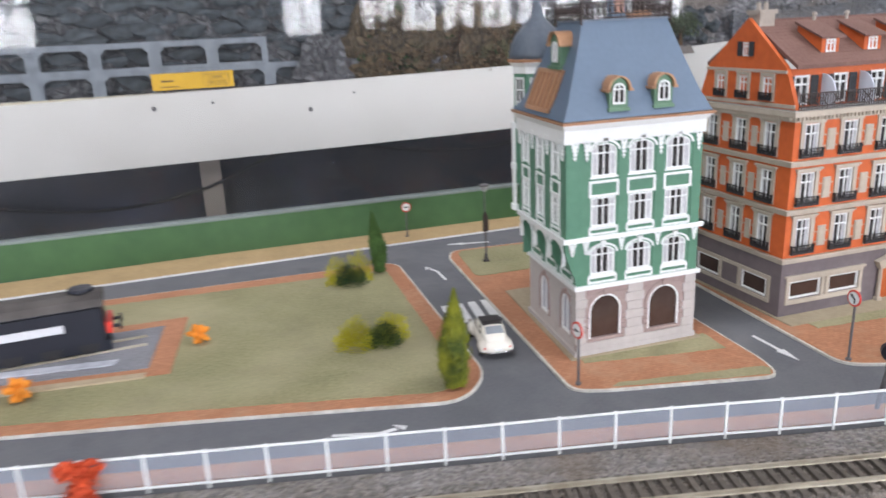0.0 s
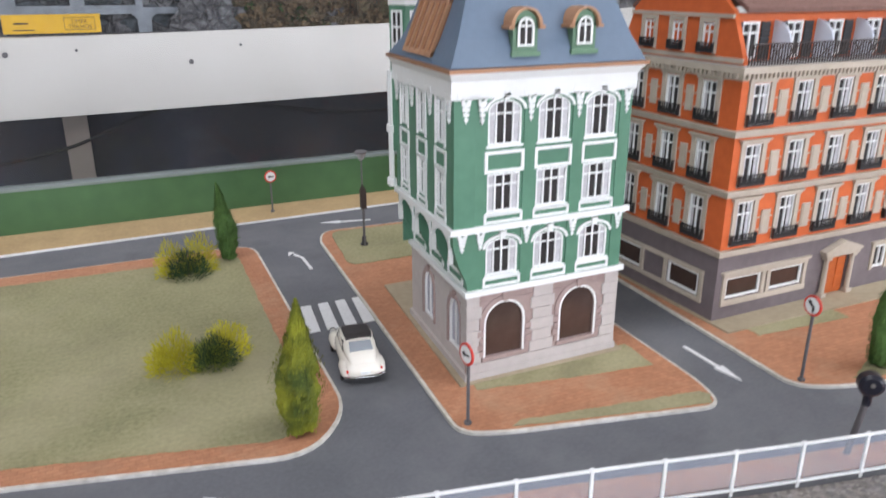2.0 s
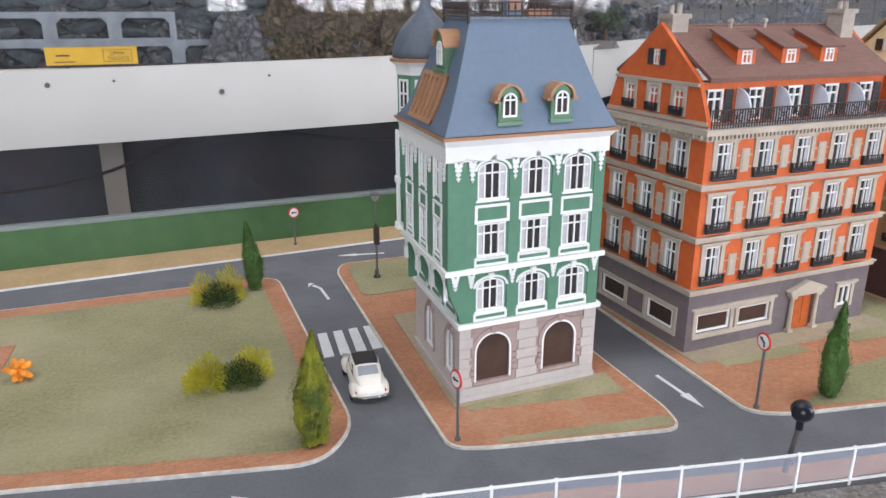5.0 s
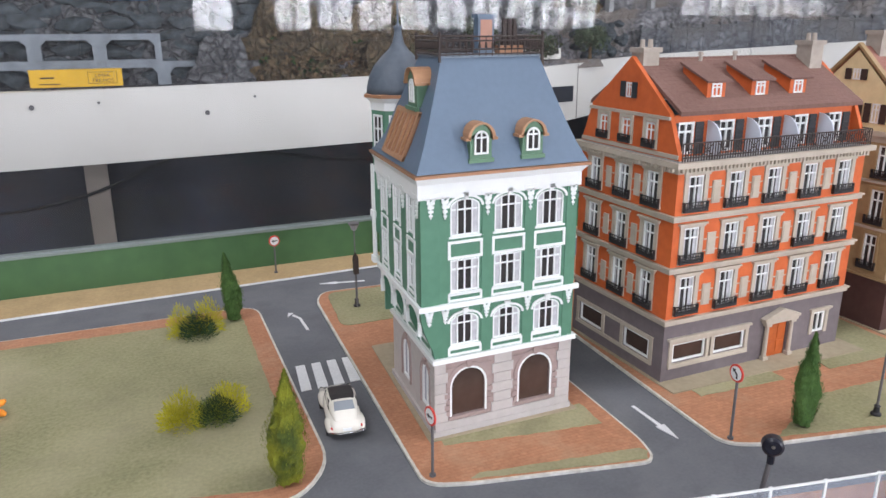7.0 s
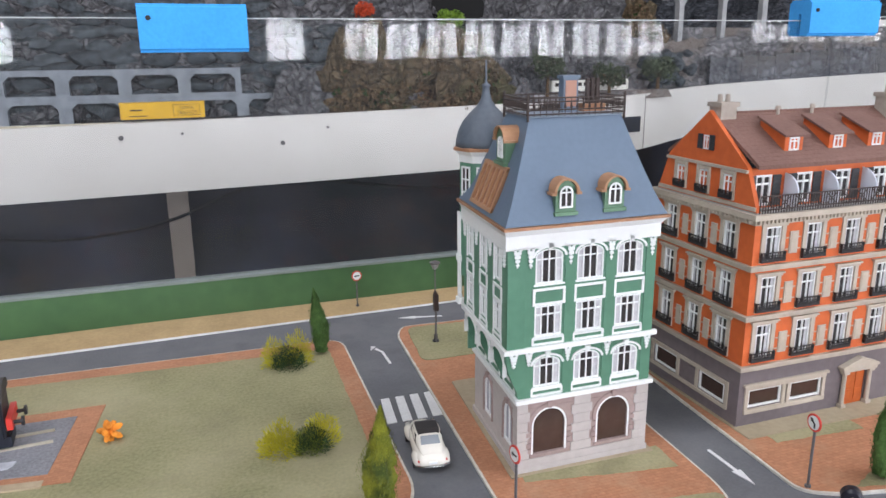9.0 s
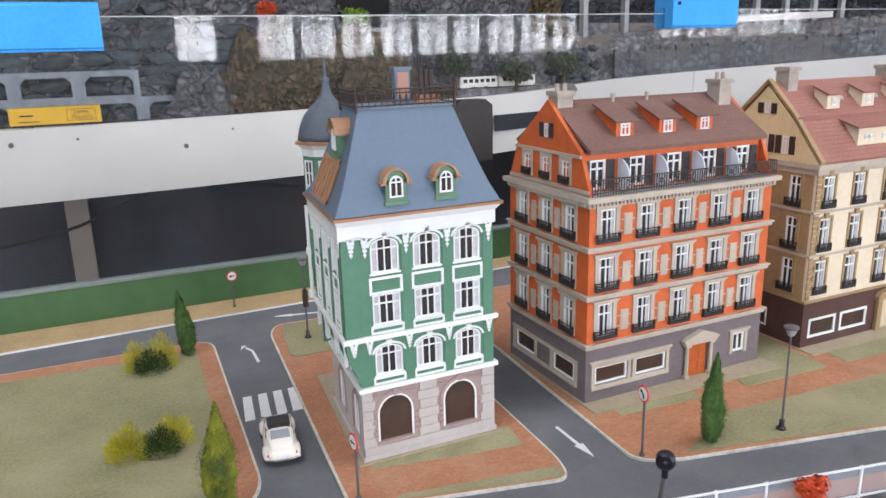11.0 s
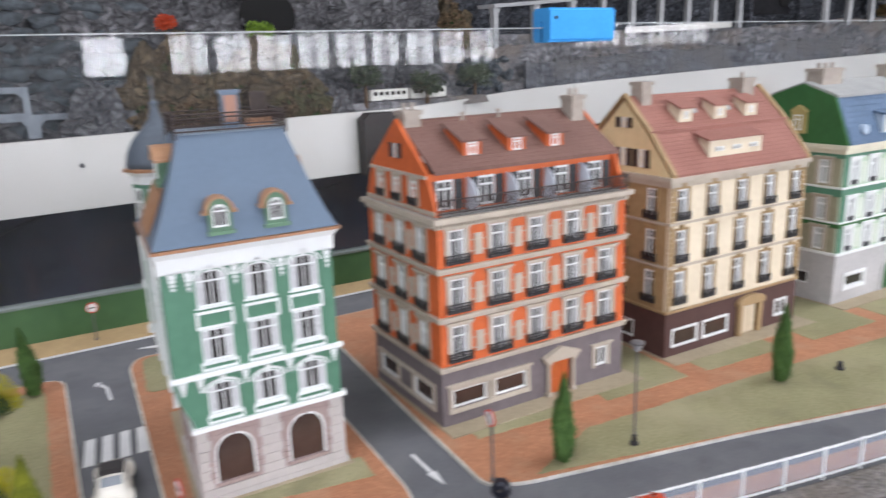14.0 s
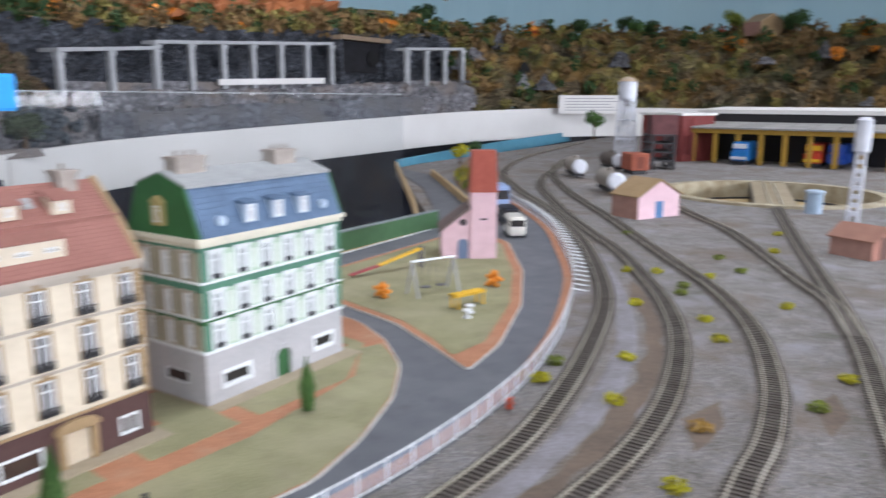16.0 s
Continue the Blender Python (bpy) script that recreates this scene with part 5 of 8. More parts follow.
    hol = [(x - U0 - ww / 2, z, x - U0 + ww / 2, z + hh) for z, hh, a in rows for x in xs]
    ys = [17, 46.2, 76.4]
    lh = [(y - 6.2, z, y + 6.2, z + hh) for z, hh, a in rows[1:] for y in ys]
    b = fresh()
    panel(b, "front", W, 77, 144, [q for q in hol if q[1] > 77])
    part("upper_wall", b, GREEN_WALL, h, "green upper wall", at=(U0, 0, 0))
    b = fresh()
    panel(b, "front", U1 - X0, 48, 77, [(q[0] + U0 - X0, q[1], q[2] + U0 - X0, q[3]) for q in hol if q[1] < 77])
    part("upper_wall", b, GREEN_WALL, h, "green first floor wall", at=(X0, 0, 0))
    b = fresh()
    prism(b, [(X0, 48.2), (X0, 77), (U0, 77), (U0 + 0.2, 72), (U0 + 1.6, 66), (U0 + 4.2, 59), (U0 + 7, 53)], 0, 2.5, "y")
    part("bracket_wall", b, GREEN_WALL, h, "curved green wall end below the oriel")
    b = fresh()
    panel(b, "left", D - 2.5, 79, 144, [(a - 2.5, z0, c - 2.5, z1) for a, z0, c, z1 in lh])
    part("upper_wall", b, GREEN_WALL, h, at=(U0, 2.5, 0))
    b = fresh()
    box(b, X0, 2.5, 48, X0 + 2.5, D, 79)
    part("upper_wall", b, GREEN_WALL, h, "green side wall behind the brackets")
    b = fresh()
    box(b, U0, 2.5, 77, X0, D, 79)
    part("oriel_floor", b, GREEN_WALL, h)
    for y in (3.2, 31.6, 61.3, 91.5):
        b = fresh()
        prism(b, [(X0, 49), (X0, 77), (U0, 77), (U0 + 0.2, 72), (U0 + 1.6, 66), (U0 + 4.2, 59), (U0 + 7, 53)], y - 1.6, y + 1.6, "y")
        part("bracket", b, GREEN_WALL, h, "curved green bracket")
    b = fresh()
    box(b, U1 - 2.5, 2.5, 48, U1, D, 144)
    part("upper_wall", b, GREEN_WALL, h)
    b = fresh()
    box(b, U0 + 2.5, D - 2.5, 48, U1 - 2.5, D, 144)
    part("upper_wall", b, GREEN_WALL, h)
    drop = put("leaf_ornament", drop_mesh(), h, (-1.2, 0, 139.2))
    for z, hh, a in rows:
        fm = frame_mesh(ww, hh, 3, 1, 0.95, a)
        pm, cm = pane_mesh(ww, hh), curtain_mesh(ww, hh)
        if a:
            sp = spandrel_mesh(ww, hh, a, GREEN_WALL)
            at = arch_trim_mesh(ww + 1.6, hh + 0.8, a + 0.8, 1.3, WHITE_TRIM, True, False)
        for x in xs:
            ob = put("window", fm, h, (x, 0, z))
            put("pane", pm, ob)
            put("curtain", cm, ob)
            if a:
                put("spandrel", sp, ob)
                put("arch_trim", at, ob, (0, 0, 0))
            b = fresh()
            box(b, -ww / 2 - 0.9, -0.9, -1.0, ww / 2 + 0.9, 0.4, 0)
            part("sill", b, WHITE_TRIM, ob)
    fl = frame_mesh(12.4, 18.5, 1, 1, 1.0)
    fl2 = frame_mesh(12.4, 20.5, 1, 1, 1.0)
    for (z, hh, a), fm in zip(rows[1:], (fl, fl2)):
        for y in ys:
            ob = put("window", fm, h, (U0, y, z), -90)
            put("pane", pane_mesh(12.4, hh, PANE_MINT), ob)
            put("surround", surround_mesh(12.4, hh, 1.2, WHITE_TRIM, False), ob)
    # white panels, bands and pilasters
    pf1, pf2, pf3 = panel_frame_mesh(20.6, 10.2, 1.5), panel_frame_mesh(20.6, 4.6, 1.2), panel_frame_mesh(16.4, 9.6, 1.4)
    for x in xs:
        put("panel_frame", pf1, h, (x, 0, 104.9))
        put("panel_frame", pf2, h, (x, 0, 80.8))
        put("panel_frame", pf2, h, (x, 0, 48.8))
    for y in ys:
        put("panel_frame", pf3, h, (U0, y, 105.6), -90)
        put("panel_frame", panel_frame_mesh(16.4, 4.6, 1.2), h, (U0, y, 80.6), -90)
    dm = drop.data
    for z in (139.2, 77):
        for x in (7.0, 32.1, 58.4, U1 - 3.0):
            put("leaf_ornament", dm, h, (x, 0, z)).scale = (0.9, 1, 1.1 if z > 100 else 0.8)
        for y in (4, 31.6, 61.3, 89):
            if z > 100:
                put("leaf_ornament", dm, h, (U0, y, z), -90)
    put("leaf_ornament", dm, h, (-2.6, 0, 77)).scale = (1, 1, 0.8)
    for x, w in ((U0 + 5.4, 10.8), (32.1, 6.4), (58.4, 6.4), (U1 - 3.4, 6.8)):
        b = fresh()
        box(b, max(x - w / 2, U0), -0.7, 80.3, x + w / 2, 0.2, 139)
        if x > 10:
            box(b, x - w / 2, -0.7, 48.2, x + w / 2, 0.2, 77.5)
        part("pilaster", b, GREEN_WALL, h)
    b = fresh()
    box(b, X0 - 2.2, -2.4, 45.5, X1 + 2.6, 3, 48.2)
    box(b, X0 - 2.2, 3, 45.5, X0 + 3, D, 48.2)
    box(b, U0 - 2, -2.4, 77.5, U1 + 3, 0.3, 80.3)
    box(b, U0 - 2, 0.3, 77.5, U0 + 0.3, D, 80.3)
    part("white_band", b, WHITE_TRIM, h, "white moulded band")
    for y, r in ((17, 12.6), (46.2, 12.8), (76.4, 13)):
        b = fresh()
        for k in range(10):
            a0, a1 = math.pi * k / 10, math.pi * (k + 1) / 10
            q = lambda a: (y + math.cos(a) * r, 68.5 + math.sin(a) * 7.5)
            (ya, za), (yb, zb) = q(a0), q(a1)
            prism(b, [(ya, za), (yb, zb), (yb, 78), (ya, 78)], U0 - 0.7, U0 + 0.8, "x")
        for e in (-1, 1):
            prism(b, [(y + e * r - 0.7, 62), (y + e * r + 0.7, 62), (y + e * (r + 0.9) + 0.7, 70), (y + e * (r + 0.9) - 0.7, 70)], U0 - 0.9, U0 + 1.6, "x")
        bmesh.ops.remove_doubles(b, verts=b.verts, dist=0.02)
        part("bracket_arch", b, WHITE_TRIM, h, "white arched bracket trim")
        put("panel_frame", panel_frame_mesh(22, 6.2), h, (X0, y, 49), -90)
    # frieze and eaves
    b = fresh()
    ring_box(b, U0, 0, U1, D, 139, 147, 1.6, 3)
    hexa(b, [(U0 - 1.6, -1.6, 147), (U1 + 1.6, -1.6, 147), (U1 + 1.6, D + 1.6, 147), (U0 - 1.6, D + 1.6, 147),
             (U0 - 3.0, -4.2, 150.6), (U1 + 5, -4.2, 150.6), (U1 + 5, D + 4.2, 150.6), (U0 - 3.0, D + 4.2, 150.6)])
    part("frieze", b, WHITE_TRIM, h, "white frieze")
    b = fresh()
    box(b, U0 - 3.8, -5, 150.6, U1 + 6, D + 5, 152.2)
    part("eaves_board", b, COPPER, h, "copper brown eaves")
    # roof
    A = [(U0 - 2.6, -3.6), (U1 + 4.4, -3.6), (U1 + 4.4, D + 3.6), (U0 - 2.6, D + 3.6)]
    T = [(13, 23), (72, 23), (72, 64), (13, 64)]
    b = fresh()
    rings = []
    for k in range(6):
        t = k / 5
        s = t ** 0.85
        rings.append([b.verts.new((p[0] + (q[0] - p[0]) * s, p[1] + (q[1] - p[1]) * s, 152.6 + 56.4 * t)) for p, q in zip(A, T)])
    b.faces.new(rings[0][::-1])
    b.faces.new(rings[-1])
    for lo, hi in zip(rings, rings[1:]):
        for i in range(4):
            b.faces.new((lo[i], lo[(i + 1) % 4], hi[(i + 1) % 4], hi[i]))
    part("roof", b, SLATE, h, "slate blue mansard roof")
    b = fresh()
    box(b, 12.2, 22.2, 208.6, 72.8, 64.8, 209.6)
    part("roof_platform", b, mat("worn_slate_edge", (0.20, 0.25, 0.31), 0.6), h)
    b = fresh()
    RX0, RX1, RY0, RY1 = 11.6, 73.4, 21.6, 65.4
    corners = ((RX0, RY0), (RX1, RY0), (RX1, RY1), (RX0, RY1))
    for z in (210.4, 212.8, 217.2, 219.4):
        for a0, a1 in zip(corners, corners[1:] + corners[:1]):
            cyl(b, (*a0, z), (*a1, z), 0.45, 6)
    for i in range(17):
        t = i / 16
        for p in ((RX0 + (RX1 - RX0) * t, RY0), (RX0 + (RX1 - RX0) * t, RY1), (RX0, RY0 + (RY1 - RY0) * t), (RX1, RY0 + (RY1 - RY0) * t)):
            cyl(b, (*p, 209.4), (*p, 219.4), 0.24, 5)
            cyl(b, (p[0], p[1], 213.6), (p[0], p[1], 216.4), 0.9, 5, 0.5)
    for p in corners:
        cyl(b, (*p, 206.5), (*p, 220.6), 0.8, 6)
        cyl(b, (*p, 220.6), (*p, 222), 1.1, 6, 0.4)
    part("roof_railing", b, BRONZE, h, "dark bronze roof railing")
    b = fresh()
    box(b, 41.5, 41, 209.6, 51, 49, 229)
    box(b, 40.6, 40, 229, 52, 50, 231)
    part("roof_hatch", b, SLATE, h)
    b = fresh()
    box(b, 42.7, 40.4, 213, 49.8, 40.9, 228)
    part("hatch_door", b, mat("rust_brick", (0.40, 0.22, 0.16), 0.7), h)
    for i in range(3):
        b = fresh()
        cyl(b, (60 + i * 3.4, 47, 213), (60 + i * 3.4, 47, 229), 1.6, 8)
        part("flue_pipe", b, BRONZE, h)
    b = fresh()
    box(b, 56, 43, 209.6, 71, 51, 214)
    part("flue_base", b, COPPER, h)
    # front dormers
    def round_dormer(at, rz, w=12.5, hh=17, back=14):
        d = fresh()
        box(d, -w / 2, 0, 0, w / 2, back, hh - 5)
        ob = part("dormer", d, DORMER_GREEN, h, "green dormer with copper brown arched lid", at, rz)
        n = 10
        r = fresh()
        for i in range(n):
            a0, a1 = math.pi * i / n, math.pi * (i + 1) / n
            q = lambda a, o: (math.cos(a) * (w / 2 + o), hh - 6.5 + math.sin(a) * (7.2 + o * 0.6))
            prism(r, [q(a0, 0.2), q(a0, 1.8), q(a1, 1.8), q(a1, 0.2)], -2, back, "y")
        box(r, -w / 2 - 3, -2, hh - 7.4, -w / 2 - 0.1, back, hh - 6)
        box(r, w / 2 + 0.1, -2, hh - 7.4, w / 2 + 3, back, hh - 6)
        bmesh.ops.remove_doubles(r, verts=r.verts, dist=0.02)
        part("dormer_roof", r, TAN_LID, ob)
        f = fresh()
        prism(f, [(math.cos(math.pi * i / n) * w / 2, hh - 6.5 + math.sin(math.pi * i / n) * 7) for i in range(n + 1)], 0, back - 1, "y")
        part("dormer_head", f, DORMER_GREEN, ob)
        put("window", frame_mesh(8.2, 12.4, 1, 1, 1.0, 4.1), ob, (0, -1.3, 2.2))
        g = fresh()
        box(g, -3.4, -0.35, 3.0, 3.4, -0.1, 12.6)
        part("pane", g, PANE, ob)
        s = fresh()
        box(s, -w / 2 - 1, -1.6, -2, w / 2 + 1, 1, 0)
        part("sill", s, DORMER_GREEN, ob)
        return ob
    round_dormer((27.5, -1.0, 158.5), 0)
    round_dormer((58.5, -1.0, 158.5), 0)
    # side dormer high up, and the slatted copper panel below it
    round_dormer((1.6, 40, 183), -90, 18, 19, 16)
    b = fresh()
    v = lambda y, z, o: (U0 - 2.6 + (13 - U0 + 2.6) * ((z - 152.6) / 56.4) ** 0.85 - o, y, z)
    hexa(b, [v(26, 156, -0.5), v(71, 156, -0.5), v(71, 156, 0.5), v(26, 156, 0.5), v(26, 180, -0.5), v(71, 180, -0.5), v(71, 180, 0.5), v(26, 180, 0.5)])
    slatted = part("slatted_panel", b, mat("copper_shade_plastic", (0.25, 0.12, 0.065), 0.55), h, "slatted copper brown roof panel")
    for k in range(6):
        y = 27.3 + 8.48 * k
        b = fresh()
        hexa(b, [v(y - 1.3, 156, 0.2), v(y + 1.3, 156, 0.2), v(y + 1.3, 156, 1.9), v(y - 1.3, 156, 1.9), v(y - 1.3, 180, 0.2), v(y + 1.3, 180, 0.2), v(y + 1.3, 180, 1.9), v(y - 1.3, 180, 1.9)])
        part("slat", b, TAN_LID, slatted)
    for z in (155.4, 178.6):
        b = fresh()
        hexa(b, [v(26, z, 0.2), v(71, z, 0.2), v(71, z, 1.8), v(26, z, 1.8), v(26, z + 2.2, 0.2), v(71, z + 2.2, 0.2), v(71, z + 2.2, 1.8), v(26, z + 2.2, 1.8)])
        part("rail", b, TAN_LID, slatted)
    # turret behind
    C = (9, 96, 0)
    b = fresh()
    lathe(b, [(18, 100), (18, 181)], 8, C)
    tu = part("turret", b, GREEN_WALL, h, "octagonal corner turret")
    b = fresh()
    lathe(b, [(18.6, 176.5), (18.6, 181), (21.5, 184)], 8, C)
    part("turret_band", b, WHITE_TRIM, tu)
    b = fresh()
    lathe(b, [(22.4, 184), (22.6, 185.8), (20.5, 186.4)], 8, C)
    part("turret_eaves", b, COPPER, tu)
    b = fresh()
    lathe(b, [(20.6, 186), (20.2, 190), (18.6, 196), (15.5, 202), (11, 207), (6.6, 211), (3.8, 215), (2.5, 220), (2.2, 223), (3.2, 224.2), (1.0, 225.5), (0.6, 227), (0.5, 240)], 16, C)
    smoothed(part("turret_dome", b, SLATE_GREY, tu, "slate onion dome"))
    for a in (-67.5, -112.5, -157.5):
        r = radians(a)
        ob = put("window", frame_mesh(9, 25, 1, 2, 1.2), tu, (C[0] + 17.6 * math.cos(r), C[1] + 17.6 * math.sin(r), 149), a + 90)
        put("pane", pane_mesh(9, 25), ob, (0, -0.6, 0))
    # right side dormer lid that peeps over the roof edge
    round_dormer((82, 40, 172), 90, 13, 17, 16)
    # bay with a white drop shaft on the far left corner
    b = fresh()
    for y in (96, 100):
        cyl(b, (U0 - 2, y, 80), (U0 - 2, y, 143), 1.0, 6)
        cyl(b, (U0 - 2, y, 110), (U0 - 2, y, 114), 2.0, 8)
        cyl(b, (U0 - 2, y, 80), (U0 - 2, y, 84), 2.4, 8)
    part("corner_shaft", b, WHITE_TRIM, h)
    lean_plan(h, 0.071)
    return h


corner_house()

# ---------------------------------------------------------------- the hall round the layout
bm = fresh()
box(bm, -7000, -6100, -960, 11000, 7000, -950)
solid("floor", bm, ROOM_FLOOR, "dark hall floor", "floor", kind="structure")
bm = fresh()
box(bm, -7000, -6100, 2200, 11000, 7000, 2260)
solid("ceiling", bm, ROOM_WALL, "pale hall ceiling", "ceiling", kind="structure")
bm = fresh()
panel(bm, "front", 18000, -950, 2200, [(wx * 1000 + 7000 + dx + a, z0, wx * 1000 + 7000 + dx + c, z1) for wx in WINDOW_X for dx in ((-400, 0, 400) if wx > 1 or wx < -2 else (0,)) for a, c in ((-165, -9), (9, 165)) for z0, z1 in (((200, 520), (545, 1610)) if wx < 6 else ((330, 520), (545, 1610)))], 60, 0)
solid("wall_south", bm, ROOM_WALL, "hall wall with tall windows", "wall", (-7000, -6070, 0), kind="structure")
bm = fresh()
box(bm, -7100, -6100, -950, -7000, 7000, 2200)
solid("wall_west", bm, ROOM_WALL, "pale hall wall", "wall", kind="structure")
bm = fresh()
sweep(bm, smooth_line([(-7000, 5600), (-2000, 5600), (4000, 5600), (7500, 5300), (9800, 3500), (10700, 500), (10800, -6000)], 300), [(0, -950), (0, 2200), (-60, 2200), (-60, -950)])
solid("wall_sky", bm, SKY_BLUE, "pale blue painted sky wall behind the hills", "wall", kind="structure")

# ---------------------------------------------------------------- upper level across the aisle
WALL_PTS = [(-2800, 1973, 40), (-1213, 1970, 50), (58, 1966, 64), (802, 1961, 77), (1130, 1985, 80), (1428, 2062, 87), (2058, 2405, 97), (2882, 2464, 121), (3742, 2321, 156), (4578, 2107, 191), (5343, 1713, 208), (5849, 1037, 206), (6042, 187, 188), (6038, -899, 160), (5900, -2224, 123)]
WALL = smooth_line(WALL_PTS, 80)


def along(line, o, dz=0.0):
    out = []
    for i, p in enumerate(line):
        a, b = line[max(i - 1, 0)], line[min(i + 1, len(line) - 1)]
        t = Vector((b.x - a.x, b.y - a.y)).normalized()
        out.append(Vector((p.x + t.y * o, p.y - t.x * o, p.z + dz)))
    return out


bm = fresh()
sweep(bm, WALL, [(0, -208), (0, 0), (-20, 0), (-20, -208)])
solid("wall_white", bm, WALL_WHITE, "white painted fascia board of the upper level", "board", kind="structure")
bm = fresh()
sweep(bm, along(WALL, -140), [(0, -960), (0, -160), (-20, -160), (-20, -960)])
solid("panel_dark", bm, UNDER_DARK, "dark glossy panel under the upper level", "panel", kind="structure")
bm = fresh()
sweep(bm, along(WALL, -18), [(0, -12), (0, -4), (-520, -4), (-520, -12)])
solid("shelf_upper", bm, ROCK, "grey scenic shelf of the upper level", "shelf", kind="structure")
bm = fresh()
box(bm, -240, 2020, -950, -178, 2070, -148)
solid("pillar", bm, PILLAR, "grey beige square pillar under the upper level", "pillar", kind="structure")
bm = fresh()
box(bm, 978, 1900, -134, 1124, 1958, 56)
prism(bm, [(978, 56), (1124, 56), (1098, 76), (1004, 76)], 1900, 1958, "y")
solid("cable_box", bm, mat("black_brown_box", (0.022, 0.016, 0.014), 0.5), "black box fixed to the white fascia", "box", kind="structure")
bm = fresh()
hexa(bm, [(1173, 1976, -45), (1440, 2050, -47), (1444, 2044, -47), (1178, 1970, -45), (1173, 1976, 12), (1440, 2050, 10), (1444, 2044, 10), (1178, 1970, 12)])
solid("dark_plate", bm, mat("blue_black_plate", (0.03, 0.034, 0.045), 0.4), "dark blue plate screwed to the white fascia", "plate", kind="structure")
for x, z in ((-343, 19), (-176, 25), (113, -16), (254, 26)):
    bm = fresh()
    cyl(bm, (x, 1959, z), (x, 1966, z), 7 if x in (-343, 113) else 4, 14)
    cyl(bm, (x, 1957.5, z), (x, 1960, z), 4 if x in (-343, 113) else 2.4, 10)
    solid("screw", bm, POLE, "small grey screw head in the white fascia", "screw", group="fascia screws")
for x in (1495, 2036):
    bm = fresh()
    p = min(WALL, key=lambda q: abs(q.x - x))
    box(bm, x - 1.2, p.y - 1.2, p.z - 206, x + 1.2, p.y + 1, p.z - 2)
    solid("fascia_seam", bm, mat("grey_seam", (0.40, 0.38, 0.36), 0.8) if x == 1495 else bpy.data.materials["grey_seam"], "thin grey butt joint of the white fascia", "joint", kind="structure")


def hanging_cable(pts, label):
    b = fresh()
    ln = smooth_line(pts, 40)
    for p, q in zip(ln, ln[1:]):
        cyl(b, p, q, 5.5, 6)
    solid("cable", b, CABLE, label, "cable", group="hanging cables")


hanging_cable([(-900, 2030, -230), (-610, 2025, -276), (-390, 2020, -272), (-210, 2015, -235), (-70, 2020, -180), (20, 2025, -150)], "black cable hanging under the upper level")
hanging_cable([(255, 2025, -150), (410, 2020, -175), (570, 2015, -195), (760, 2010, -195), (930, 2018, -165)], "black cable sagging under the upper level")

# ---------------------------------------------------------------- trees and bushes
def leaf_clump(b, c, r, n, size, rng, squash=1.0):
    """Many small leaves scattered through a rounded volume."""
    for _ in range(n):
        while True:
            d = Vector((rng.uniform(-1, 1), rng.uniform(-1, 1), rng.uniform(-1, 1)))
            if 0.2 < d.length < 1:
                break
        d = d.normalized() * rng.uniform(0.55, 1.0)
        p = Vector(c) + Vector((d.x * r, d.y * r, d.z * r * squash))
        u = Vector((rng.uniform(-1, 1), rng.uniform(-1, 1), rng.uniform(-1, 1))).normalized()
        w = u.cross(d if d.length > 0.01 else Vector((0, 0, 1))).normalized() if abs(u.dot(d)) < 0.99 else u.orthogonal()
        s = size * rng.uniform(0.6, 1.4)
        vs = [b.verts.new(p + q) for q in (u * s, w * s * 0.8, -u * s, -w * s * 0.8 + d * s * 0.6)]
        b.faces.new((vs[0], vs[1], vs[2]))
        b.faces.new((vs[0], vs[2], vs[3]))


def leafy(name, b, material, parent, label=""):
    """Links leaves without turning them all outwards."""
    b.transform(Matrix.Scale(MM, 4))
    me = bpy.data.meshes.new(name)
    b.to_mesh(me)
    b.free()
    me.materials.append(material)
    return put(name, me, parent, label=label)


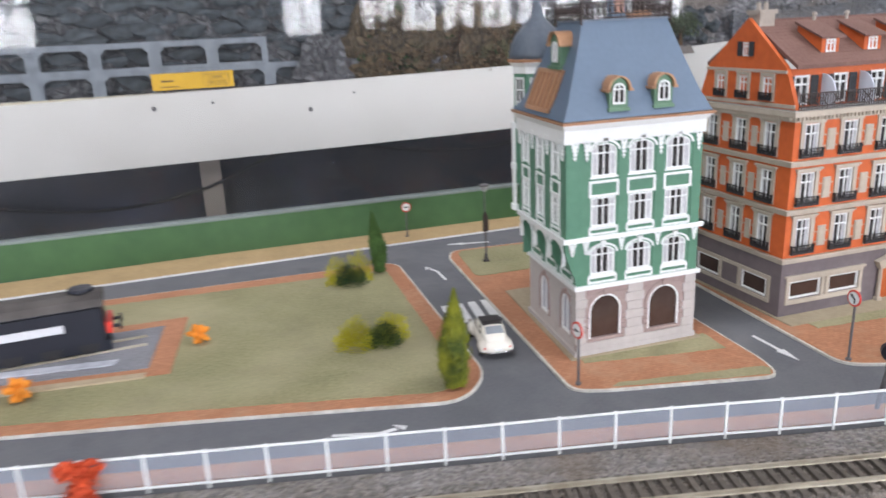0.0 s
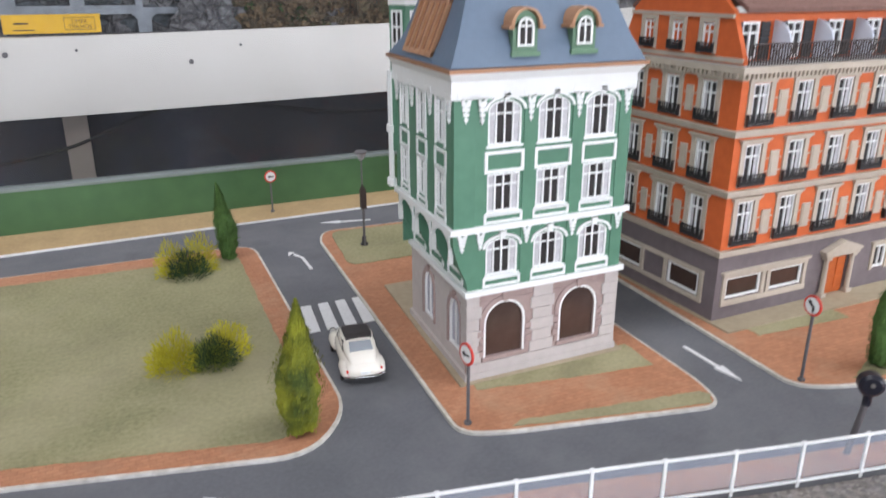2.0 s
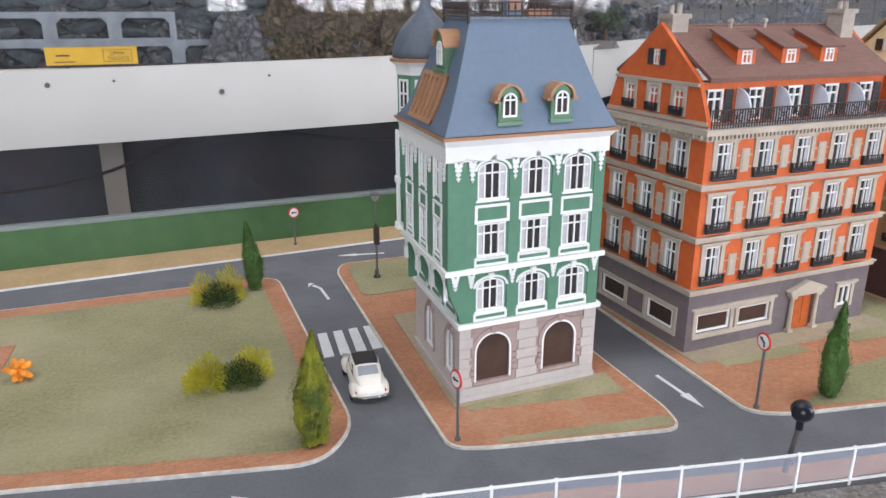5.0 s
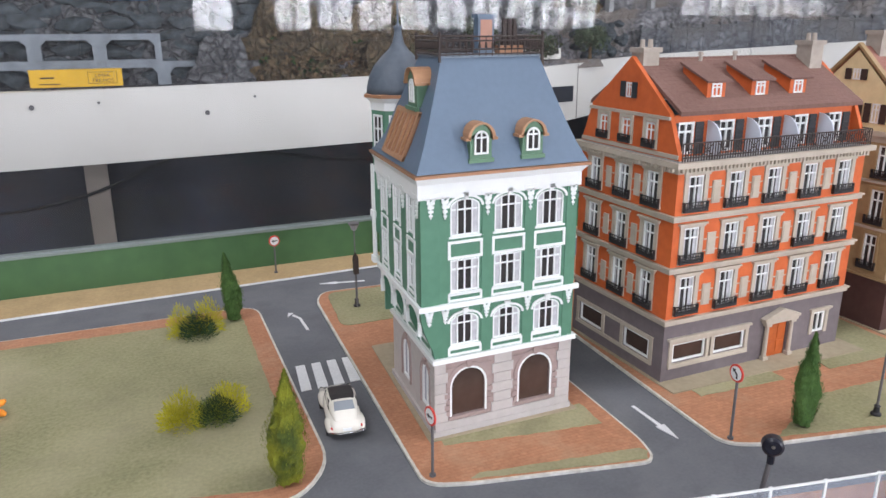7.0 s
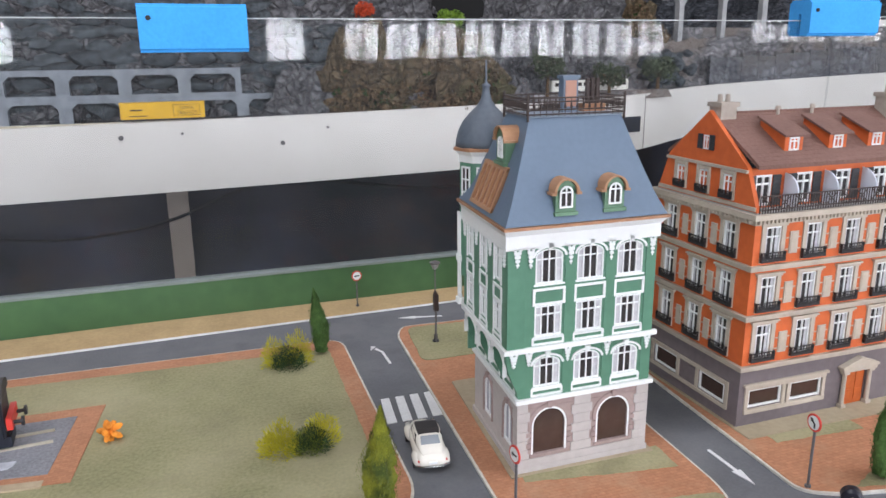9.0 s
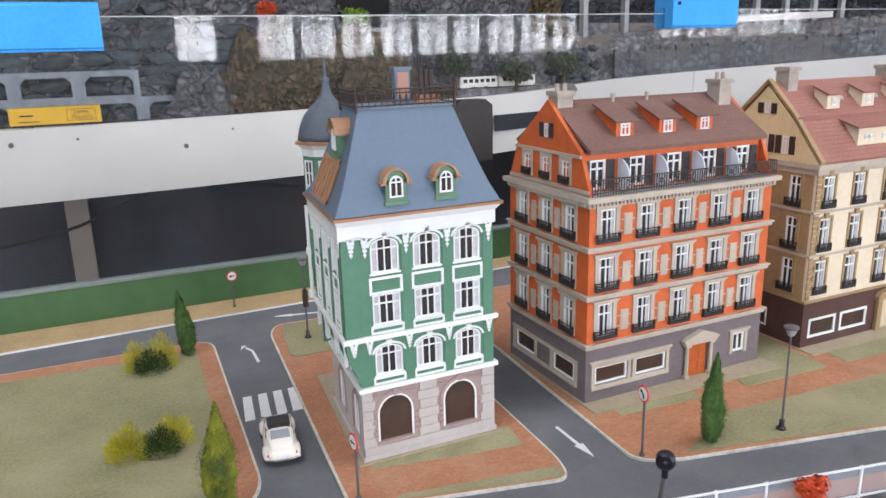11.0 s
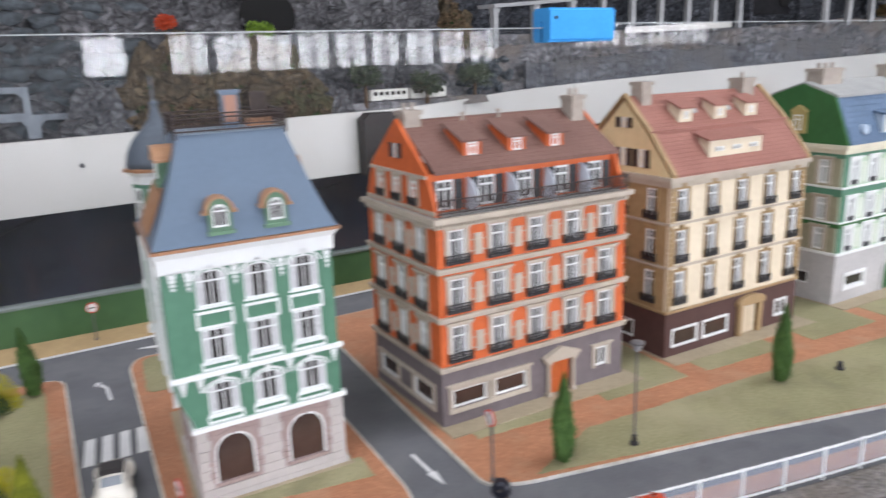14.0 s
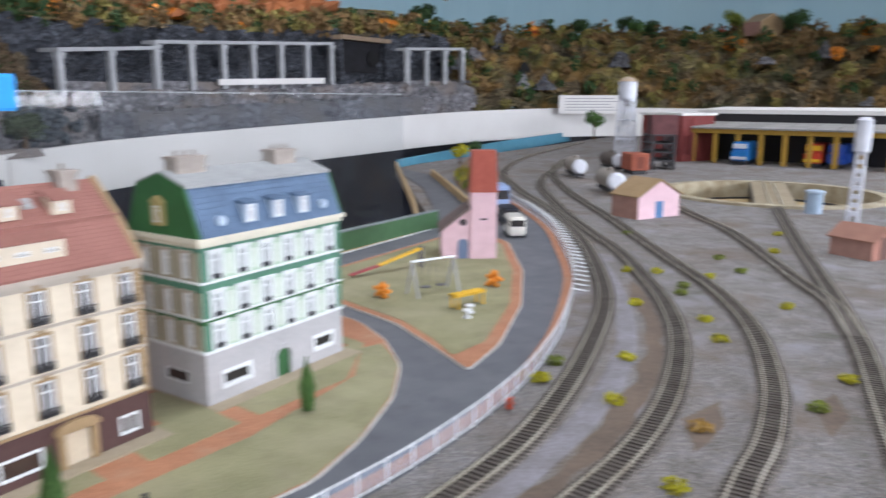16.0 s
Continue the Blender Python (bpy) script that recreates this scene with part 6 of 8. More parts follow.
def cypress(at, height, r, material, label, seed, lean=0.0):
    rng = random.Random(seed)
    t = thing("cypress_tree", label, "model tree", at, group="cypress trees")
    b = fresh()
    cyl(b, (0, 0, -2), (lean * 0.5, 0, height * 0.5), 1.1, 8, 0.5)
    part("trunk", b, BARK, t)
    b = fresh()
    core = []
    n = 30
    for k in range(n + 1):
        f = k / n
        prof = r * (0.62 + 0.9 * f if f < 0.35 else 0.935 * (1 - ((f - 0.35) / 0.65) ** 1.25) + 0.02)
        core.append((max(prof * 0.86, 0.3), 2 + (height - 3) * f))
    lathe(b, core, 30)

    def lobe(a, f):
        """Twisted lobes with clefts between them."""
        n1 = noise.noise(Vector((math.cos(a) * 2.2 + seed, math.sin(a) * 2.2, f * 9)))
        n2 = noise.noise(Vector((math.cos(a) * 5 + seed, math.sin(a) * 5 + 9, f * 20)))
        return 1 + 0.20 * math.sin(3 * a + 8 * f + seed + 2.5 * n1) + 0.26 * n1 + 0.16 * n2

    for v in b.verts:
        f = max(0, (v.co.z - 2) / (height - 3))
        k = lobe(math.atan2(v.co.y, v.co.x), f) * 0.92
        v.co.x, v.co.y = v.co.x * k + lean * f * f, v.co.y * k
    for _ in range(3200):
        f = rng.random() ** 1.2
        prof = r * (0.62 + 0.9 * f if f < 0.35 else 0.935 * (1 - ((f - 0.35) / 0.65) ** 1.25) + 0.03)
        a = rng.uniform(0, 2 * math.pi)
        q = prof * lobe(a, f) * rng.uniform(0.82, 1.0)
        c = Vector((q * math.cos(a) + lean * f * f, q * math.sin(a), 2 + (height - 3) * f))
        s = rng.uniform(0.35, 0.8)
        out, up = Vector((math.cos(a), math.sin(a), 0.2)), Vector((rng.uniform(-0.35, 0.35), rng.uniform(-0.35, 0.35), 1)).normalized()
        side = out.cross(up).normalized()
        vs = [b.verts.new(p) for p in (c - side * s * 0.6, c + side * s * 0.6, c + up * s * 2.2 + out * s * 0.35)]
        b.faces.new(vs)
    leafy("crown", b, material, t)
    return t


def leaf_spray(b, c, r, n, size, rng, squash):
    """A fuzzy tuft: thin needles fanning up and outwards from a root."""
    for _ in range(n):
        a, e = rng.uniform(0, 2 * math.pi), math.asin(rng.uniform(-0.1, 1))
        d = Vector((math.cos(a) * math.cos(e), math.sin(a) * math.cos(e), math.sin(e) * 1.45 * squash))
        k = 1 + 0.3 * noise.noise(d * 2.3 + Vector((r, c[0], c[1])))
        p = Vector(c) + d * r * k * rng.random() ** 0.45
        tip = (d + Vector((rng.uniform(-0.5, 0.5), rng.uniform(-0.5, 0.5), rng.uniform(0, 0.6)))).normalized() * size * rng.uniform(0.5, 1.3)
        w = tip.orthogonal().normalized() * size * rng.uniform(0.07, 0.14)
        b.faces.new([b.verts.new(q) for q in (p - w, p + w, p + tip)])


def bush(at, lobes, label, seed, group="bushes"):
    rng = random.Random(seed)
    t = thing("bush", label, "model bush", at, group=group)
    b = fresh()
    cyl(b, (0, 0, -1.5), (0, 0, 8), 1.0, 7, 0.5)
    part("stem", b, BARK, t)
    for (x, y, z, r, sq, m, name) in lobes:
        b = fresh()
        leaf_spray(b, (x, y, max(z - r * sq * 0.55, 1)), r, 1500, r * 0.24, rng, sq)
        leafy("foliage", b, m, t, name)
    return t


cypress((-85, -6, 2.2), 64, 11.8, mat("lime_foliage", (0.26, 0.27, 0.02), 0.9, (0.05, 0.075, 0.012), 90, scale2=45, vary=0.45), "yellow green cypress tree on the park corner", 3, 1.5)
cypress((-76, 230, 2.2), 58, 9.0, CYPRESS, "slender green cypress tree beside the road", 5, -4)
cypress((202, -74, 2.2), 60, 8.5, CYPRESS, "slim dark green cypress tree on the lawn", 8, 0.5)
cypress((410, -76, 2.2), 62, 9.0, CYPRESS, "slim dark green cypress tree on the lawn", 9, 0.8)
cypress((640, -77, 2.2), 52, 8.0, CYPRESS, "slim dark green cypress tree on the lawn", 12, -0.5)
bush((-106, 212, 2.2), [(0, -4, 8, 13, 0.85, DARK_LEAF, "dark green lower foliage"), (-10, 4, 10, 11, 1.5, YELLOW_LEAF, "yellow foliage"), (9, 6, 10, 12, 1.5, YELLOW_LEAF, "yellow foliage")], "bush of dark green and yellow foliage", 21)
bush((-117, 76, 2.2), [(7, -4, 8, 11, 0.9, DARK_LEAF, "dark green middle foliage"), (-12, 1, 8, 14, 0.95, YELLOW_LEAF, "yellow foliage"), (15, 6, 8, 12, 1.05, YELLOW_LEAF, "yellow foliage"), (4, -2, 6, 11, 0.8, OLIVE_LEAF, "olive green foliage")], "yellow green flocked bush on the lawn", 22)


def star_plant(at, r, seed, rz=0.0):
    """Thick tapered arms splayed from one heart."""
    t = thing("orange_plant", "bright orange star shaped plant on the lawn", "model plant", at, rz, group="orange plants")
    rng = random.Random(seed)
    heart = Vector((0, 0, r * 0.75))
    arms = [(2 * math.pi * k / 6, 5 if k % 2 else 25) for k in range(6)] + [(2.1 * k + 0.5, 66) for k in range(3)] + [(2.1 * k, -35) for k in range(3)]
    for a, e in arms:
        a, e = a + rng.uniform(-0.15, 0.15), radians(e + rng.uniform(-8, 8))
        d = Vector((math.cos(a) * math.cos(e), math.sin(a) * math.cos(e), math.sin(e)))
        L = r * rng.uniform(0.85, 1.12)
        b = fresh()
        cyl(b, heart + d * r * 0.2, heart + d * L * 0.72, r * 0.16, 8, r * 0.26)
        cyl(b, heart + d * L * 0.72, heart + d * L, r * 0.26, 8, r * 0.12)
        part("leaf", b, ORANGE_PLANT, t)
    b = fresh()
    lathe(b, [(r * 0.2, -0.5), (r * 0.3, r * 0.4), (r * 0.4, r * 0.75), (r * 0.3, r * 1.0), (0.2, r * 1.1)], 10)
    part("heart", b, ORANGE_PLANT, t)


star_plant((-233, 131, 2.4), 8.6, 1)
star_plant((-340, 82, 2.4), 9.6, 2)


# ---------------------------------------------------------------- street furniture
def road_sign(at, height, facing, label, glyph):
    t = thing("road_sign", label, "road sign", at, facing, group="road signs")
    b = fresh()
    cyl(b, (0, 0, -1), (0, 0, height), 0.8, 10)
    cyl(b, (0, 0, 0), (0, 0, 1.2), 1.8, 10)
    part("pole", b, POLE, t)
    b = fresh()
    cyl(b, (0, -1.4, height), (0, -0.6, height), 5.2, 24)
    d = part("disc", b, RED, t, "red rimmed disc")
    b = fresh()
    cyl(b, (0, -1.6, height), (0, -1.3, height), 4.1, 24)
    part("face", b, WHITE_TRIM, d, "white sign face")
    b = fresh()
    if glyph == "bar":
        prism(b, [(-2.8, height), (-0.8, height + 1.4), (-0.8, height + 0.5), (2.8, height + 0.5), (2.8, height - 0.5), (-0.8, height - 0.5), (-0.8, height - 1.4)], -1.8, -1.55, "y")
    else:
        prism(b, [(0.4, height - 3), (1.5, height - 3), (1.5, height - 0.2), (-0.6, height + 1.5), (-1.4, height + 0.7), (0.4, height - 0.8)], -1.8, -1.55, "y")
        prism(b, [(-2.6, height + 2.4), (-0.2, height + 2.2), (-1.8, height + 0.2)], -1.82, -1.56, "y")
    part("arrow_mark", b, IRON, d, "black arrow")


road_sign((-15, -31, 1.9), 35.5, -83, "white round road sign with red rim on the corner pavement", "bar")
road_sign((154, -67, 2.0), 41, -94, "white round no turn sign with red rim on the terrace corner", "turn")
road_sign((-20, 340, 1.2), 32, 4, "white round road sign with red rim on the sandy verge", "bar")


def street_lamp(at, height, label):
    t = thing("street_lamp", label, "street lamp", at, group="street lamps")
    b = fresh()
    lathe(b, [(3, 0), (3, 1.2), (1.8, 2), (1.5, 5.5), (2, 6), (0.75, 7)], 12)
    part("base", b, IRON, t, "black iron base")
    b = fresh()
    cyl(b, (0, 0, 6), (0, 0, height - 6), 0.8, 8, 0.6)
    part("pole", b, POLE, t)
    b = fresh()
    lathe(b, [(0.8, height - 6.4), (2.0, height - 5.6), (3.9, height - 1.2)], 12)
    part("lamp_glass", b, mat("grey_lamp_glass", (0.33, 0.33, 0.34), 0.3) if "grey_lamp_glass" not in bpy.data.materials else bpy.data.materials["grey_lamp_glass"], t, "grey conical lamp glass")
    b = fresh()
    lathe(b, [(4.4, height - 1.2), (4.6, height), (2.6, height + 0.8), (0.6, height + 1.2)], 14)
    part("lamp_cap", b, POLE, t)


street_lamp((23, 220, 2.5), 72, "grey street lamp with black base on the grass corner")
street_lamp((253, -83, 2.4), 70, "grey street lamp with black base on the terrace lawn")


def bare_base(at):
    b = fresh()
    lathe(b, [(3.4, 0), (3.4, 1.2), (2.2, 2), (1.9, 5), (2.4, 5.6), (1.0, 6.6)], 12)
    solid("lamp_base", b, IRON, "black iron lamp base with no pole on it", "lamp base", at, group="lamp bases")


bare_base((466, -88, 2.4))


# dark traffic light by the grass corner
t = thing("traffic_light", "dark traffic light on a thin pole", "traffic light", (22.6, 217.6, 1.9))
b = fresh()
cyl(b, (0, 0, -1), (0, 0, 34), 0.8, 8)
part("pole", b, POLE, t)
b = fresh()
box(b, -2, -2, 30, 2, 2, 44)
prism(b, [(-2, 44), (2, 44), (0, 48)], -2, 2, "y")
part("housing", b, BRONZE, t)

# black round signal beside the railing
t = thing("round_signal", "black round signal head on a grey pole by the railing", "signal", (121, -118, 0))
b = fresh()
cyl(b, (0, 0, -3), (2, -3, 28), 1.3, 10)
part("pole", b, POLE, t)
b = fresh()
cyl(b, (0.4, -4.8, 36), (3.2, -1.6, 36), 5.0, 24)
cyl(b, (-0.4, -5.7, 36), (0.4, -4.8, 36), 3.6, 24, 5.0)
cyl(b, (2, -3, 26), (2, -3, 31), 1.8, 10)
hd = part("signal_head", b, mat("blue_black_plastic", (0.012, 0.013, 0.022), 0.3), t)
b = fresh()
cyl(b, (-1.0, -6.2, 37), (-0.4, -5.6, 37), 1.0, 12)
part("lens", b, CHROME, hd)


# ---------------------------------------------------------------- car parked at the crossing
def loft(b, sections, n=20, power=2.6):
    """A rounded hull: sections of (y, half width, low, high)."""
    rings = []
    for y, w, lo, hi in sections:
        m, q = (lo + hi) / 2, (hi - lo) / 2
        ring = []
        for i in range(n):
            a = 2 * math.pi * i / n
            c, e = math.cos(a), math.sin(a)
            ring.append(b.verts.new((w * math.copysign(abs(c) ** (2 / power), c), y, m + q * math.copysign(abs(e) ** (2 / power), e))))
        rings.append(ring)
    for p, q in zip(rings, rings[1:]):
        for i in range(n):
            b.faces.new((p[i], p[(i + 1) % n], q[(i + 1) % n], q[i]))
    b.faces.new(rings[0][::-1])
    b.faces.new(rings[-1])


def car(at, rz, paint, roof, label):
    """Small rounded rear-engined car of the fifties; its nose points along +y."""
    t = thing("car", label, "model car", at, rz, group="cars")
    b = fresh()
    loft(b, [(-23.4, 4, 5, 7.5), (-22.8, 7, 3.8, 9), (-20, 8.6, 3, 11), (-15, 9.2, 2.6, 12.6), (-8, 9.4, 2.4, 13.0), (2, 9.2, 2.4, 12.6), (10, 8.6, 2.6, 12.2), (17, 7.4, 3.0, 11.4), (21.5, 5.6, 3.8, 9.8), (23.2, 3.4, 5.2, 8)])
    body = smoothed(part("body", b, paint, t))
    b = fresh()
    loft(b, [(-20.5, 5.6, 8, 11.4), (-17, 6.8, 9, 13.6), (-13, 7.5, 9, 16.2), (-9, 7.9, 9, 18.0), (-4, 8.1, 9, 18.8), (2, 8.0, 9, 18.6), (6, 7.6, 9, 17.0), (10.5, 7.0, 9, 12.6)], 20, 3.2)
    smoothed(part("cabin", b, paint, t))
    for y in (-14.6, 14.4):
        for e in (-1, 1):
            b = fresh()
            loft(b, [(y - 7.4, 1.0, 4.0, 6), (y - 6, 2.2, 3.2, 8.2), (y - 2.5, 2.9, 2.6, 10.2), (y + 2, 2.9, 2.6, 10.0), (y + 5.6, 2.2, 3.0, 7.6), (y + 7.4, 1.0, 3.4, 5.2)], 14, 2.2)
            b.transform(Matrix.Translation((e * 7.7, 0, 0)))
            smoothed(part("wing", b, paint, t))
            b = fresh()
            cyl(b, (e * 7.0, y, 3.8), (e * 10.1, y, 3.8), 3.8, 16)
            ty = part("wheel", b, RUBBER, t)
            b = fresh()
            cyl(b, (e * 10.0, y, 3.8), (e * 10.5, y, 3.8), 2.0, 14)
            part("hub_cap", b, CHROME, ty)
    b = fresh()
    for e in (0,):
        loft(b, [(-9.6, 6.0, 16.6, 18.2), (-7, 6.5, 17.6, 19.2), (1.5, 6.5, 17.6, 19.2), (5.2, 6.0, 16.2, 17.8)], 16, 5)
    part("folding_roof", b, roof, t, "dark folding roof")
    b = fresh()
    hexa(b, [(-5.4, -16.2, 14.6), (5.4, -16.2, 14.6), (5.4, -15.2, 13.6), (-5.4, -15.2, 13.6), (-5.0, -11.6, 17.4), (5.0, -11.6, 17.4), (5.0, -10.6, 16.4), (-5.0, -10.6, 16.4)])
    part("rear_window", b, mat("pale_rear_glass", (0.30, 0.33, 0.36), 0.15, None, 60), t, "small pale rear window")
    b = fresh()
    hexa(b, [(-5.6, 9.2, 13.3), (5.6, 9.2, 13.3), (5.6, 8.0, 12.6), (-5.6, 8.0, 12.6), (-5.4, 5.7, 17.1), (5.4, 5.7, 17.1), (5.4, 4.6, 16.4), (-5.4, 4.6, 16.4)])
    part("windscreen", b, PANE, t)
    for e in (-1, 1):
        for y0, y1, f0, f1 in ((-11.5, -4.6, -9, -4.6), (-3.6, 6.0, -3.6, 3.4)):
            b = fresh()
            hexa(b, [(e * 7.1, y0, 13), (e * 8.0, y0, 13), (e * 8.0, y1, 13), (e * 7.1, y1, 13), (e * 6.4, f0, 16.8), (e * 7.45, f0, 16.8), (e * 7.45, f1, 16.8), (e * 6.4, f1, 16.8)])
            part("side_window", b, PANE, t)
        b = fresh()
        cyl(b, (e * 7.8, -21.2, 7.6), (e * 7.8, -22.3, 7.2), 0.5, 10)
        part("tail_light", b, RED, t)
        b = fresh()
        cyl(b, (e * 7.6, 20.4, 8.0), (e * 7.6, 21.8, 7.8), 1.6, 12)
        part("headlight", b, CHROME, t)
    for y, k in ((-24.0, -1), (23.8, 1)):
        b = fresh()
        for x0, x1, o0, o1 in ((-9.6, -5, -2.2, 0), (-5, 5, 0, 0), (5, 9.6, 0, -2.2)):
            cyl(b, (x0, y + k * o0, 4.8), (x1, y + k * o1, 4.8), 0.6, 8)
        part("bumper", b, CHROME, t, "chrome bumper")
    b = fresh()
    box(b, -2.2, -24.0, 6.2, 2.2, -23.2, 7.6)
    part("number_plate", b, WHITE_TRIM, t)
    b = fresh()
    for x in (-1.6, 1.6):
        box(b, x - 0.9, -19.6, 11.0, x + 0.9, -18.8, 11.6)
    part("engine_vent", b, IRON, t)
    t.scale = (1.1, 1.12, 1.08)
    return t


car((-41, 49.5, 0), -8, mat("white_car_paint", (0.80, 0.775, 0.69), 0.22, None, 50, spec=0.6), CAR_BLACK, "white rounded vintage car with dark folding roof on the road")


# ---------------------------------------------------------------- locomotive monument on the park bed
t = thing("steam_locomotive", "black model locomotive on a gravel bed in the park", "locomotive", (-294, 147, 3.8), 4)
b = fresh()
box(b, -150, -14, 9, 0, 14, 36)
bmesh.ops.bevel(b, geom=b.edges[:], offset=1.5, segments=2, affect="EDGES")
part("body", b, LOCO_BLACK, t, "black body side")
b = fresh()
prism(b, [(-15, 36), (15, 36), (13, 41), (6, 44), (-6, 44), (-13, 41)], -150, 1, "x")
part("roof", b, LOCO_GREY, t, "weathered grey roof")
b = fresh()
lathe(b, [(7, 40), (7, 44), (8.5, 45), (8, 47), (3, 48)], 14, (-12, 0, 0))
part("funnel", b, LOCO_BLACK, t)
b = fresh()
box(b, -152, -10, 2, 2, 10, 9)
part("frame", b, LOCO_BLACK, t)
b = fresh()
box(b, 1, -13, 15, 4.5, 13, 23)
bb = part("buffer_beam", b, RED, t, "red buffer beam")
for s in (-8, 8):
    b = fresh()
    cyl(b, (4.5, s, 18), (9, s, 18), 1.3, 10)
    cyl(b, (9, s, 18), (10.5, s, 18), 3.2, 14)
    part("buffer", b, IRON, bb)
b = fresh()
box(b, -110, -15, 21, -25, -14.2, 26.5)
part("name_band", b, mat("pale_band", (0.62, 0.64, 0.68), 0.5), t, "pale lettering band")
for k in range(6):
    b = fresh()
    x = -12 - k * 24
    cyl(b, (x, -10.5, 6.5), (x, -8, 6.5), 6.5, 18)
    cyl(b, (x, 8, 6.5), (x, 10.5, 6.5), 6.5, 18)
    part("wheelset", b, IRON, t)
b = fresh()
box(b, -160, -9.3, 0, 30, -7.3, 1.6)
box(b, -160, 7.3, 0, 30, 9.3, 1.6)
solid("monument_track", b, RAIL, "short pair of rails under the locomotive", "rails", (-299, 145, 3.6), 4)


# ---------------------------------------------------------------- red flowering shrubs at the railing
def red_shrub(at, seed, size=1.0):
    rng = random.Random(seed)
    t = thing("red_shrub", "bright red flocked shrub beside the white railing", "model bush", at, group="red shrubs")
    t.scale = (size, size, size)
    b = fresh()
    cyl(b, (0, 0, -4), (0, 0, 8), 1.1, 7, 0.7)
    part("stem", b, BARK, t)
    b = fresh()
    for c, r in (((-4, 0, 22), 5), ((1, 1, 20), 5), ((7, 0, 21), 5), ((3, -1, 13), 6), ((-2, 0, 8), 6), ((2, 0, 4), 6)):
        leaf_clump(b, c, r, 170, 1.3, rng)
    leafy("foliage", b, mat("red_orange_foliage", (0.66, 0.10, 0.03), 0.85, (0.42, 0.05, 0.02), 200, vary=0.3) if "red_orange_foliage" not in bpy.data.materials else bpy.data.materials["red_orange_foliage"], t)


red_shrub((-289, -47, -2), 41)
red_shrub((191, -154, -2), 42)
# a small shrub stands in here for a flat red disc on the railing
red_shrub((750, -221, -2), 43, 0.45)


# ---------------------------------------------------------------- playground island
t = thing("chapel", "pale pink model chapel with tall red roofed tower", "model chapel", (1271, 133, 2.5), -54)
b = fresh()
box(b, 0, 0, 0, 45, 42, 116)
tw = part("tower", b, PINK, t, "pale pink square tower")
b = fresh()
hexa(b, [(-1.5, -1.5, 116), (46.5, -1.5, 116), (46.5, 43.5, 116), (-1.5, 43.5, 116), (1.5, 1.5, 187), (43.5, 1.5, 187), (43.5, 40.5, 187), (1.5, 40.5, 187)])
part("tower_roof", b, BRICK_RED, tw, "tall brick red roof")
b = fresh()
box(b, 17, -0.8, 68, 28, 0.5, 71)
part("tower_slit", b, IRON, tw)
b = fresh()
prism(b, [(-50, 0), (0, 0), (0, 84), (-3, 86), (-50, 50)], 3, 82, "y")
part("nave", b, PINK, t, "pale pink nave")
b = fresh()
prism(b, [(-54, 46), (-1, 87), (-1, 91), (-55, 49)], 0, 86, "y")
part("nave_roof", b, mat("dull_brown_roof", (0.17, 0.125, 0.11), 0.8, (0.12, 0.085, 0.075), 200, 0.4), t, "dull brown nave roof")
b = fresh()
n = 10
prism(b, [(-22, 0), (-4, 0), (-4, 26)] + [(-13 + 9 * math.cos(math.pi * i / n), 26 + 9 * math.sin(math.pi * i / n)) for i in range(1, n)] + [(-22, 26)], 2, 3.2, "y")
part("chapel_door", b, mat("blue_grey_door", (0.16, 0.21, 0.32), 0.6), t, "blue grey arched door")
b = fresh()
cyl(b, (-13, 2, 64), (-13, 3.4, 64), 6, 14)
part("round_window", b, IRON, t)


def vehicle_box(at, rz, L, W, H, paint, label, cab=None):
    t = thing("van", label, "model van", at, rz, group="vans")
    b = fresh()
    box(b, -L / 2, -W / 2, 5, L / 2, W / 2, H)
    bmesh.ops.bevel(b, geom=b.edges[:], offset=3, segments=2, affect="EDGES")
    part("body", b, paint, t)
    b = fresh()
    box(b, -L / 2 - 0.3, -W / 2 + 3, H * 0.55, -L / 2 + 1, W / 2 - 3, H * 0.85)
    part("windscreen", b, PANE, t)
    for s in (-1, 1):
        b = fresh()
        box(b, -L * 0.35, s * (W / 2 + 0.2) - 0.4, H * 0.55, L * 0.38, s * (W / 2 + 0.2) + 0.4, H * 0.82)
        part("side_window", b, PANE, t)
    for x in (-L * 0.3, L * 0.3):
        for s in (-1, 1):
            b = fresh()
            cyl(b, (x, s * (W / 2 - 3), 5), (x, s * (W / 2 + 0.4), 5), 5, 14)
            part("wheel", b, RUBBER, t)


vehicle_box((1525, 180, 0), 38, 66, 35, 43, bpy.data.materials["white_car_paint"], "white model van on the curved road")
vehicle_box((1650, 262, 0), 40, 74, 38, 40, LOCO_BLACK, "dark model van on the curved road")
vehicle_box((1770, 352, 0), 42, 80, 38, 72, mat("blue_truck_paint", (0.30, 0.40, 0.62), 0.4), "blue and white model truck on the curved road")

# slide, swing and climbing bars
t = thing("playground_slide", "yellow and red playground slide", "slide", (1150, 176, 2.5), -22)
b = fresh()
hexa(b, [(-60, -5, 12), (-60, 5, 12), (20, 5, 30), (20, -5, 30), (-60, -5, 14), (-60, 5, 14), (20, 5, 33), (20, -5, 33)])
part("chute", b, WAGON_YELLOW, t, "yellow chute")
b = fresh()
hexa(b, [(-110, -5, 3), (-110, 5, 3), (-60, 5, 12), (-60, -5, 12), (-110, -5, 5), (-110, 5, 5), (-60, 5, 14), (-60, -5, 14)])
part("chute_end", b, mat("dark_red_plastic", (0.32, 0.05, 0.05), 0.5), t, "dark red chute end")
for e in (-5, 5):
    b = fresh()
    cyl(b, (22, e, 0), (22, e, 36), 1.6, 8)
    part("ladder_post", b, POLE, t)
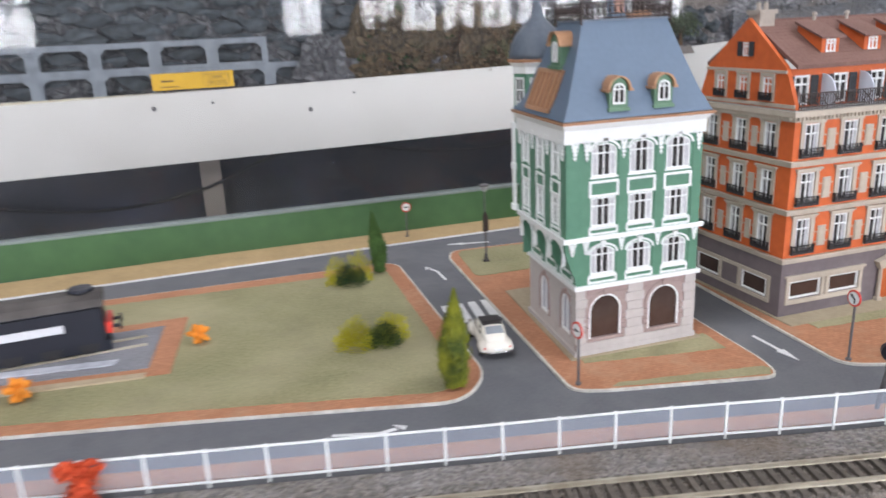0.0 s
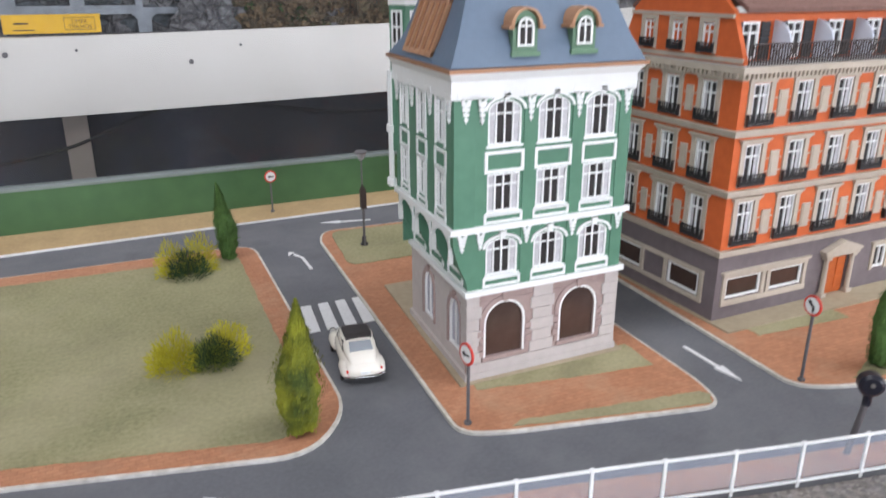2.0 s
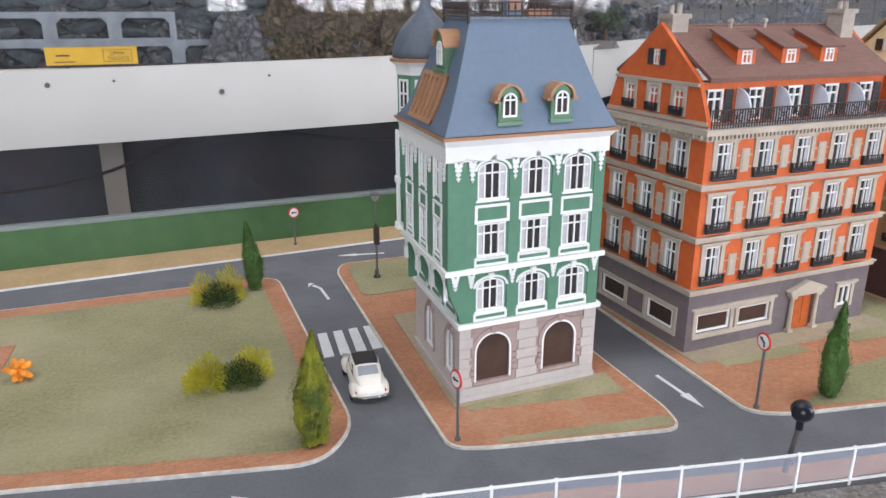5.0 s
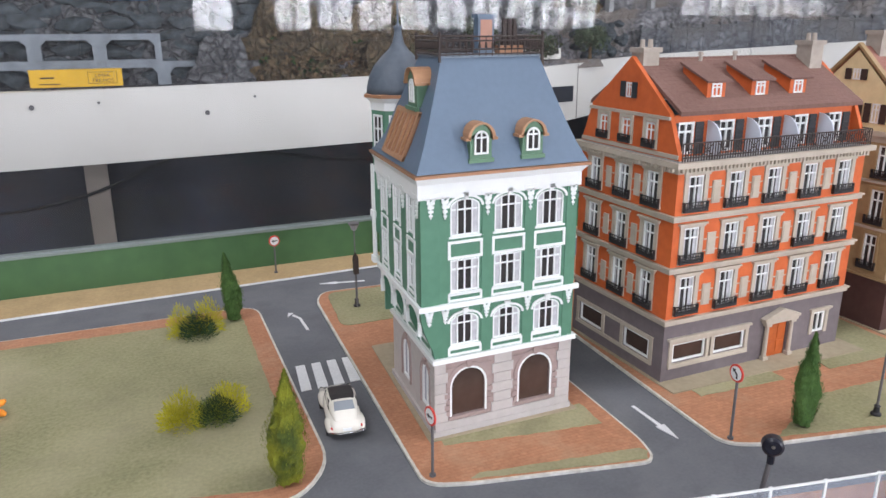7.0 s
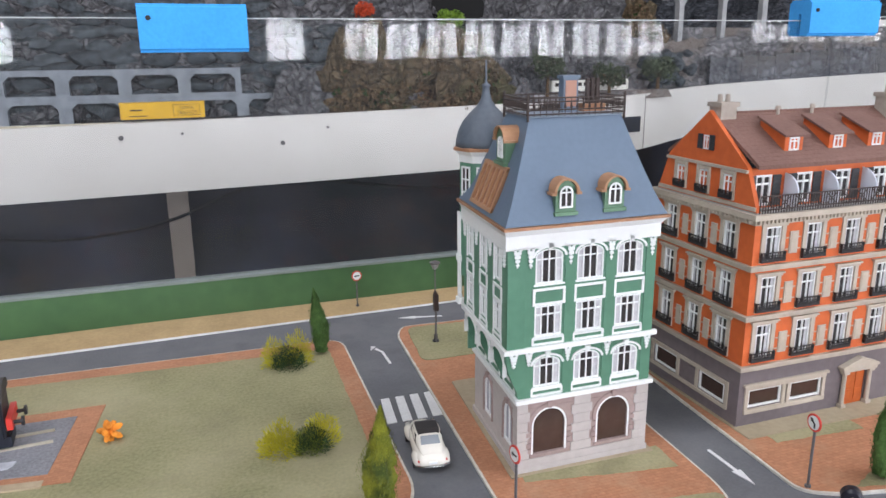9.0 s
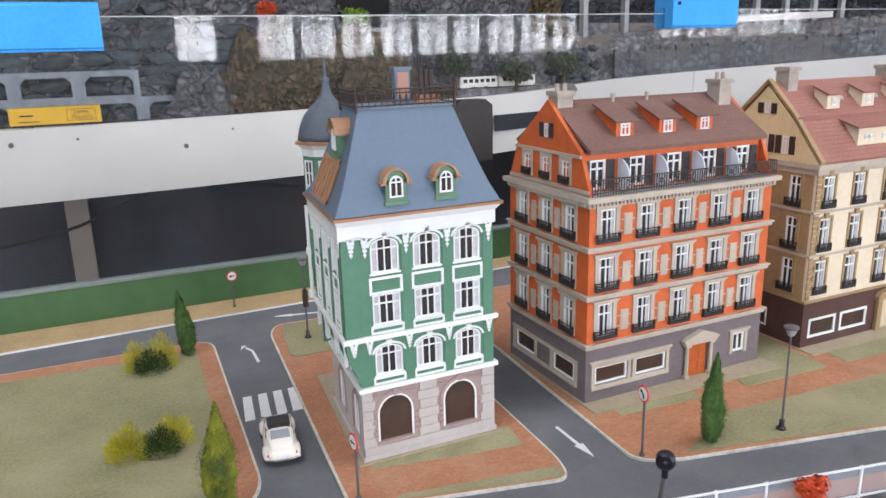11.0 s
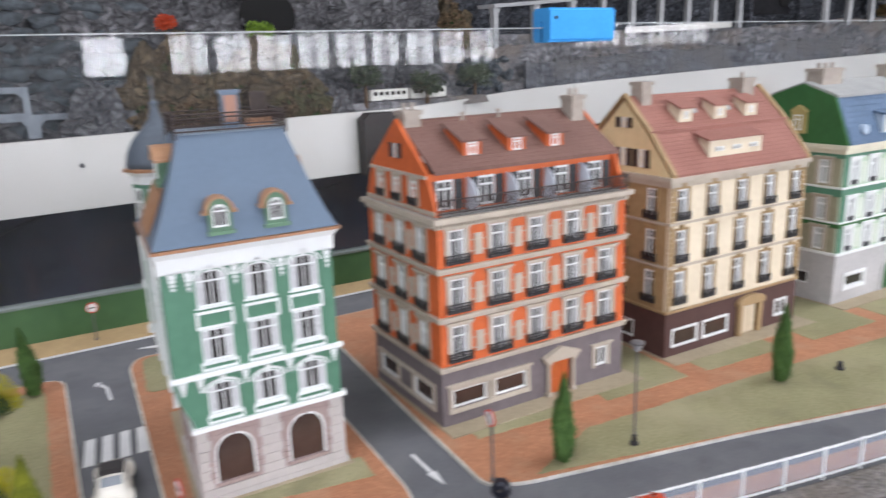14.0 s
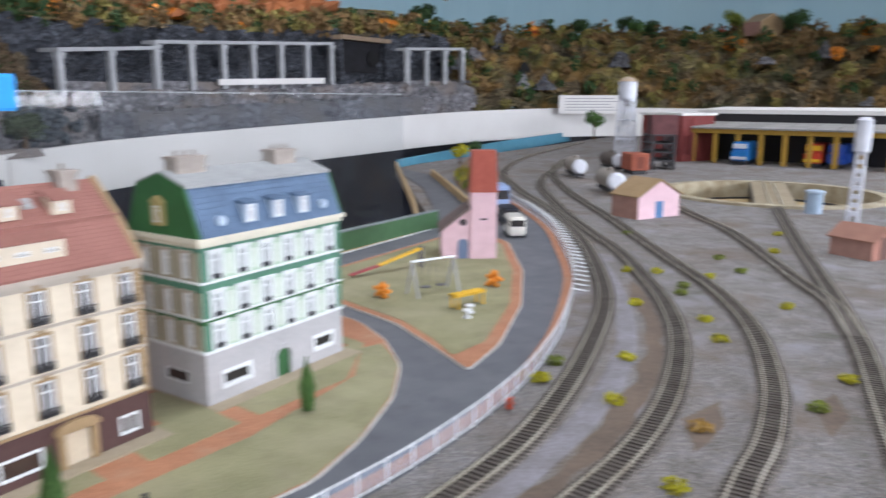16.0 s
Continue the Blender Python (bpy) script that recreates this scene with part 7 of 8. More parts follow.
for z in (8, 16, 24):
    b = fresh()
    cyl(b, (22, -5, z), (22, 5, z), 0.9, 6)
    part("rung", b, POLE, t)

t = thing("playground_swing", "grey metal playground swing frame", "swing", (1042, 58, 2.5), -25)
for x in (-34, 34):
    for e in (-1, 1):
        b = fresh()
        cyl(b, (x, e * 17, 0), (x, 0, 50), 1.6, 8)
        part("leg", b, CONCRETE, t)
b = fresh()
cyl(b, (-36, 0, 50), (36, 0, 50), 1.8, 8)
part("top_bar", b, WHITE_TRIM, t)
for x in (-13, 13):
    b = fresh()
    box(b, x - 6, -4, 10, x + 6, 4, 12)
    cyl(b, (x - 5.5, 0, 11), (x - 5.5, 0, 50), 0.5, 5)
    cyl(b, (x + 5.5, 0, 11), (x + 5.5, 0, 50), 0.5, 5)
    part("swing_seat", b, POLE, t)

t = thing("climbing_frame", "yellow playground seesaw table", "playground frame", (1012, -18, 2.5), -18)
b = fresh()
box(b, -28, -9, 16, 28, 9, 20)
bmesh.ops.bevel(b, geom=b.edges[:], offset=2, segments=2, affect="EDGES")
part("board", b, WAGON_YELLOW, t, "yellow board")
for x in (-22, 22):
    for s in (-7, 7):
        b = fresh()
        cyl(b, (x, s, 0), (x, s, 16), 1.5, 8)
        part("leg", b, WAGON_YELLOW, t)
for p in ((964, -47), (985, -38)):
    b = fresh()
    lathe(b, [(5, 0), (5, 2), (2, 3), (2, 8), (6, 9), (6, 11)], 12)
    solid("playground_stool", b, WHITE_TRIM, "small white playground stool", "stool", (p[0], p[1], 2.5), group="stools")
star_plant((982, 103, 2.5), 13, 5)
star_plant((1125, 5, 2.5), 14, 6)

# ---------------------------------------------------------------- railway tracks
def track(pts, label, single=0):
    """Ballast bed, two rails and their sleepers. single: how many sleepers are parts of their own."""
    line = smooth_line(pts, 20)
    t = thing("track", label, "railway track", group="tracks")
    b = fresh()
    sweep(b, line, [(19, -4), (13, -0.6), (-13, -0.6), (-19, -4)])
    part("ballast_bed", b, BALLAST, t, "grey brown gravel bed")
    for s in (-1, 1):
        b = fresh()
        o = s * 8.7
        sweep(b, line, [(o + 0.75, 1.4), (o + 0.3, 1.7), (o + 0.3, 2.7), (o + 0.65, 2.9), (o + 0.65, 3.7), (o - 0.65, 3.7), (o - 0.65, 2.9), (o - 0.3, 2.7), (o - 0.3, 1.7), (o - 0.75, 1.4)])
        part("rail", b, RAIL, t)
    q = fresh()
    box(q, -1.5, -14, -1, 1.5, 14, 1.4)
    me = mesh_of("sleeper", q, SLEEPER)
    rest = fresh()
    near = [(p, d) for p, d in walked(line, 6.6) if p.x > -330]
    for i, (p, d) in enumerate(near):
        if i < single:
            put("sleeper", me, t, (p.x, p.y, 0), math.degrees(math.atan2(d.y, d.x)))
        else:
            n = Vector((-d.y, d.x))
            c = [p + d * a + n * e for a, e in ((-1.5, -14), (1.5, -14), (1.5, 14), (-1.5, 14))]
            hexa(rest, [(v.x, v.y, -1) for v in c] + [(v.x, v.y, 1.4) for v in c])
    if len(near) > single:
        tagged(part("sleepers", rest, SLEEPER, t), "", "", "", "stuff")
    else:
        rest.free()


track([(-877, 45), (-592, -18), (-326, -77), (-120, -119), (-4, -144), (109, -170), (324, -215), (497, -245), (600, -259), (735, -258), (938, -221), (1182, -147), (1478, 1), (1676, 124), (1914, 281), (2262, 555), (2784, 884), (3574, 1142), (4715, 1354)], "main line track beside the railing", 300)
track([(-874, -22), (-591, -85), (-326, -144), (-122, -187), (106, -237), (320, -281), (511, -319), (640, -336), (720, -343), (797, -342), (874, -333), (977, -311), (1075, -280), (1187, -231), (1302, -168), (1480, -62), (1680, 85), (1982, 290), (2479, 580), (3134, 800)], "second main line track")
track([(178, -453), (458, -446), (699, -431), (796, -432), (880, -424), (950, -411), (1067, -379), (1188, -331), (1314, -262), (1420, -190), (1576, -84), (1889, 122), (2150, 305), (2424, 480), (2815, 690), (3400, 900)], "yard track towards the tank wagons")
track([(459, -612), (700, -552), (927, -510), (1109, -479), (1309, -435), (1460, -397), (1789, -314), (2258, -204)], "yard track to the turntable bridge")
track([(1160, -468), (1302, -428), (1409, -375), (1548, -312), (1815, -184), (2050, -30), (2367, 158)], "yard track past the pink shed")

# a curved sandy bed between the first tracks
bm = fresh()
sweep(bm, smooth_line([(292, -236), (480, -266), (604, -283), (688, -287), (766, -287), (854, -277), (980, -250), (1112, -200), (1260, -130), (1456, -20)], 20), [(14, -3.4), (9, -2.0), (-9, -2.0), (-14, -3.4)])
solid("gravel_strip", bm, mat("pale_gravel", (0.27, 0.26, 0.28), 0.95, (0.17, 0.155, 0.15), 300, 0.8), "pale grey gravel strip between the tracks", "gravel", kind="structure")

# brown dirt lying beside the tracks
DIRT = mat("brown_dirt", (0.20, 0.15, 0.11), 0.95, (0.125, 0.098, 0.075), 220, 0.8, scale2=14)
for line, w in (([(330, -262), (540, -294), (640, -309), (748, -313), (825, -309), (914, -299), (1027, -269), (1113, -235), (1300, -145)], 17), ([(760, -384), (815, -380), (880, -376)], 24), ([(850, -474), (900, -470), (960, -466)], 24), ([(250, -345), (420, -372), (600, -392)], 14)):
    bm = fresh()
    rows = []
    pts = walked(smooth_line(line, 10), 10)
    for i, (p, d) in enumerate(pts):
        n = Vector((d.y, -d.x))
        f = min(1, i / 6, (len(pts) - 1 - i) / 6)
        a, c = (w * f * (0.75 + 0.7 * noise.noise(Vector((p.x * 0.02, e, 0)))) for e in (1.3, 7.9))
        rows.append([bm.verts.new((p.x + n.x * o, p.y + n.y * o, z)) for o, z in ((-a - 0.3, -3.3), (-a * 0.5, -2.5), (c * 0.5, -2.5), (c + 0.3, -3.3))])
    for a, c in zip(rows, rows[1:]):
        for j in range(3):
            bm.faces.new((a[j], c[j], c[j + 1], a[j + 1]))
    solid("dirt_strip", bm, DIRT, "brown dirt strip beside the tracks", "dirt", kind="structure")

# tufts of yellow green weed
rng = random.Random(77)
for k, (x, y) in enumerate([(803, -378), (819, -295), (940, -265), (1249, -237), (1366, -165), (1253, -378), (906, -458), (998, -474), (1646, -297), (884, -205), (831, -214), (1060, -335), (1442, -281), (1160, -200), (1376, -245), (1294, -228), (691, -388), (1134, -300), (1674, -7), (1841, -272), (1348, -122), (1530, -225)]):
    t = thing("grass_tuft", "yellow green tuft of weed beside the tracks", "tuft", (x, y, -3), group="weed tufts")
    b = fresh()
    leaf_clump(b, (0, 0, 4), 10, 90, 2.2, rng, 0.5)
    leafy("leaves", b, YELLOW_LEAF if k % 3 else mat("ochre_weed", (0.36, 0.22, 0.05), 0.9) if k == 0 else OLIVE_LEAF, t)
rocks = fresh()
for _ in range(2600):
    x, y = rng.uniform(-320, 1500), rng.uniform(-560, 0)
    base = -96 - 0.215 * x if x < 560 else -205
    if y > base - 12 and x < 900:
        continue
    if x >= 900 and y > -150 + (x - 975) * 0.42 - 20:
        continue
    s = rng.uniform(0.6, 1.5)
    v = [rocks.verts.new((x + rng.uniform(-s, s), y + rng.uniform(-s, s), -3.2 + q)) for q in (0, 0, 0, s * 1.2)]
    for f in ((0, 1, 3), (1, 2, 3), (2, 0, 3)):
        rocks.faces.new([v[i] for i in f])
solid("gravel", rocks, mat("gravel_grains", (0.25, 0.235, 0.21), 0.95, (0.13, 0.12, 0.10), 100, vary=0.5), "scattered grey gravel grains along the tracks", "gravel", kind="stuff")


# ---------------------------------------------------------------- yard buildings
def gabled_shed(at, rz, L, W, H, R, wall, roof, label, door_mat):
    t = thing("shed", label, "model shed", at, rz, group="sheds")
    b = fresh()
    prism(b, [(-W / 2, 0), (W / 2, 0), (W / 2, H), (0, H + R), (-W / 2, H)], 0, L, "x")
    part("building_shell", b, wall, t)
    b = fresh()
    box(b, 0.2, W / 2, 0, L - 0.2, W / 2 + 0.8, H - 1)
    part("side_cladding", b, mat("weathered_salmon_side", (0.42, 0.24, 0.19), 0.8, (0.32, 0.18, 0.14), 60) if "weathered_salmon_side" not in bpy.data.materials else bpy.data.materials["weathered_salmon_side"], t, "salmon side wall")
    b = fresh()
    k = R / (W / 2)
    prism(b, [(-W / 2 - 5, H - 5 * k + 1), (0, H + R + 1), (W / 2 + 5, H - 5 * k + 1), (W / 2 + 5, H - 5 * k + 4), (0, H + R + 4.5), (-W / 2 - 5, H - 5 * k + 4)], -5, L + 5, "x")
    part("roof", b, roof, t)
    b = fresh()
    box(b, -1, -12, 0, 0.4, 12, 40)
    part("door", b, door_mat, t)
    return t


gabled_shed((1938, 8, -3), 64, 88, 138, 53, 36, PINK, TAN_WALL, "pale pink shed with tan roof and blue door", mat("blue_door", (0.10, 0.22, 0.42), 0.6))
gabled_shed((1690, -470, -3), 62, 80, 70, 34, 20, mat("salmon_brick", (0.46, 0.22, 0.16), 0.8), mat("salmon_roof", (0.36, 0.19, 0.13), 0.8, (0.28, 0.14, 0.10), 40), "salmon brick shed with brown roof", BROWN_ROOF)

# turntable pit with its bridge
TT, TR = (2575, -135), 310
t = thing("turntable", "round turntable pit with a timber bridge", "turntable", (TT[0], TT[1], -3))
n = 48
b = fresh()
for i in range(n):
    a0, a1 = 2 * math.pi * i / n, 2 * math.pi * (i + 1) / n
    c = lambda a, r: (r * math.cos(a), r * math.sin(a))
    prism(b, [c(a0, TR - 20), c(a0, TR + 12), c(a1, TR + 12), c(a1, TR - 20)], -62, 7)
part("rim", b, mat("pale_sand_concrete", (0.46, 0.41, 0.29), 0.85, (0.28, 0.23, 0.14), 30, 0.2), t, "pale concrete rim and pit wall")
b = fresh()
lathe(b, [(TR - 18, -64), (TR - 18, -46)], n)
part("pit_floor", b, mat("pit_dirt", (0.46, 0.34, 0.16), 0.95, (0.32, 0.23, 0.11), 30), t, "sandy pit floor")
b = fresh()
for i in range(n):
    a0, a1 = 2 * math.pi * i / n, 2 * math.pi * (i + 1) / n
    c = lambda a, r: (r * math.cos(a), r * math.sin(a))
    prism(b, [c(a0, 236), c(a0, 244), c(a1, 244), c(a1, 236)], -47, -40)
part("pit_rail", b, IRON, t)
b = fresh()
box(b, -TR + 21, -52, -30, TR - 21, 52, 5)
br = part("bridge", b, mat("bridge_planks", (0.36, 0.30, 0.20), 0.85, (0.27, 0.22, 0.14), 40, 0.2), t, "tan timber bridge", rz=12)
for e in (-53.5, 53.5):
    b = fresh()
    box(b, -TR + 21, e - 1.5, -34, TR - 21, e + 1.5, 2)
    part("girder", b, IRON, br, "dark side girder")
for e in (-14, 14):
    b = fresh()
    box(b, -TR + 21, e - 1.5, 5, TR - 21, e + 1.5, 9)
    part("rail", b, RAIL, br)
b = fresh()
lathe(b, [(20, 0), (20, 50), (23, 52), (22, 57), (4, 60)], 20)
part("cabin", b, mat("pale_blue_cabin", (0.40, 0.50, 0.60), 0.6, (0.32, 0.42, 0.52), 30), t, "pale blue control drum", at=(2222 - TT[0], -292 - TT[1], 0))

# engine shed: open stalls with ochre posts under a long pale roof
t = thing("engine_shed", "long dark red engine shed with ochre beams", "engine shed", (3640, 385, -3), -7)
b = fresh()
hexa(b, [(-70, 60, 0), (0, -6, 0), (10, 2, 0), (-60, 68, 0), (-70, 60, 165), (0, -6, 195), (10, 2, 195), (-60, 68, 165)])
part("wing_wall", b, SHED_RED, t, "dark red wing wall")
for k in range(3):
    b = fresh()
    x, y = -54 + 20 * k, 44 - 19 * k
    box(b, x - 12, y - 7, 30, x - 2, y + 3, 120)
    part("wall_panel", b, mat("maroon_panel", (0.12, 0.02, 0.02), 0.7) if k == 0 else bpy.data.materials["maroon_panel"], t)
for k in range(14):
    b = fresh()
    y = -4 - 98 * k
    box(b, 0, y - 9, 0, 14, y + 9, 130)
    part("post", b, SHED_YELLOW, t)
b = fresh()
box(b, -8, -1300, 130, 12, 0, 152)
part("beam", b, SHED_YELLOW, t, "ochre beam")
for k in range(13):
    b = fresh()
    y0, y1 = -98 * k - 2, -98 * (k + 1) + 4
    hexa(b, [(-24, y1, 150), (230, y1, 168), (230, y0, 168), (-24, y0, 150), (-24, y1, 157), (230, y1, 176), (230, y0, 176), (-24, y0, 157)])
    part("roof_panel", b, mat("weathered_pale_roof", (0.36, 0.355, 0.33), 0.8, (0.26, 0.25, 0.23), 14, vary=0.25) if k == 0 else bpy.data.materials["weathered_pale_roof"], t)
b = fresh()
box(b, 232, -1300, 0, 246, 60, 212)
part("back_wall", b, IRON, t, "dark back wall and clerestory band")
b = fresh()
hexa(b, [(222, -1310, 212), (560, -1310, 222), (560, 70, 222), (222, 70, 212), (222, -1310, 230), (560, -1310, 240), (560, 70, 240), (222, 70, 230)])
part("upper_roof", b, WALL_WHITE, t, "white upper roof edge")
b = fresh()
box(b, 14, 2, 0, 232, 14, 176)
part("end_wall", b, SHED_RED, t)


def diesel(at, rz, paint, nose, label):
    t = thing("diesel_locomotive", label, "locomotive", at, rz, group="locomotives in the shed")
    b = fresh()
    box(b, 0, -34, 16, 170, 34, 62)
    box(b, 14, -33, 60, 170, 33, 98)
    bmesh.ops.bevel(b, geom=b.edges[:], offset=6, segments=2, affect="EDGES")
    part("body", b, paint, t)
    b = fresh()
    box(b, 12, -29, 70, 15, 29, 90)
    part("windscreen", b, nose, t)
    b = fresh()
    box(b, -4, -33, 24, 1, 33, 36)
    part("nose_band", b, nose, t, "contrasting nose band")
    b = fresh()
    box(b, -6, -32, 4, 170, 32, 17)
    part("frame", b, IRON, t)


diesel((3560, 165, -3), -4, mat("blue_locomotive", (0.03, 0.20, 0.52), 0.4), SILVER, "blue and white diesel locomotive at the engine shed")
diesel((3590, -118, -3), -4, mat("red_locomotive", (0.55, 0.06, 0.03), 0.4), WAGON_YELLOW, "red and yellow diesel locomotive in the engine shed")
diesel((3590, -205, -3), -4, mat("deep_blue_locomotive", (0.02, 0.08, 0.42), 0.4), mat("deep_blue_front", (0.03, 0.10, 0.46), 0.4), "deep blue diesel locomotive in the engine shed")

# coaling stage and the red goods building beside the shed
t = thing("coaling_stage", "dark lattice coaling stage with maroon bunker", "coaling stage", (3190, 338, -3), 33)
t.scale = (1.2, 1.2, 1.0)
for x in (0, 55, 110):
    for y in (0, 70):
        b = fresh()
        box(b, x - 5, y - 5, 0, x + 5, y + 5, 140)
        part("leg", b, IRON, t)
for z in (34, 68, 102, 134):
    b = fresh()
    box(b, -6, -6, z, 116, 76, z + 5)
    part("platform", b, IRON, t)
for k in range(4):
    b = fresh()
    z = 2 + 34 * k
    cyl(b, (0, -5, z), (110, -5, z + 32), 2.5, 6)
    cyl(b, (110, -5, z), (0, -5, z + 32), 2.5, 6)
    part("brace", b, IRON, t)
b = fresh()
box(b, -8, -8, 140, 56, 78, 216)
part("bunker", b, mat("maroon_bunker", (0.14, 0.05, 0.05), 0.7, (0.10, 0.035, 0.035), 30), t, "maroon bunker")
t = thing("goods_building", "dark red goods building with white roof edge", "model building", (3668, 548, -3), -32)
b = fresh()
box(b, 0, -150, 0, 190, 120, 205)
part("building_shell", b, SHED_RED, t)
b = fresh()
box(b, -8, -158, 205, 200, 130, 216)
part("roof", b, WALL_WHITE, t, "white roof slab")


def water_tower(at, s, label):
    t = thing("water_tower", label, "water tower", at, group="water towers")
    for i in range(4):
        a = math.pi / 4 + i * math.pi / 2
        b = fresh()
        cyl(b, (40 * s * math.cos(a), 40 * s * math.sin(a), 0), (30 * s * math.cos(a), 30 * s * math.sin(a), 205 * s), 5.2 * s, 8)
        part("leg", b, SILVER, t)
    for z in (60, 130, 203):
        b = fresh()
        r = 40 - 10 * z / 205 + 1
        for i in range(4):
            a0, a1 = math.pi / 4 + i * math.pi / 2, math.pi / 4 + (i + 1) * math.pi / 2
            cyl(b, (r * s * math.cos(a0), r * s * math.sin(a0), z * s), (r * s * math.cos(a1), r * s * math.sin(a1), z * s), 3.4 * s, 6)
        part("brace", b, SILVER, t)
    b = fresh()
    for z0, z1 in ((0, 60), (60, 130), (130, 203)):
        for i in range(4):
            a0, a1 = math.pi / 4 + i * math.pi / 2, math.pi / 4 + (i + 1) * math.pi / 2
            r0, r1 = 40 - 10 * z0 / 205, 40 - 10 * z1 / 205
            cyl(b, (r0 * s * math.cos(a0), r0 * s * math.sin(a0), z0 * s), (r1 * s * math.cos(a1), r1 * s * math.sin(a1), z1 * s), 1.5 * s, 5)
    part("cross_brace", b, SILVER, t)
    b = fresh()
    cyl(b, (0, 0, 0), (0, 0, 205 * s), 5 * s, 12)
    part("riser_pipe", b, SILVER, t)
    b = fresh()
    lathe(b, [(31 * s, 205 * s), (33 * s, 209 * s), (33 * s, 268 * s), (34 * s, 270 * s)], 20)
    part("tank", b, SILVER, t, "silver tank")
    b = fresh()
    lathe(b, [(37 * s, 270 * s), (22 * s, 282 * s), (3 * s, 289 * s)], 20)
    part("tank_roof", b, mat("tan_tank_roof", (0.48, 0.38, 0.27), 0.7) if "tan_tank_roof" not in bpy.data.materials else bpy.data.materials["tan_tank_roof"], t)


water_tower((3830, 765, -3), 1.34, "silver lattice water tower with tan roof")

t = thing("water_column", "slim silver tower with white tank beside the turntable", "water tower", (2130, -385, -3))
t.matrix_basis = pose(2.130, -0.385, -0.003, 1.2, 0.8, 0)
for i in range(4):
    a = math.pi / 4 + i * math.pi / 2
    b = fresh()
    cyl(b, (15 * math.cos(a), 15 * math.sin(a), 0), (11 * math.cos(a), 11 * math.sin(a), 162), 3.4, 6)
    part("leg", b, SILVER, t)
for z in range(14, 160, 20):
    b = fresh()
    r = 11 - 3 * z / 160
    box(b, -r, -r, z, r, r, z + 9)
    part("brace", b, SILVER, t)
b = fresh()
lathe(b, [(14, 160), (17, 164), (17, 230), (18, 232), (9, 240)], 16)
part("head", b, SILVER, t, "white tank head")


def tank_wagon(at, rz, label, col):
    t = thing("tank_wagon", label, "tank wagon", at, rz, group="tank wagons")
    t.scale = (1.6, 1.6, 1.6)
    b = fresh()
    cyl(b, (-48, 0, 26), (48, 0, 26), 17, 18)
    part("barrel", b, col, t)
    for s in (-1, 1):
        b = fresh()
        cyl(b, (s * 48, 0, 26), (s * 53, 0, 26), 17, 18, 12)
        part("barrel_end", b, SILVER, t, "white barrel end")
    b = fresh()
    cyl(b, (0, 0, 40), (0, 0, 48), 6, 12)
    part("dome", b, col, t)
    b = fresh()
    box(b, -54, -10, 5, 54, 10, 10)
    part("frame", b, IRON, t)


GREY_TANK = mat("dusty_grey_tank", (0.30, 0.27, 0.23), 0.7)
tank_wagon((2336, 282, -3), 35, "dusty grey tank wagon with white ends", GREY_TANK)
tank_wagon((2727, 562, -3), 35, "dusty grey tank wagon with white ends", GREY_TANK)
tank_wagon((3060, 545, -3), 40, "dusty dark tank wagon", mat("dark_tank", (0.12, 0.10, 0.085), 0.7))
t = thing("box_wagon", "rust red box wagon beside the tank wagons", "wagon", (2965, 418, -3), 40)
b = fresh()
box(b, -55, -36, 14, 55, 36, 78)
bmesh.ops.bevel(b, geom=b.edges[:], offset=3, segments=1, affect="EDGES")
part("body", b, mat("rust_wagon", (0.36, 0.10, 0.05), 0.7, (0.26, 0.07, 0.04), 40), t)
b = fresh()
box(b, -57, -14, 22, -54, 14, 66)
part("door", b, mat("rust_wagon_door", (0.22, 0.06, 0.035), 0.7), t)
b = fresh()
box(b, -50, -26, 0, 50, 26, 14)
part("frame", b, IRON, t)

# blue edge board behind the yard, ramp road with tan parapets
bm = fresh()
sweep(bm, smooth_line([(2650, 1302), (3346, 1446), (4270, 1619), (5949, 1839)], 60), [(0, -40), (0, 30), (-12, 30), (-12, -40)])
solid("board_blue", bm, BLUE_EDGE, "long blue edge board behind the yard", "board", kind="structure")
for pts in ([(1547, 442), (1807, 642), (2655, 1324)], [(1762, 421), (1987, 610), (2446, 1006)]):
    bm = fresh()
    sweep(bm, smooth_line(pts, 30), [(4, -3), (4, 22), (-4, 22), (-4, -3)])
    solid("ramp_parapet", bm, SAND, "sandy parapet beside the ramp road", "parapet", kind="structure")


def round_tree(at, h, r, m, label, seed):
    rng = random.Random(seed)
    t = thing("tree", label, "model tree", at, group="yard trees")
    b = fresh()
    cyl(b, (0, 0, -2), (0, 0, h * 0.6), r * 0.12, 8, r * 0.06)
    for i in range(4):
        a = i * 1.6 + seed
        cyl(b, (0, 0, h * 0.4), (r * 0.6 * math.cos(a), r * 0.6 * math.sin(a), h * 0.75), r * 0.05, 6, r * 0.02)
    part("trunk", b, BARK, t)
    b = fresh()
    for i in range(6):
        a = i * 1.1 + seed
        leaf_clump(b, (r * 0.5 * math.cos(a), r * 0.5 * math.sin(a), h * (0.6 + 0.06 * (i % 4))), r * 0.62, 120, r * 0.1, rng)
    leafy("crown", b, m, t)


round_tree((2913, 1172, 0), 82, 38, YELLOW_LEAF, "yellow green tree by the blue board", 3)
round_tree((3113, 1216, 0), 92, 34, DARK_LEAF, "dark green tree by the blue board", 4)
round_tree((5020, 1405, -3), 212, 68, CYPRESS, "green tree in a red pot by the yard", 6)

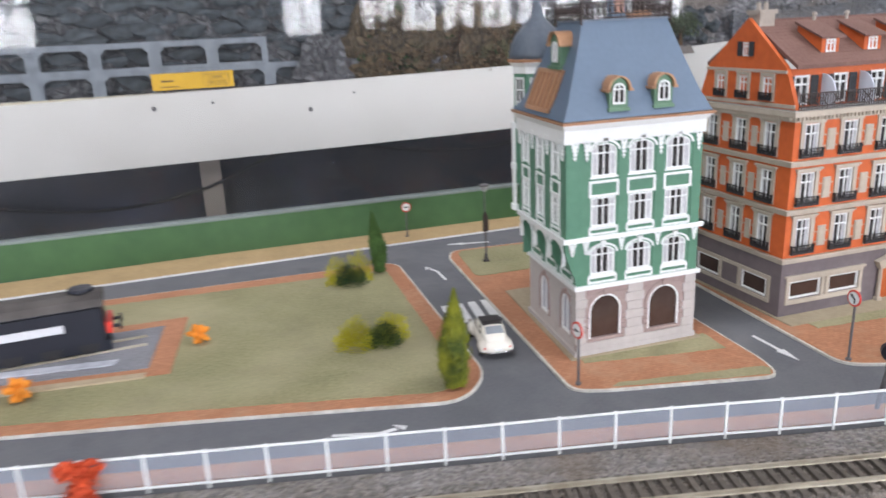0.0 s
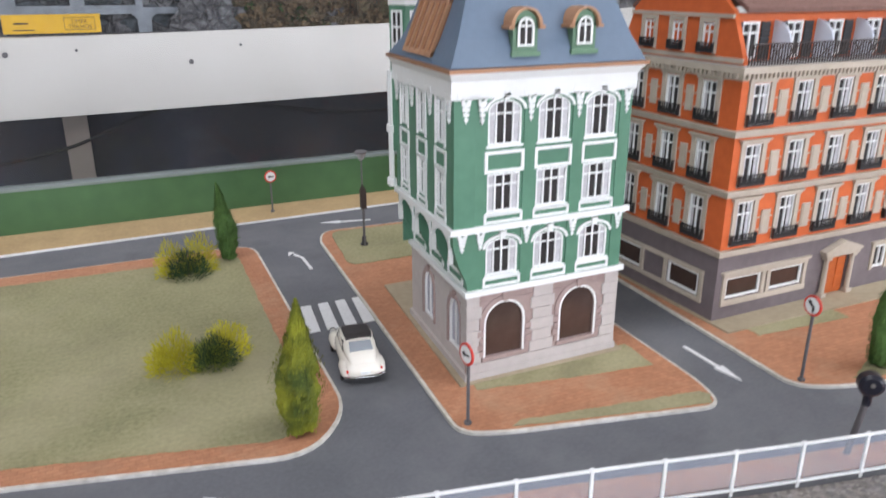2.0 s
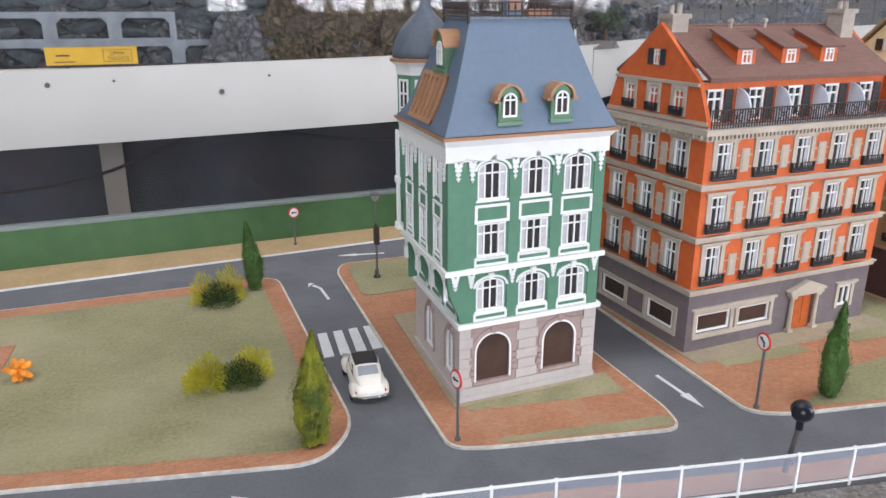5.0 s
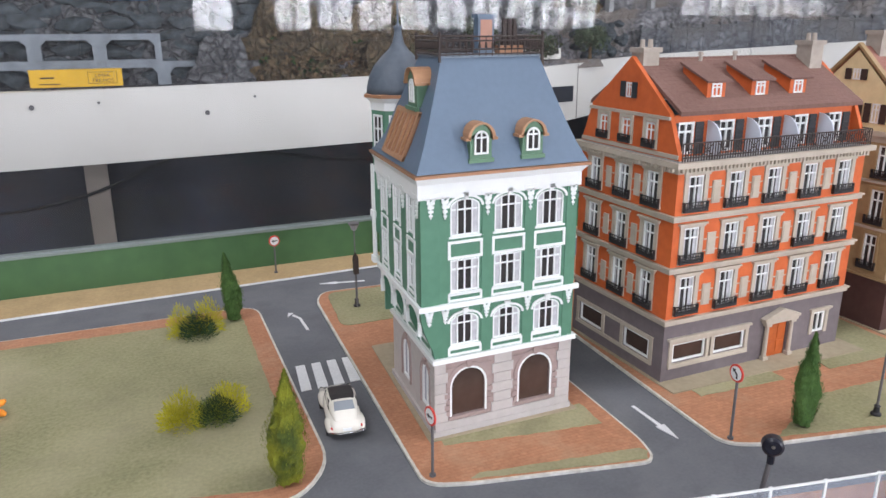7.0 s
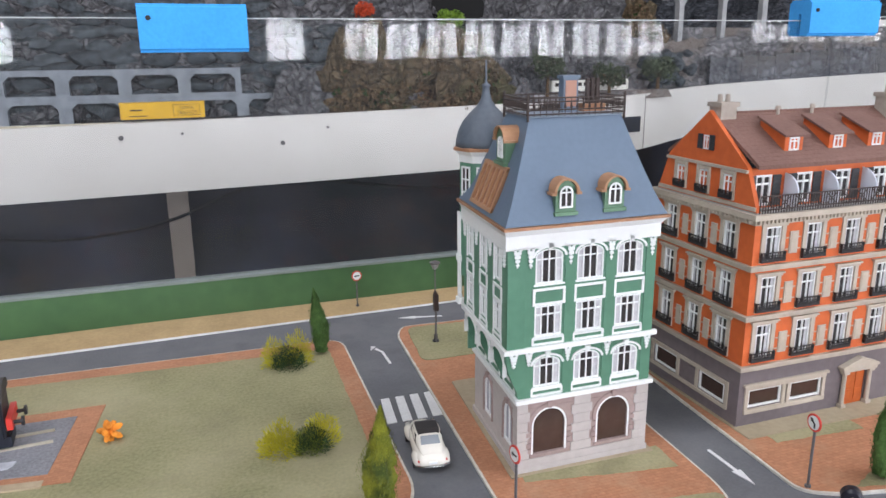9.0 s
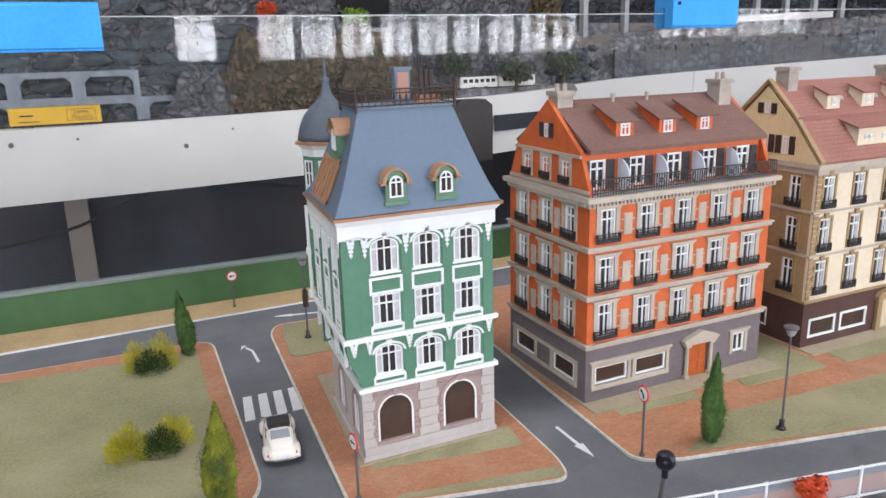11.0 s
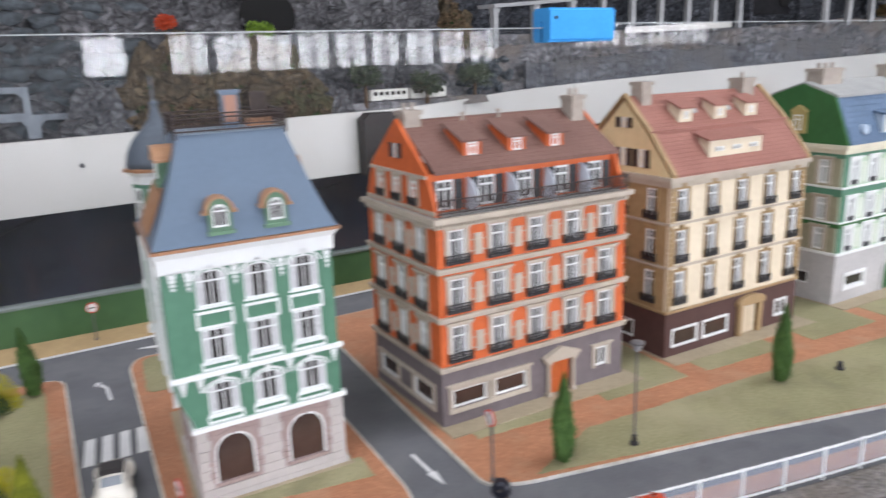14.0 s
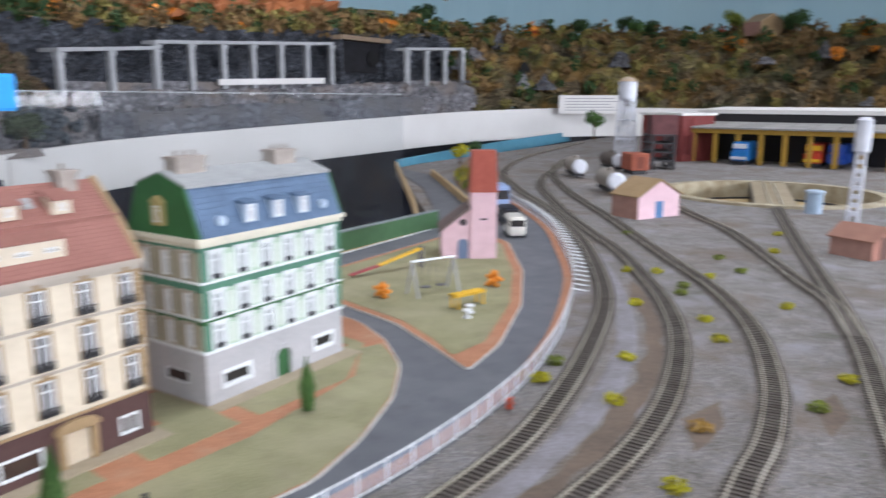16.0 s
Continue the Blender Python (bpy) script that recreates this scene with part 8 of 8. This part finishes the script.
# brown bank with green bushes beside the ramp road
bm = fresh()
sweep(bm, smooth_line([(2050, 560), (2300, 760), (2620, 960), (2900, 1100)], 40), [(30, -4), (10, 22), (-20, 26), (-45, -4)])
solid("ramp_bank", bm, mat("brown_bank", (0.26, 0.17, 0.10), 0.95, (0.15, 0.10, 0.06), 60, 0.8), "brown earth bank beside the ramp road", "bank", kind="structure")
for k, (x, y, r) in enumerate(((2120, 640, 26), (2210, 700, 30), (2290, 770, 26), (2390, 830, 32))):
    bush((x, y, 4), [(0, 0, r * 0.7, r, 0.8, YELLOW_LEAF if k % 2 else OLIVE_LEAF, "yellow green foliage"), (r * 0.7, r * 0.5, r * 0.6, r * 0.8, 0.8, OLIVE_LEAF, "olive foliage")], "yellow green bush on the bank by the ramp", 70 + k, "bank bushes")

# ---------------------------------------------------------------- yellow wagon on the upper level
t = thing("yellow_wagon", "yellow box wagon with black lettering on the upper level", "wagon", (-223, 2002, 60))
t.scale = (1.07, 1.07, 1.07)
b = fresh()
box(b, -109, -15, 8, 109, 15, 50)
bmesh.ops.bevel(b, geom=b.edges[:], offset=1.5, segments=2, affect="EDGES")
part("body", b, WAGON_YELLOW, t)
b = fresh()
box(b, -110, -16, 49, 110, 16, 52)
part("roof", b, WAGON_YELLOW, t)
b = fresh()
box(b, -104, -10, 3, 104, 10, 8)
part("frame", b, IRON, t)
for x in (-80, -60, 60, 80):
    b = fresh()
    cyl(b, (x, -11, 4.5), (x, 11, 4.5), 4.5, 12)
    part("wheelset", b, IRON, t)
b = fresh()
for z in (15, 44):
    box(b, 26, -15.6, z, 96, -15, z + 1.2)
for x in (26, 95):
    box(b, x, -15.6, 15, x + 1.2, -15, 45)
part("letter_frame", b, BLACK_PRINT, t, "black lettering frame")
for word, z in (("LIMPA", 31), ("TRILHOS", 18.5)):
    cu = bpy.data.curves.new("lettering", "FONT")
    cu.body, cu.size, cu.extrude, cu.align_x = word, 0.0135, 0.0002, "CENTER"
    tmp = new("lettering", cu)
    dg = bpy.context.evaluated_depsgraph_get()
    me = bpy.data.meshes.new_from_object(tmp.evaluated_get(dg))
    bpy.data.objects.remove(tmp)
    me.materials.clear()
    me.materials.append(BLACK_PRINT)
    ob = new("lettering", me)
    ob.parent = t
    ob.matrix_basis = pose(0.0615, -0.0154, z * MM, 90, 0, 0)
    tagged(ob, "black lettering")
b = fresh()
box(b, -84, -15.5, 30, -52, -15, 34)
part("emblem_bar", b, BLACK_PRINT, t, "small dark emblem bar")
b = fresh()
box(b, -88, -15.5, 15, -40, -15, 17.5)
part("print_bar", b, BLACK_PRINT, t)
bm = fresh()
sweep(bm, [Vector((-2000, 1992)), Vector((950, 1992))], [(0, 54), (0, 61), (-1.5, 61), (-1.5, 54)])
sweep(bm, [Vector((-2000, 2010)), Vector((950, 2010))], [(0, 54), (0, 61), (-1.5, 61), (-1.5, 54)])
solid("upper_rails", bm, RAIL, "pair of rails along the upper level", "rails")

# grey arcaded retaining wall behind the wagon
arc = thing("retaining_wall", "grey two tier arcaded retaining wall", "model wall", (-1347, 2106, 47))
arc.scale = (1.09, 1.09, 1.09)
for tier in range(2):
    for k in range(9):
        if tier == 1 and k == 8:
            continue
        bm = fresh()
        w, hgt = 156, 74
        x0 = 156 * k
        hole = rounded([(x0 + 17, 8 if tier else 0), (x0 + 139, 8 if tier else 0), (x0 + 139, 56), (x0 + 17, 56)], 10, 3)
        z0 = tier * 74
        box(bm, x0, 0, z0, x0 + 17, 22, z0 + hgt)
        box(bm, x0 + 139, 0, z0, x0 + 156, 22, z0 + hgt)
        box(bm, x0 + 17, 0, z0 + 58, x0 + 139, 22, z0 + hgt)
        box(bm, x0 + 17, 0, z0, x0 + 139, 22, z0 + 6)
        for sx, s in ((x0 + 17, 1), (x0 + 139, -1)):
            prism(bm, [(sx, z0 + 58), (sx + s * 14, z0 + 58), (sx, z0 + 44)], 0.2, 21.8, "y")
        part("arch_bay", bm, mat("blue_grey_concrete", (0.27, 0.30, 0.335), 0.8, (0.19, 0.21, 0.24), 30, 0.3) if "blue_grey_concrete" not in bpy.data.materials else bpy.data.materials["blue_grey_concrete"], arc)


# ---------------------------------------------------------------- rock faces and hillside
def rough_sheet(name, line, profile, material, label, rough, seed, step=45, freq=0.011, kind="structure"):
    """Scenery drawn along the upper level: profile of (back, up), broken up by noise."""
    b = fresh()
    rows = []
    prof = []
    for (o0, h0), (o1, h1) in zip(profile, profile[1:]):
        n = max(1, int(math.hypot(o1 - o0, h1 - h0) / step))
        prof += [(o0 + (o1 - o0) * i / n, h0 + (h1 - h0) * i / n) for i in range(n)]
    prof.append(profile[-1])
    for p, q in zip(line, [line[min(i + 1, len(line) - 1)] for i in range(len(line))]):
        d = (q - p)
        d = Vector((d.x, d.y)).normalized() if d.length > 0 else Vector((1, 0))
        row = []
        for j, (o, h) in enumerate(prof):
            v = Vector((p.x - d.y * o, p.y + d.x * o, p.z + h))
            k = noise.fractal(v * freq + Vector((seed, 0, 0)), 0.9, 2.1, 4)
            c = noise.cell(v * freq * 1.7 + Vector((seed, 3, 0))) - 0.5
            m = rough * (k + 0.5 * c)
            row.append(b.verts.new((v.x + d.y * m, v.y - d.x * m, v.z + m * 0.7)))
        rows.append(row)
    for a, c in zip(rows, rows[1:]):
        for j in range(len(prof) - 1):
            b.faces.new((a[j], c[j], c[j + 1], a[j + 1]))
    ob = solid(name, b, material, label, "rock", kind=kind)
    return ob


LINE = walked(WALL, 30)
LINE = [p for p, d in LINE]
left_part = [p for p in LINE if p.x < 1560 and p.y > 1800]
right_part = [p for p in LINE if p.x >= 1500 or p.y < 1800]
mid_part = [p for p in right_part if p.x < 4750 and p.y > 1800]
far_part = [p for p in right_part if p.x > 4650 or p.y < 1800]
face = rough_sheet("rock_face_lower", left_part, [(160, -10), (180, 76), (205, 207), (234, 360), (283, 523), (458, 700)], ROCK, "dark grey rock face of the upper level", 34, 2, 16, 0.016)
rough_sheet("rock_face_right", mid_part, [(100, -15), (130, 50), (180, 135), (205, 197), (400, 207)], ROCK_PALE, "grey rock terrace below the gallery", 26, 4, 20, 0.016)
rough_sheet("rock_face_upper", mid_part, [(395, 185), (420, 270), (455, 406), (525, 540)], ROCK_SHADE, "rock face behind the gallery, its shade put into the colour", 40, 6, 18, 0.014)
rough_sheet("hillside", mid_part, [(515, 520), (860, 640), (1230, 740), (1700, 800), (2200, 640)], EARTH, "brown scrubby hillside", 60, 9, 45, 0.006)
rough_sheet("hillside_far", far_part, [(60, -15), (150, 70), (300, 210), (520, 390), (860, 540), (1230, 625), (1700, 650), (2200, 520)], EARTH, "brown and olive scrubby hillside", 70, 10, 40, 0.008)
rough_sheet("hillside_left", left_part, [(458, 680), (870, 830), (1420, 980), (1850, 1050)], RED_EARTH, "red earth hillside", 50, 12, 60, 0.006)
mid = [p for p in LINE if 1800 < p.x < 4200 and p.y > 2000]
rough_sheet("red_slope", mid, [(700, 590), (900, 720), (1150, 830), (1500, 900), (1850, 860)], RED_EARTH, "bare red earth slope", 90, 15, 45, 0.007)


# the big dark stones of the rock face
def stone_mesh(seed):
    rng = random.Random(seed)
    b = fresh()
    bmesh.ops.create_icosphere(b, subdivisions=2, radius=1.0)
    cuts = [Vector((rng.uniform(-1, 1), rng.uniform(-1, 1), rng.uniform(-1, 1))).normalized() for _ in range(7)]
    for v in b.verts:
        for c in cuts:
            d = v.co.dot(c) - 0.62
            if d > 0:
                v.co -= c * d
        v.co = Vector((v.co.x * 66, v.co.y * 17, v.co.z * 25)) * (1 + 0.1 * noise.noise(v.co * 2 + Vector((seed, 0, 0))))
    return mesh_of("stone", b, STONE_FACE)


STONES = [stone_mesh(k) for k in range(8)]
rng = random.Random(51)
for row in range(10):
    z = 80 + 40 * row
    x = -1500 + rng.uniform(0, 60)
    while x < 340:
        k = (z - 66) / 500
        ob = put("stone", STONES[rng.randrange(8)], face, (x, 2140 + 95 * k + rng.uniform(-7, 7), z + rng.uniform(-8, 8)), rng.uniform(-10, 10))
        ob.matrix_basis = ob.matrix_basis @ pose(0, 0, 0, rng.uniform(-8, 8), rng.uniform(-12, 12), 0)
        x += rng.uniform(84, 122)


def mound(at, r, h, material, label, seed, n=26):
    b = fresh()
    rings = []
    for k in range(9):
        f = k / 8
        ring = []
        for i in range(n):
            a = 2 * math.pi * i / n
            q = r * (1 - f) ** 0.75
            v = Vector((math.cos(a) * q, math.sin(a) * q * 0.5, h * f))
            m = 1 + 0.45 * noise.fractal(v * 0.02 + Vector((seed, at[0] * 0.01, 0)), 1, 2, 4)
            ring.append(b.verts.new((v.x * m, v.y * m, v.z * m)))
        rings.append(ring)
    for p, q in zip(rings, rings[1:]):
        for i in range(n):
            b.faces.new((p[i], p[(i + 1) % n], q[(i + 1) % n], q[i]))
    b.faces.new(rings[-1])
    solid("rock_mound", b, material, label, "rock", at, kind="structure")


MOUND_EARTH = rock_mat("dark_brown_scrub_earth", (0.27, 0.20, 0.12), (0.07, 0.058, 0.04), 24, 0.012, 1.0, (0.075, 0.07, 0.035))
mound((188, 2075, 50), 131, 164, ROCK, "pointed grey rock mound", 1)
mound((420, 2125, 52), 230, 300, MOUND_EARTH, "brown scrub covered mound", 2)
mound((721, 2122, 56), 270, 275, MOUND_EARTH, "brown scrub covered mound", 3)
mound((1760, 2640, 285), 175, 235, MOUND_EARTH, "dark brown scrub mound beside the gallery", 4)
mound((932, 2064, 58), 98, 120, ROCK, "grey pointed rock", 5)
mound((1135, 2161, 62), 131, 131, ROCK, "grey rock mound", 6)
mound((572, 2054, 53), 76, 76, ROCK, "low grey rock", 7)


def shrubs(name, spots, material, r0, r1, seed, label):
    rng = random.Random(seed)
    b = fresh()
    for x, y, z in spots:
        r = rng.uniform(r0, r1)
        leaf_clump(b, (x, y, z + r * 0.5), r, 46, r * 0.3, rng, rng.uniform(0.7, 1.4))
    b.transform(Matrix.Scale(MM, 4))
    me = bpy.data.meshes.new(name)
    b.to_mesh(me)
    b.free()
    me.materials.append(material)
    tagged(new(name, me), label, "shrubs", "", "stuff")


def spots(line, o0, o1, h, n, seed):
    rng = random.Random(seed)
    out = []
    for _ in range(n):
        i = rng.randrange(len(line) - 1)
        p, q = line[i], line[i + 1]
        d = Vector((q.x - p.x, q.y - p.y)).normalized()
        o = rng.uniform(o0, o1)
        out.append((p.x - d.y * o, p.y + d.x * o, p.z + h(o) + rng.uniform(-25, 15)))
    return out


def profile(points):
    def f(o):
        for (a, z0), (c, z1) in zip(points, points[1:]):
            if a <= o <= c:
                return z0 + (z1 - z0) * (o - a) / (c - a)
        return points[-1][1]
    return f


HILL = profile([(515, 535), (860, 655), (1230, 755), (1700, 815)])
FAR_HILL = profile([(60, 0), (150, 85), (300, 225), (520, 405), (860, 555), (1230, 640), (1700, 665)])
BROWN_SCRUB = mat("brown_scrub", (0.31, 0.195, 0.075), 0.95, (0.13, 0.08, 0.035), 60, vary=0.4)
shrubs("scrub_dark", spots(mid_part, 500, 820, HILL, 80, 1) + spots(far_part, 70, 1600, FAR_HILL, 130, 11), DARK_LEAF, 28, 70, 31, "dark green scrub on the hillside")
shrubs("scrub_brown", spots(mid_part, 500, 860, HILL, 130, 2) + spots(far_part, 60, 1600, FAR_HILL, 260, 12), BROWN_SCRUB, 25, 70, 32, "brown dry scrub on the hillside")
shrubs("scrub_olive", spots(mid_part, 500, 860, HILL, 60, 3) + spots(far_part, 60, 1600, FAR_HILL, 200, 13), mat("dull_olive_scrub", (0.28, 0.235, 0.065), 0.95, (0.14, 0.125, 0.035), 60, vary=0.4), 22, 60, 33, "olive scrub on the hillside")
shrubs("scrub_orange", spots(mid_part, 550, 900, HILL, 5, 4) + spots(far_part, 500, 1400, FAR_HILL, 18, 14), ORANGE_PLANT, 34, 72, 34, "orange autumn trees on the hillside")
shrubs("scrub_red", spots(far_part, 740, 1500, FAR_HILL, 4, 5), bpy.data.materials["red_orange_foliage"], 34, 66, 35, "red autumn trees on the hillside")
MOUNDS = [(414, 2109, 202, 54), (721, 2108, 245, 54), (1760, 2620, 165, 290)]
rng = random.Random(8)
ms = []
for cx, cy, r, foot in MOUNDS:
    for _ in range(110):
        a, q = rng.uniform(math.pi, 2 * math.pi), rng.random() ** 0.6
        ms.append((cx + math.cos(a) * r * q, cy + math.sin(a) * r * 0.5 * q, foot + r * 1.25 * (1 - q) ** 1.3))
shrubs("scrub_mound", ms, mat("dull_brown_scrub", (0.15, 0.105, 0.06), 0.95, (0.07, 0.05, 0.03), 60, vary=0.4), 12, 28, 36, "brown scrub on the mounds")
shrubs("scrub_mound_green", ms[::5], DARK_LEAF, 10, 24, 37, "dark green bushes on the mounds")

# red tree and bright green bush above the rock face
round_tree((422, 2128, 338), 72, 34, bpy.data.materials["red_orange_foliage"], "small bright red tree on the rock ledge", 61)
round_tree((723, 2125, 318), 62, 46, mat("bright_green_foliage", (0.20, 0.33, 0.03), 0.9, (0.11, 0.20, 0.02), 60, vary=0.3), "bright green round tree on the rock ledge", 62)

# small house on the hill crest
gabled_shed((7090, 690, 795), 64, 170, 300, 110, 70, TAN_WALL, mat("pale_tan_roof", (0.50, 0.40, 0.27), 0.8, (0.40, 0.31, 0.20), 20), "small tan house on the hill crest", BROWN_ROOF)

# grey outcrops on the far hillside
rng = random.Random(23)
for k, (x, y, z) in enumerate(spots(far_part, 120, 900, FAR_HILL, 16, 21)):
    mound((x, y, z - 30), rng.uniform(70, 170), rng.uniform(60, 150), ROCK_PALE if k % 2 else ROCK, "grey rock outcrop on the hillside", 30 + k, 18)

# tree line against the sky
rng = random.Random(19)
for k in range(30):
    line, hill = (mid_part, HILL) if k % 3 == 0 else (far_part, FAR_HILL)
    i = int(rng.uniform(0.05, 0.95) * (len(line) - 1))
    p, q = line[i], line[min(i + 1, len(line) - 1)]
    d = Vector((q.x - p.x, q.y - p.y)).normalized()
    o = rng.uniform(1000, 1650)
    round_tree((p.x - d.y * o, p.y + d.x * o, p.z + hill(o) - 25), rng.uniform(140, 260), rng.uniform(60, 110), (DARK_LEAF, OLIVE_LEAF, DARK_LEAF, CYPRESS)[k % 4], "dark model tree on the hill crest", k)

# ---------------------------------------------------------------- concrete galleries on the right
def gallery(p0, p1, base, top0, top1, n, label, rail=False):
    """Row of slim pillars under a thin deck that climbs from top0 to top1."""
    p0, p1 = Vector(p0), Vector(p1)
    L = (p1 - p0).length
    rz = math.degrees(math.atan2(p1.y - p0.y, p1.x - p0.x))
    t = thing("concrete_gallery", label, "model gallery", (p0.x, p0.y, base), rz, group="galleries")
    for k in range(n):
        b = fresh()
        x, h = L * k / (n - 1), top0 - base + (top1 - top0) * k / (n - 1)
        box(b, x - 14, -14, -20, x + 14, 14, h - 1)
        hexa(b, [(x - 14.4, -14.4, h - 28), (x + 14.4, -14.4, h - 28), (x + 14.4, 14.4, h - 28), (x - 14.4, 14.4, h - 28), (x - 20, -14.4, h), (x + 32, -14.4, h), (x + 32, 14.4, h), (x - 20, 14.4, h)])
        part("pillar", b, CONCRETE, t)
    for k in range(n - 1):
        b = fresh()
        x0, x1 = L * k / (n - 1), L * (k + 1) / (n - 1)
        h0, h1 = (top0 - base + (top1 - top0) * q / (n - 1) for q in (k, k + 1))
        hexa(b, [(x0 - 22 * (k == 0), -28, h0), (x1, -28, h1), (x1, 90, h1), (x0 - 22 * (k == 0), 90, h0), (x0 - 22 * (k == 0), -28, h0 + 17), (x1, -28, h1 + 17), (x1, 90, h1 + 17), (x0 - 22 * (k == 0), 90, h0 + 17)])
        part("deck_slab", b, CONCRETE, t, "pale concrete deck slab")
    b = fresh()
    box(b, 0, 22, -14, L, 34, 62)
    part("parapet", b, ROCK_PALE, t, "low grey parapet between the pillars")
    if rail:
        b = fresh()
        x0, x1 = L * 0.29, L * 0.93
        hexa(b, [(x0, -28, 44), (x1, -28, 64), (x1, -13.5, 64), (x0, -13.5, 44), (x0, -28, 76), (x1, -28, 98), (x1, -13.5, 98), (x0, -13.5, 76)])
        part("guard_board", b, WALL_WHITE, t, "long plain white strip before the pillars")


gallery((2036, 2665), (2590, 2760), 288, 470, 512, 3, "pale concrete gallery on the rock terrace")
gallery((2598, 2762), (3762, 2640), 300, 540, 596, 7, "long pale concrete gallery with a plain white strip", True)
gallery((4272, 2430), (4755, 2300), 330, 585, 606, 4, "pale concrete gallery on the rock terrace")

# recess with a brown lintel between the galleries; a black sheet paints its shade
t = thing("tunnel_portal", "dark rock recess under a brown lintel", "tunnel portal", (3830, 2610, 440))
b = fresh()
box(b, 0, 40, 0, 440, 52, 195)
part("recess_back", b, mat("recess_shade", (0.012, 0.012, 0.015), 0.9, (0.006, 0.006, 0.007), 30), t, "black sheet painting in the shade of the recess")
b = fresh()
box(b, -30, -30, 195, 470, 52, 222)
part("lintel", b, mat("brown_lintel", (0.27, 0.20, 0.13), 0.85, (0.18, 0.13, 0.085), 40), t, "brown concrete lintel")
for x in (-24, 440):
    b = fresh()
    box(b, x, -10, -40, x + 26, 52, 195)
    part("jamb", b, ROCK_SHADE, t)
# black discs paint in the darkness inside the round tunnel mouths
for x, y, z, r in ((4178, 2640, 531, 52), (5448, 2161, 454, 98), (770, 2185, 400, 98)):
    bm = fresh()
    lathe(bm, [(r, 0), (r, 4), (r * 0.6, 6)], 24)
    bm.transform(Matrix.Rotation(radians(90), 4, "X"))
    solid("tunnel_mouth", bm, mat("tunnel_shade", (0.008, 0.008, 0.008), 0.9) if "tunnel_shade" not in bpy.data.materials else bpy.data.materials["tunnel_shade"], "black disc painting in the shade of a round tunnel mouth", "tunnel", (x, y, z), kind="structure")

# white passenger train and low stone wall on the shelf
t = thing("white_train", "small white passenger train on the upper level", "train", (1096, 2110, 98), 4)
t.scale = (1.15, 1.15, 1.15)
for k in range(2):
    b = fresh()
    box(b, k * 150, -14, 6, k * 150 + 142, 14, 40)
    bmesh.ops.bevel(b, geom=b.edges[:], offset=3, segments=2, affect="EDGES")
    cr = part("carriage", b, CAR_CREAM, t, "white carriage")
    for i in range(6):
        b = fresh()
        box(b, k * 150 + 12 + 21 * i, -14.4, 22, k * 150 + 26 + 21 * i, -13.6, 33)
        part("window", b, PANE, cr)
# notice board at the end of the white fascia
bm = fresh()
box(bm, 0, 0, 0, 420, 10, 110)
nb = solid("notice_board", bm, WALL_WHITE, "white notice board with unreadable grey lines", "notice board", (5185, 1742, 168), -46)
nb.scale = (1.2, 1.2, 1.2)
for k in range(5):
    bm = fresh()
    box(bm, 40, -1.5, 20 + 17 * k, 380 - 30 * (k % 3), 0, 24 + 17 * k)
    part("text_bar", bm, mat("grey_print", (0.30, 0.29, 0.30), 0.8) if k == 0 else bpy.data.materials["grey_print"], nb)

# earth bank under the train, trees and a heap of stones on the shelf
bm = fresh()
sweep(bm, [Vector((940, 2098)), Vector((1200, 2117)), Vector((1480, 2137)), Vector((1640, 2200))], [(46, 70), (26, 100), (-30, 100), (-60, 70)])
solid("train_bank", bm, ROCK_PALE, "low grey bank carrying the passenger train", "bank", kind="structure")
DULL_LEAF = mat("dull_grey_green_foliage", (0.10, 0.125, 0.075), 0.95, (0.05, 0.065, 0.035), 60, vary=0.35)
round_tree((1070, 2075, 84), 175, 62, DULL_LEAF, "dull green tree beside the passenger train", 81)
round_tree((1322, 2075, 88), 108, 64, DULL_LEAF, "dull green tree in front of the passenger train", 82)
round_tree((1600, 2175, 96), 122, 70, DULL_LEAF, "dull olive tree on the shelf", 83)
heap = thing("stone_heap", "heap of dark blue grey stones on the shelf", "stones")
rng = random.Random(93)
inner = along(WALL, -70)
for k in range(70):
    p = inner[0]
    while not 1600 < p.x < 2010 or p.y < 1900:
        p = inner[rng.randrange(len(inner))]
    f = rng.random()
    ob = put("stone", STONES[rng.randrange(8)], heap, (p.x + rng.uniform(-45, 45), p.y + 10 + 60 * f + rng.uniform(-12, 12), p.z + 6 + 140 * f), rng.uniform(0, 180))
    ob.scale = (0.42, 1.3, 0.75)

# low retaining wall with pilasters below the galleries
wall_line = [p for p in walked(along(WALL, -78), 104) if 2010 < p[0].x < 4300 and p[0].y > 1900]
low_wall = thing("terrace_wall", "low grey retaining wall with pilasters on the shelf", "model wall")
WALL_GREY = rock_mat("blue_grey_stonework", (0.36, 0.37, 0.40), (0.10, 0.105, 0.12), 17, 0.006, 1.6, (0.15, 0.145, 0.145))
for (p, d), (q, e) in zip(wall_line, wall_line[1:]):
    n = Vector((d.y, -d.x, 0)).normalized()
    b = fresh()
    for o, w0, w1, hgt in ((0, 0, 1, 118 + 18 * noise.noise(p * 0.013)), (3, 0, 0.1, 128)):
        a, c = p.lerp(q, w0), p.lerp(q, w1)
        base = [a + n * (o + 4), c + n * (o + 4), c - n * 8, a - n * 8]
        hexa(b, [(v.x, v.y, p.z - 10) for v in base] + [(v.x, v.y, p.z + hgt) for v in base])
    part("wall_bay", b, WALL_GREY, low_wall)
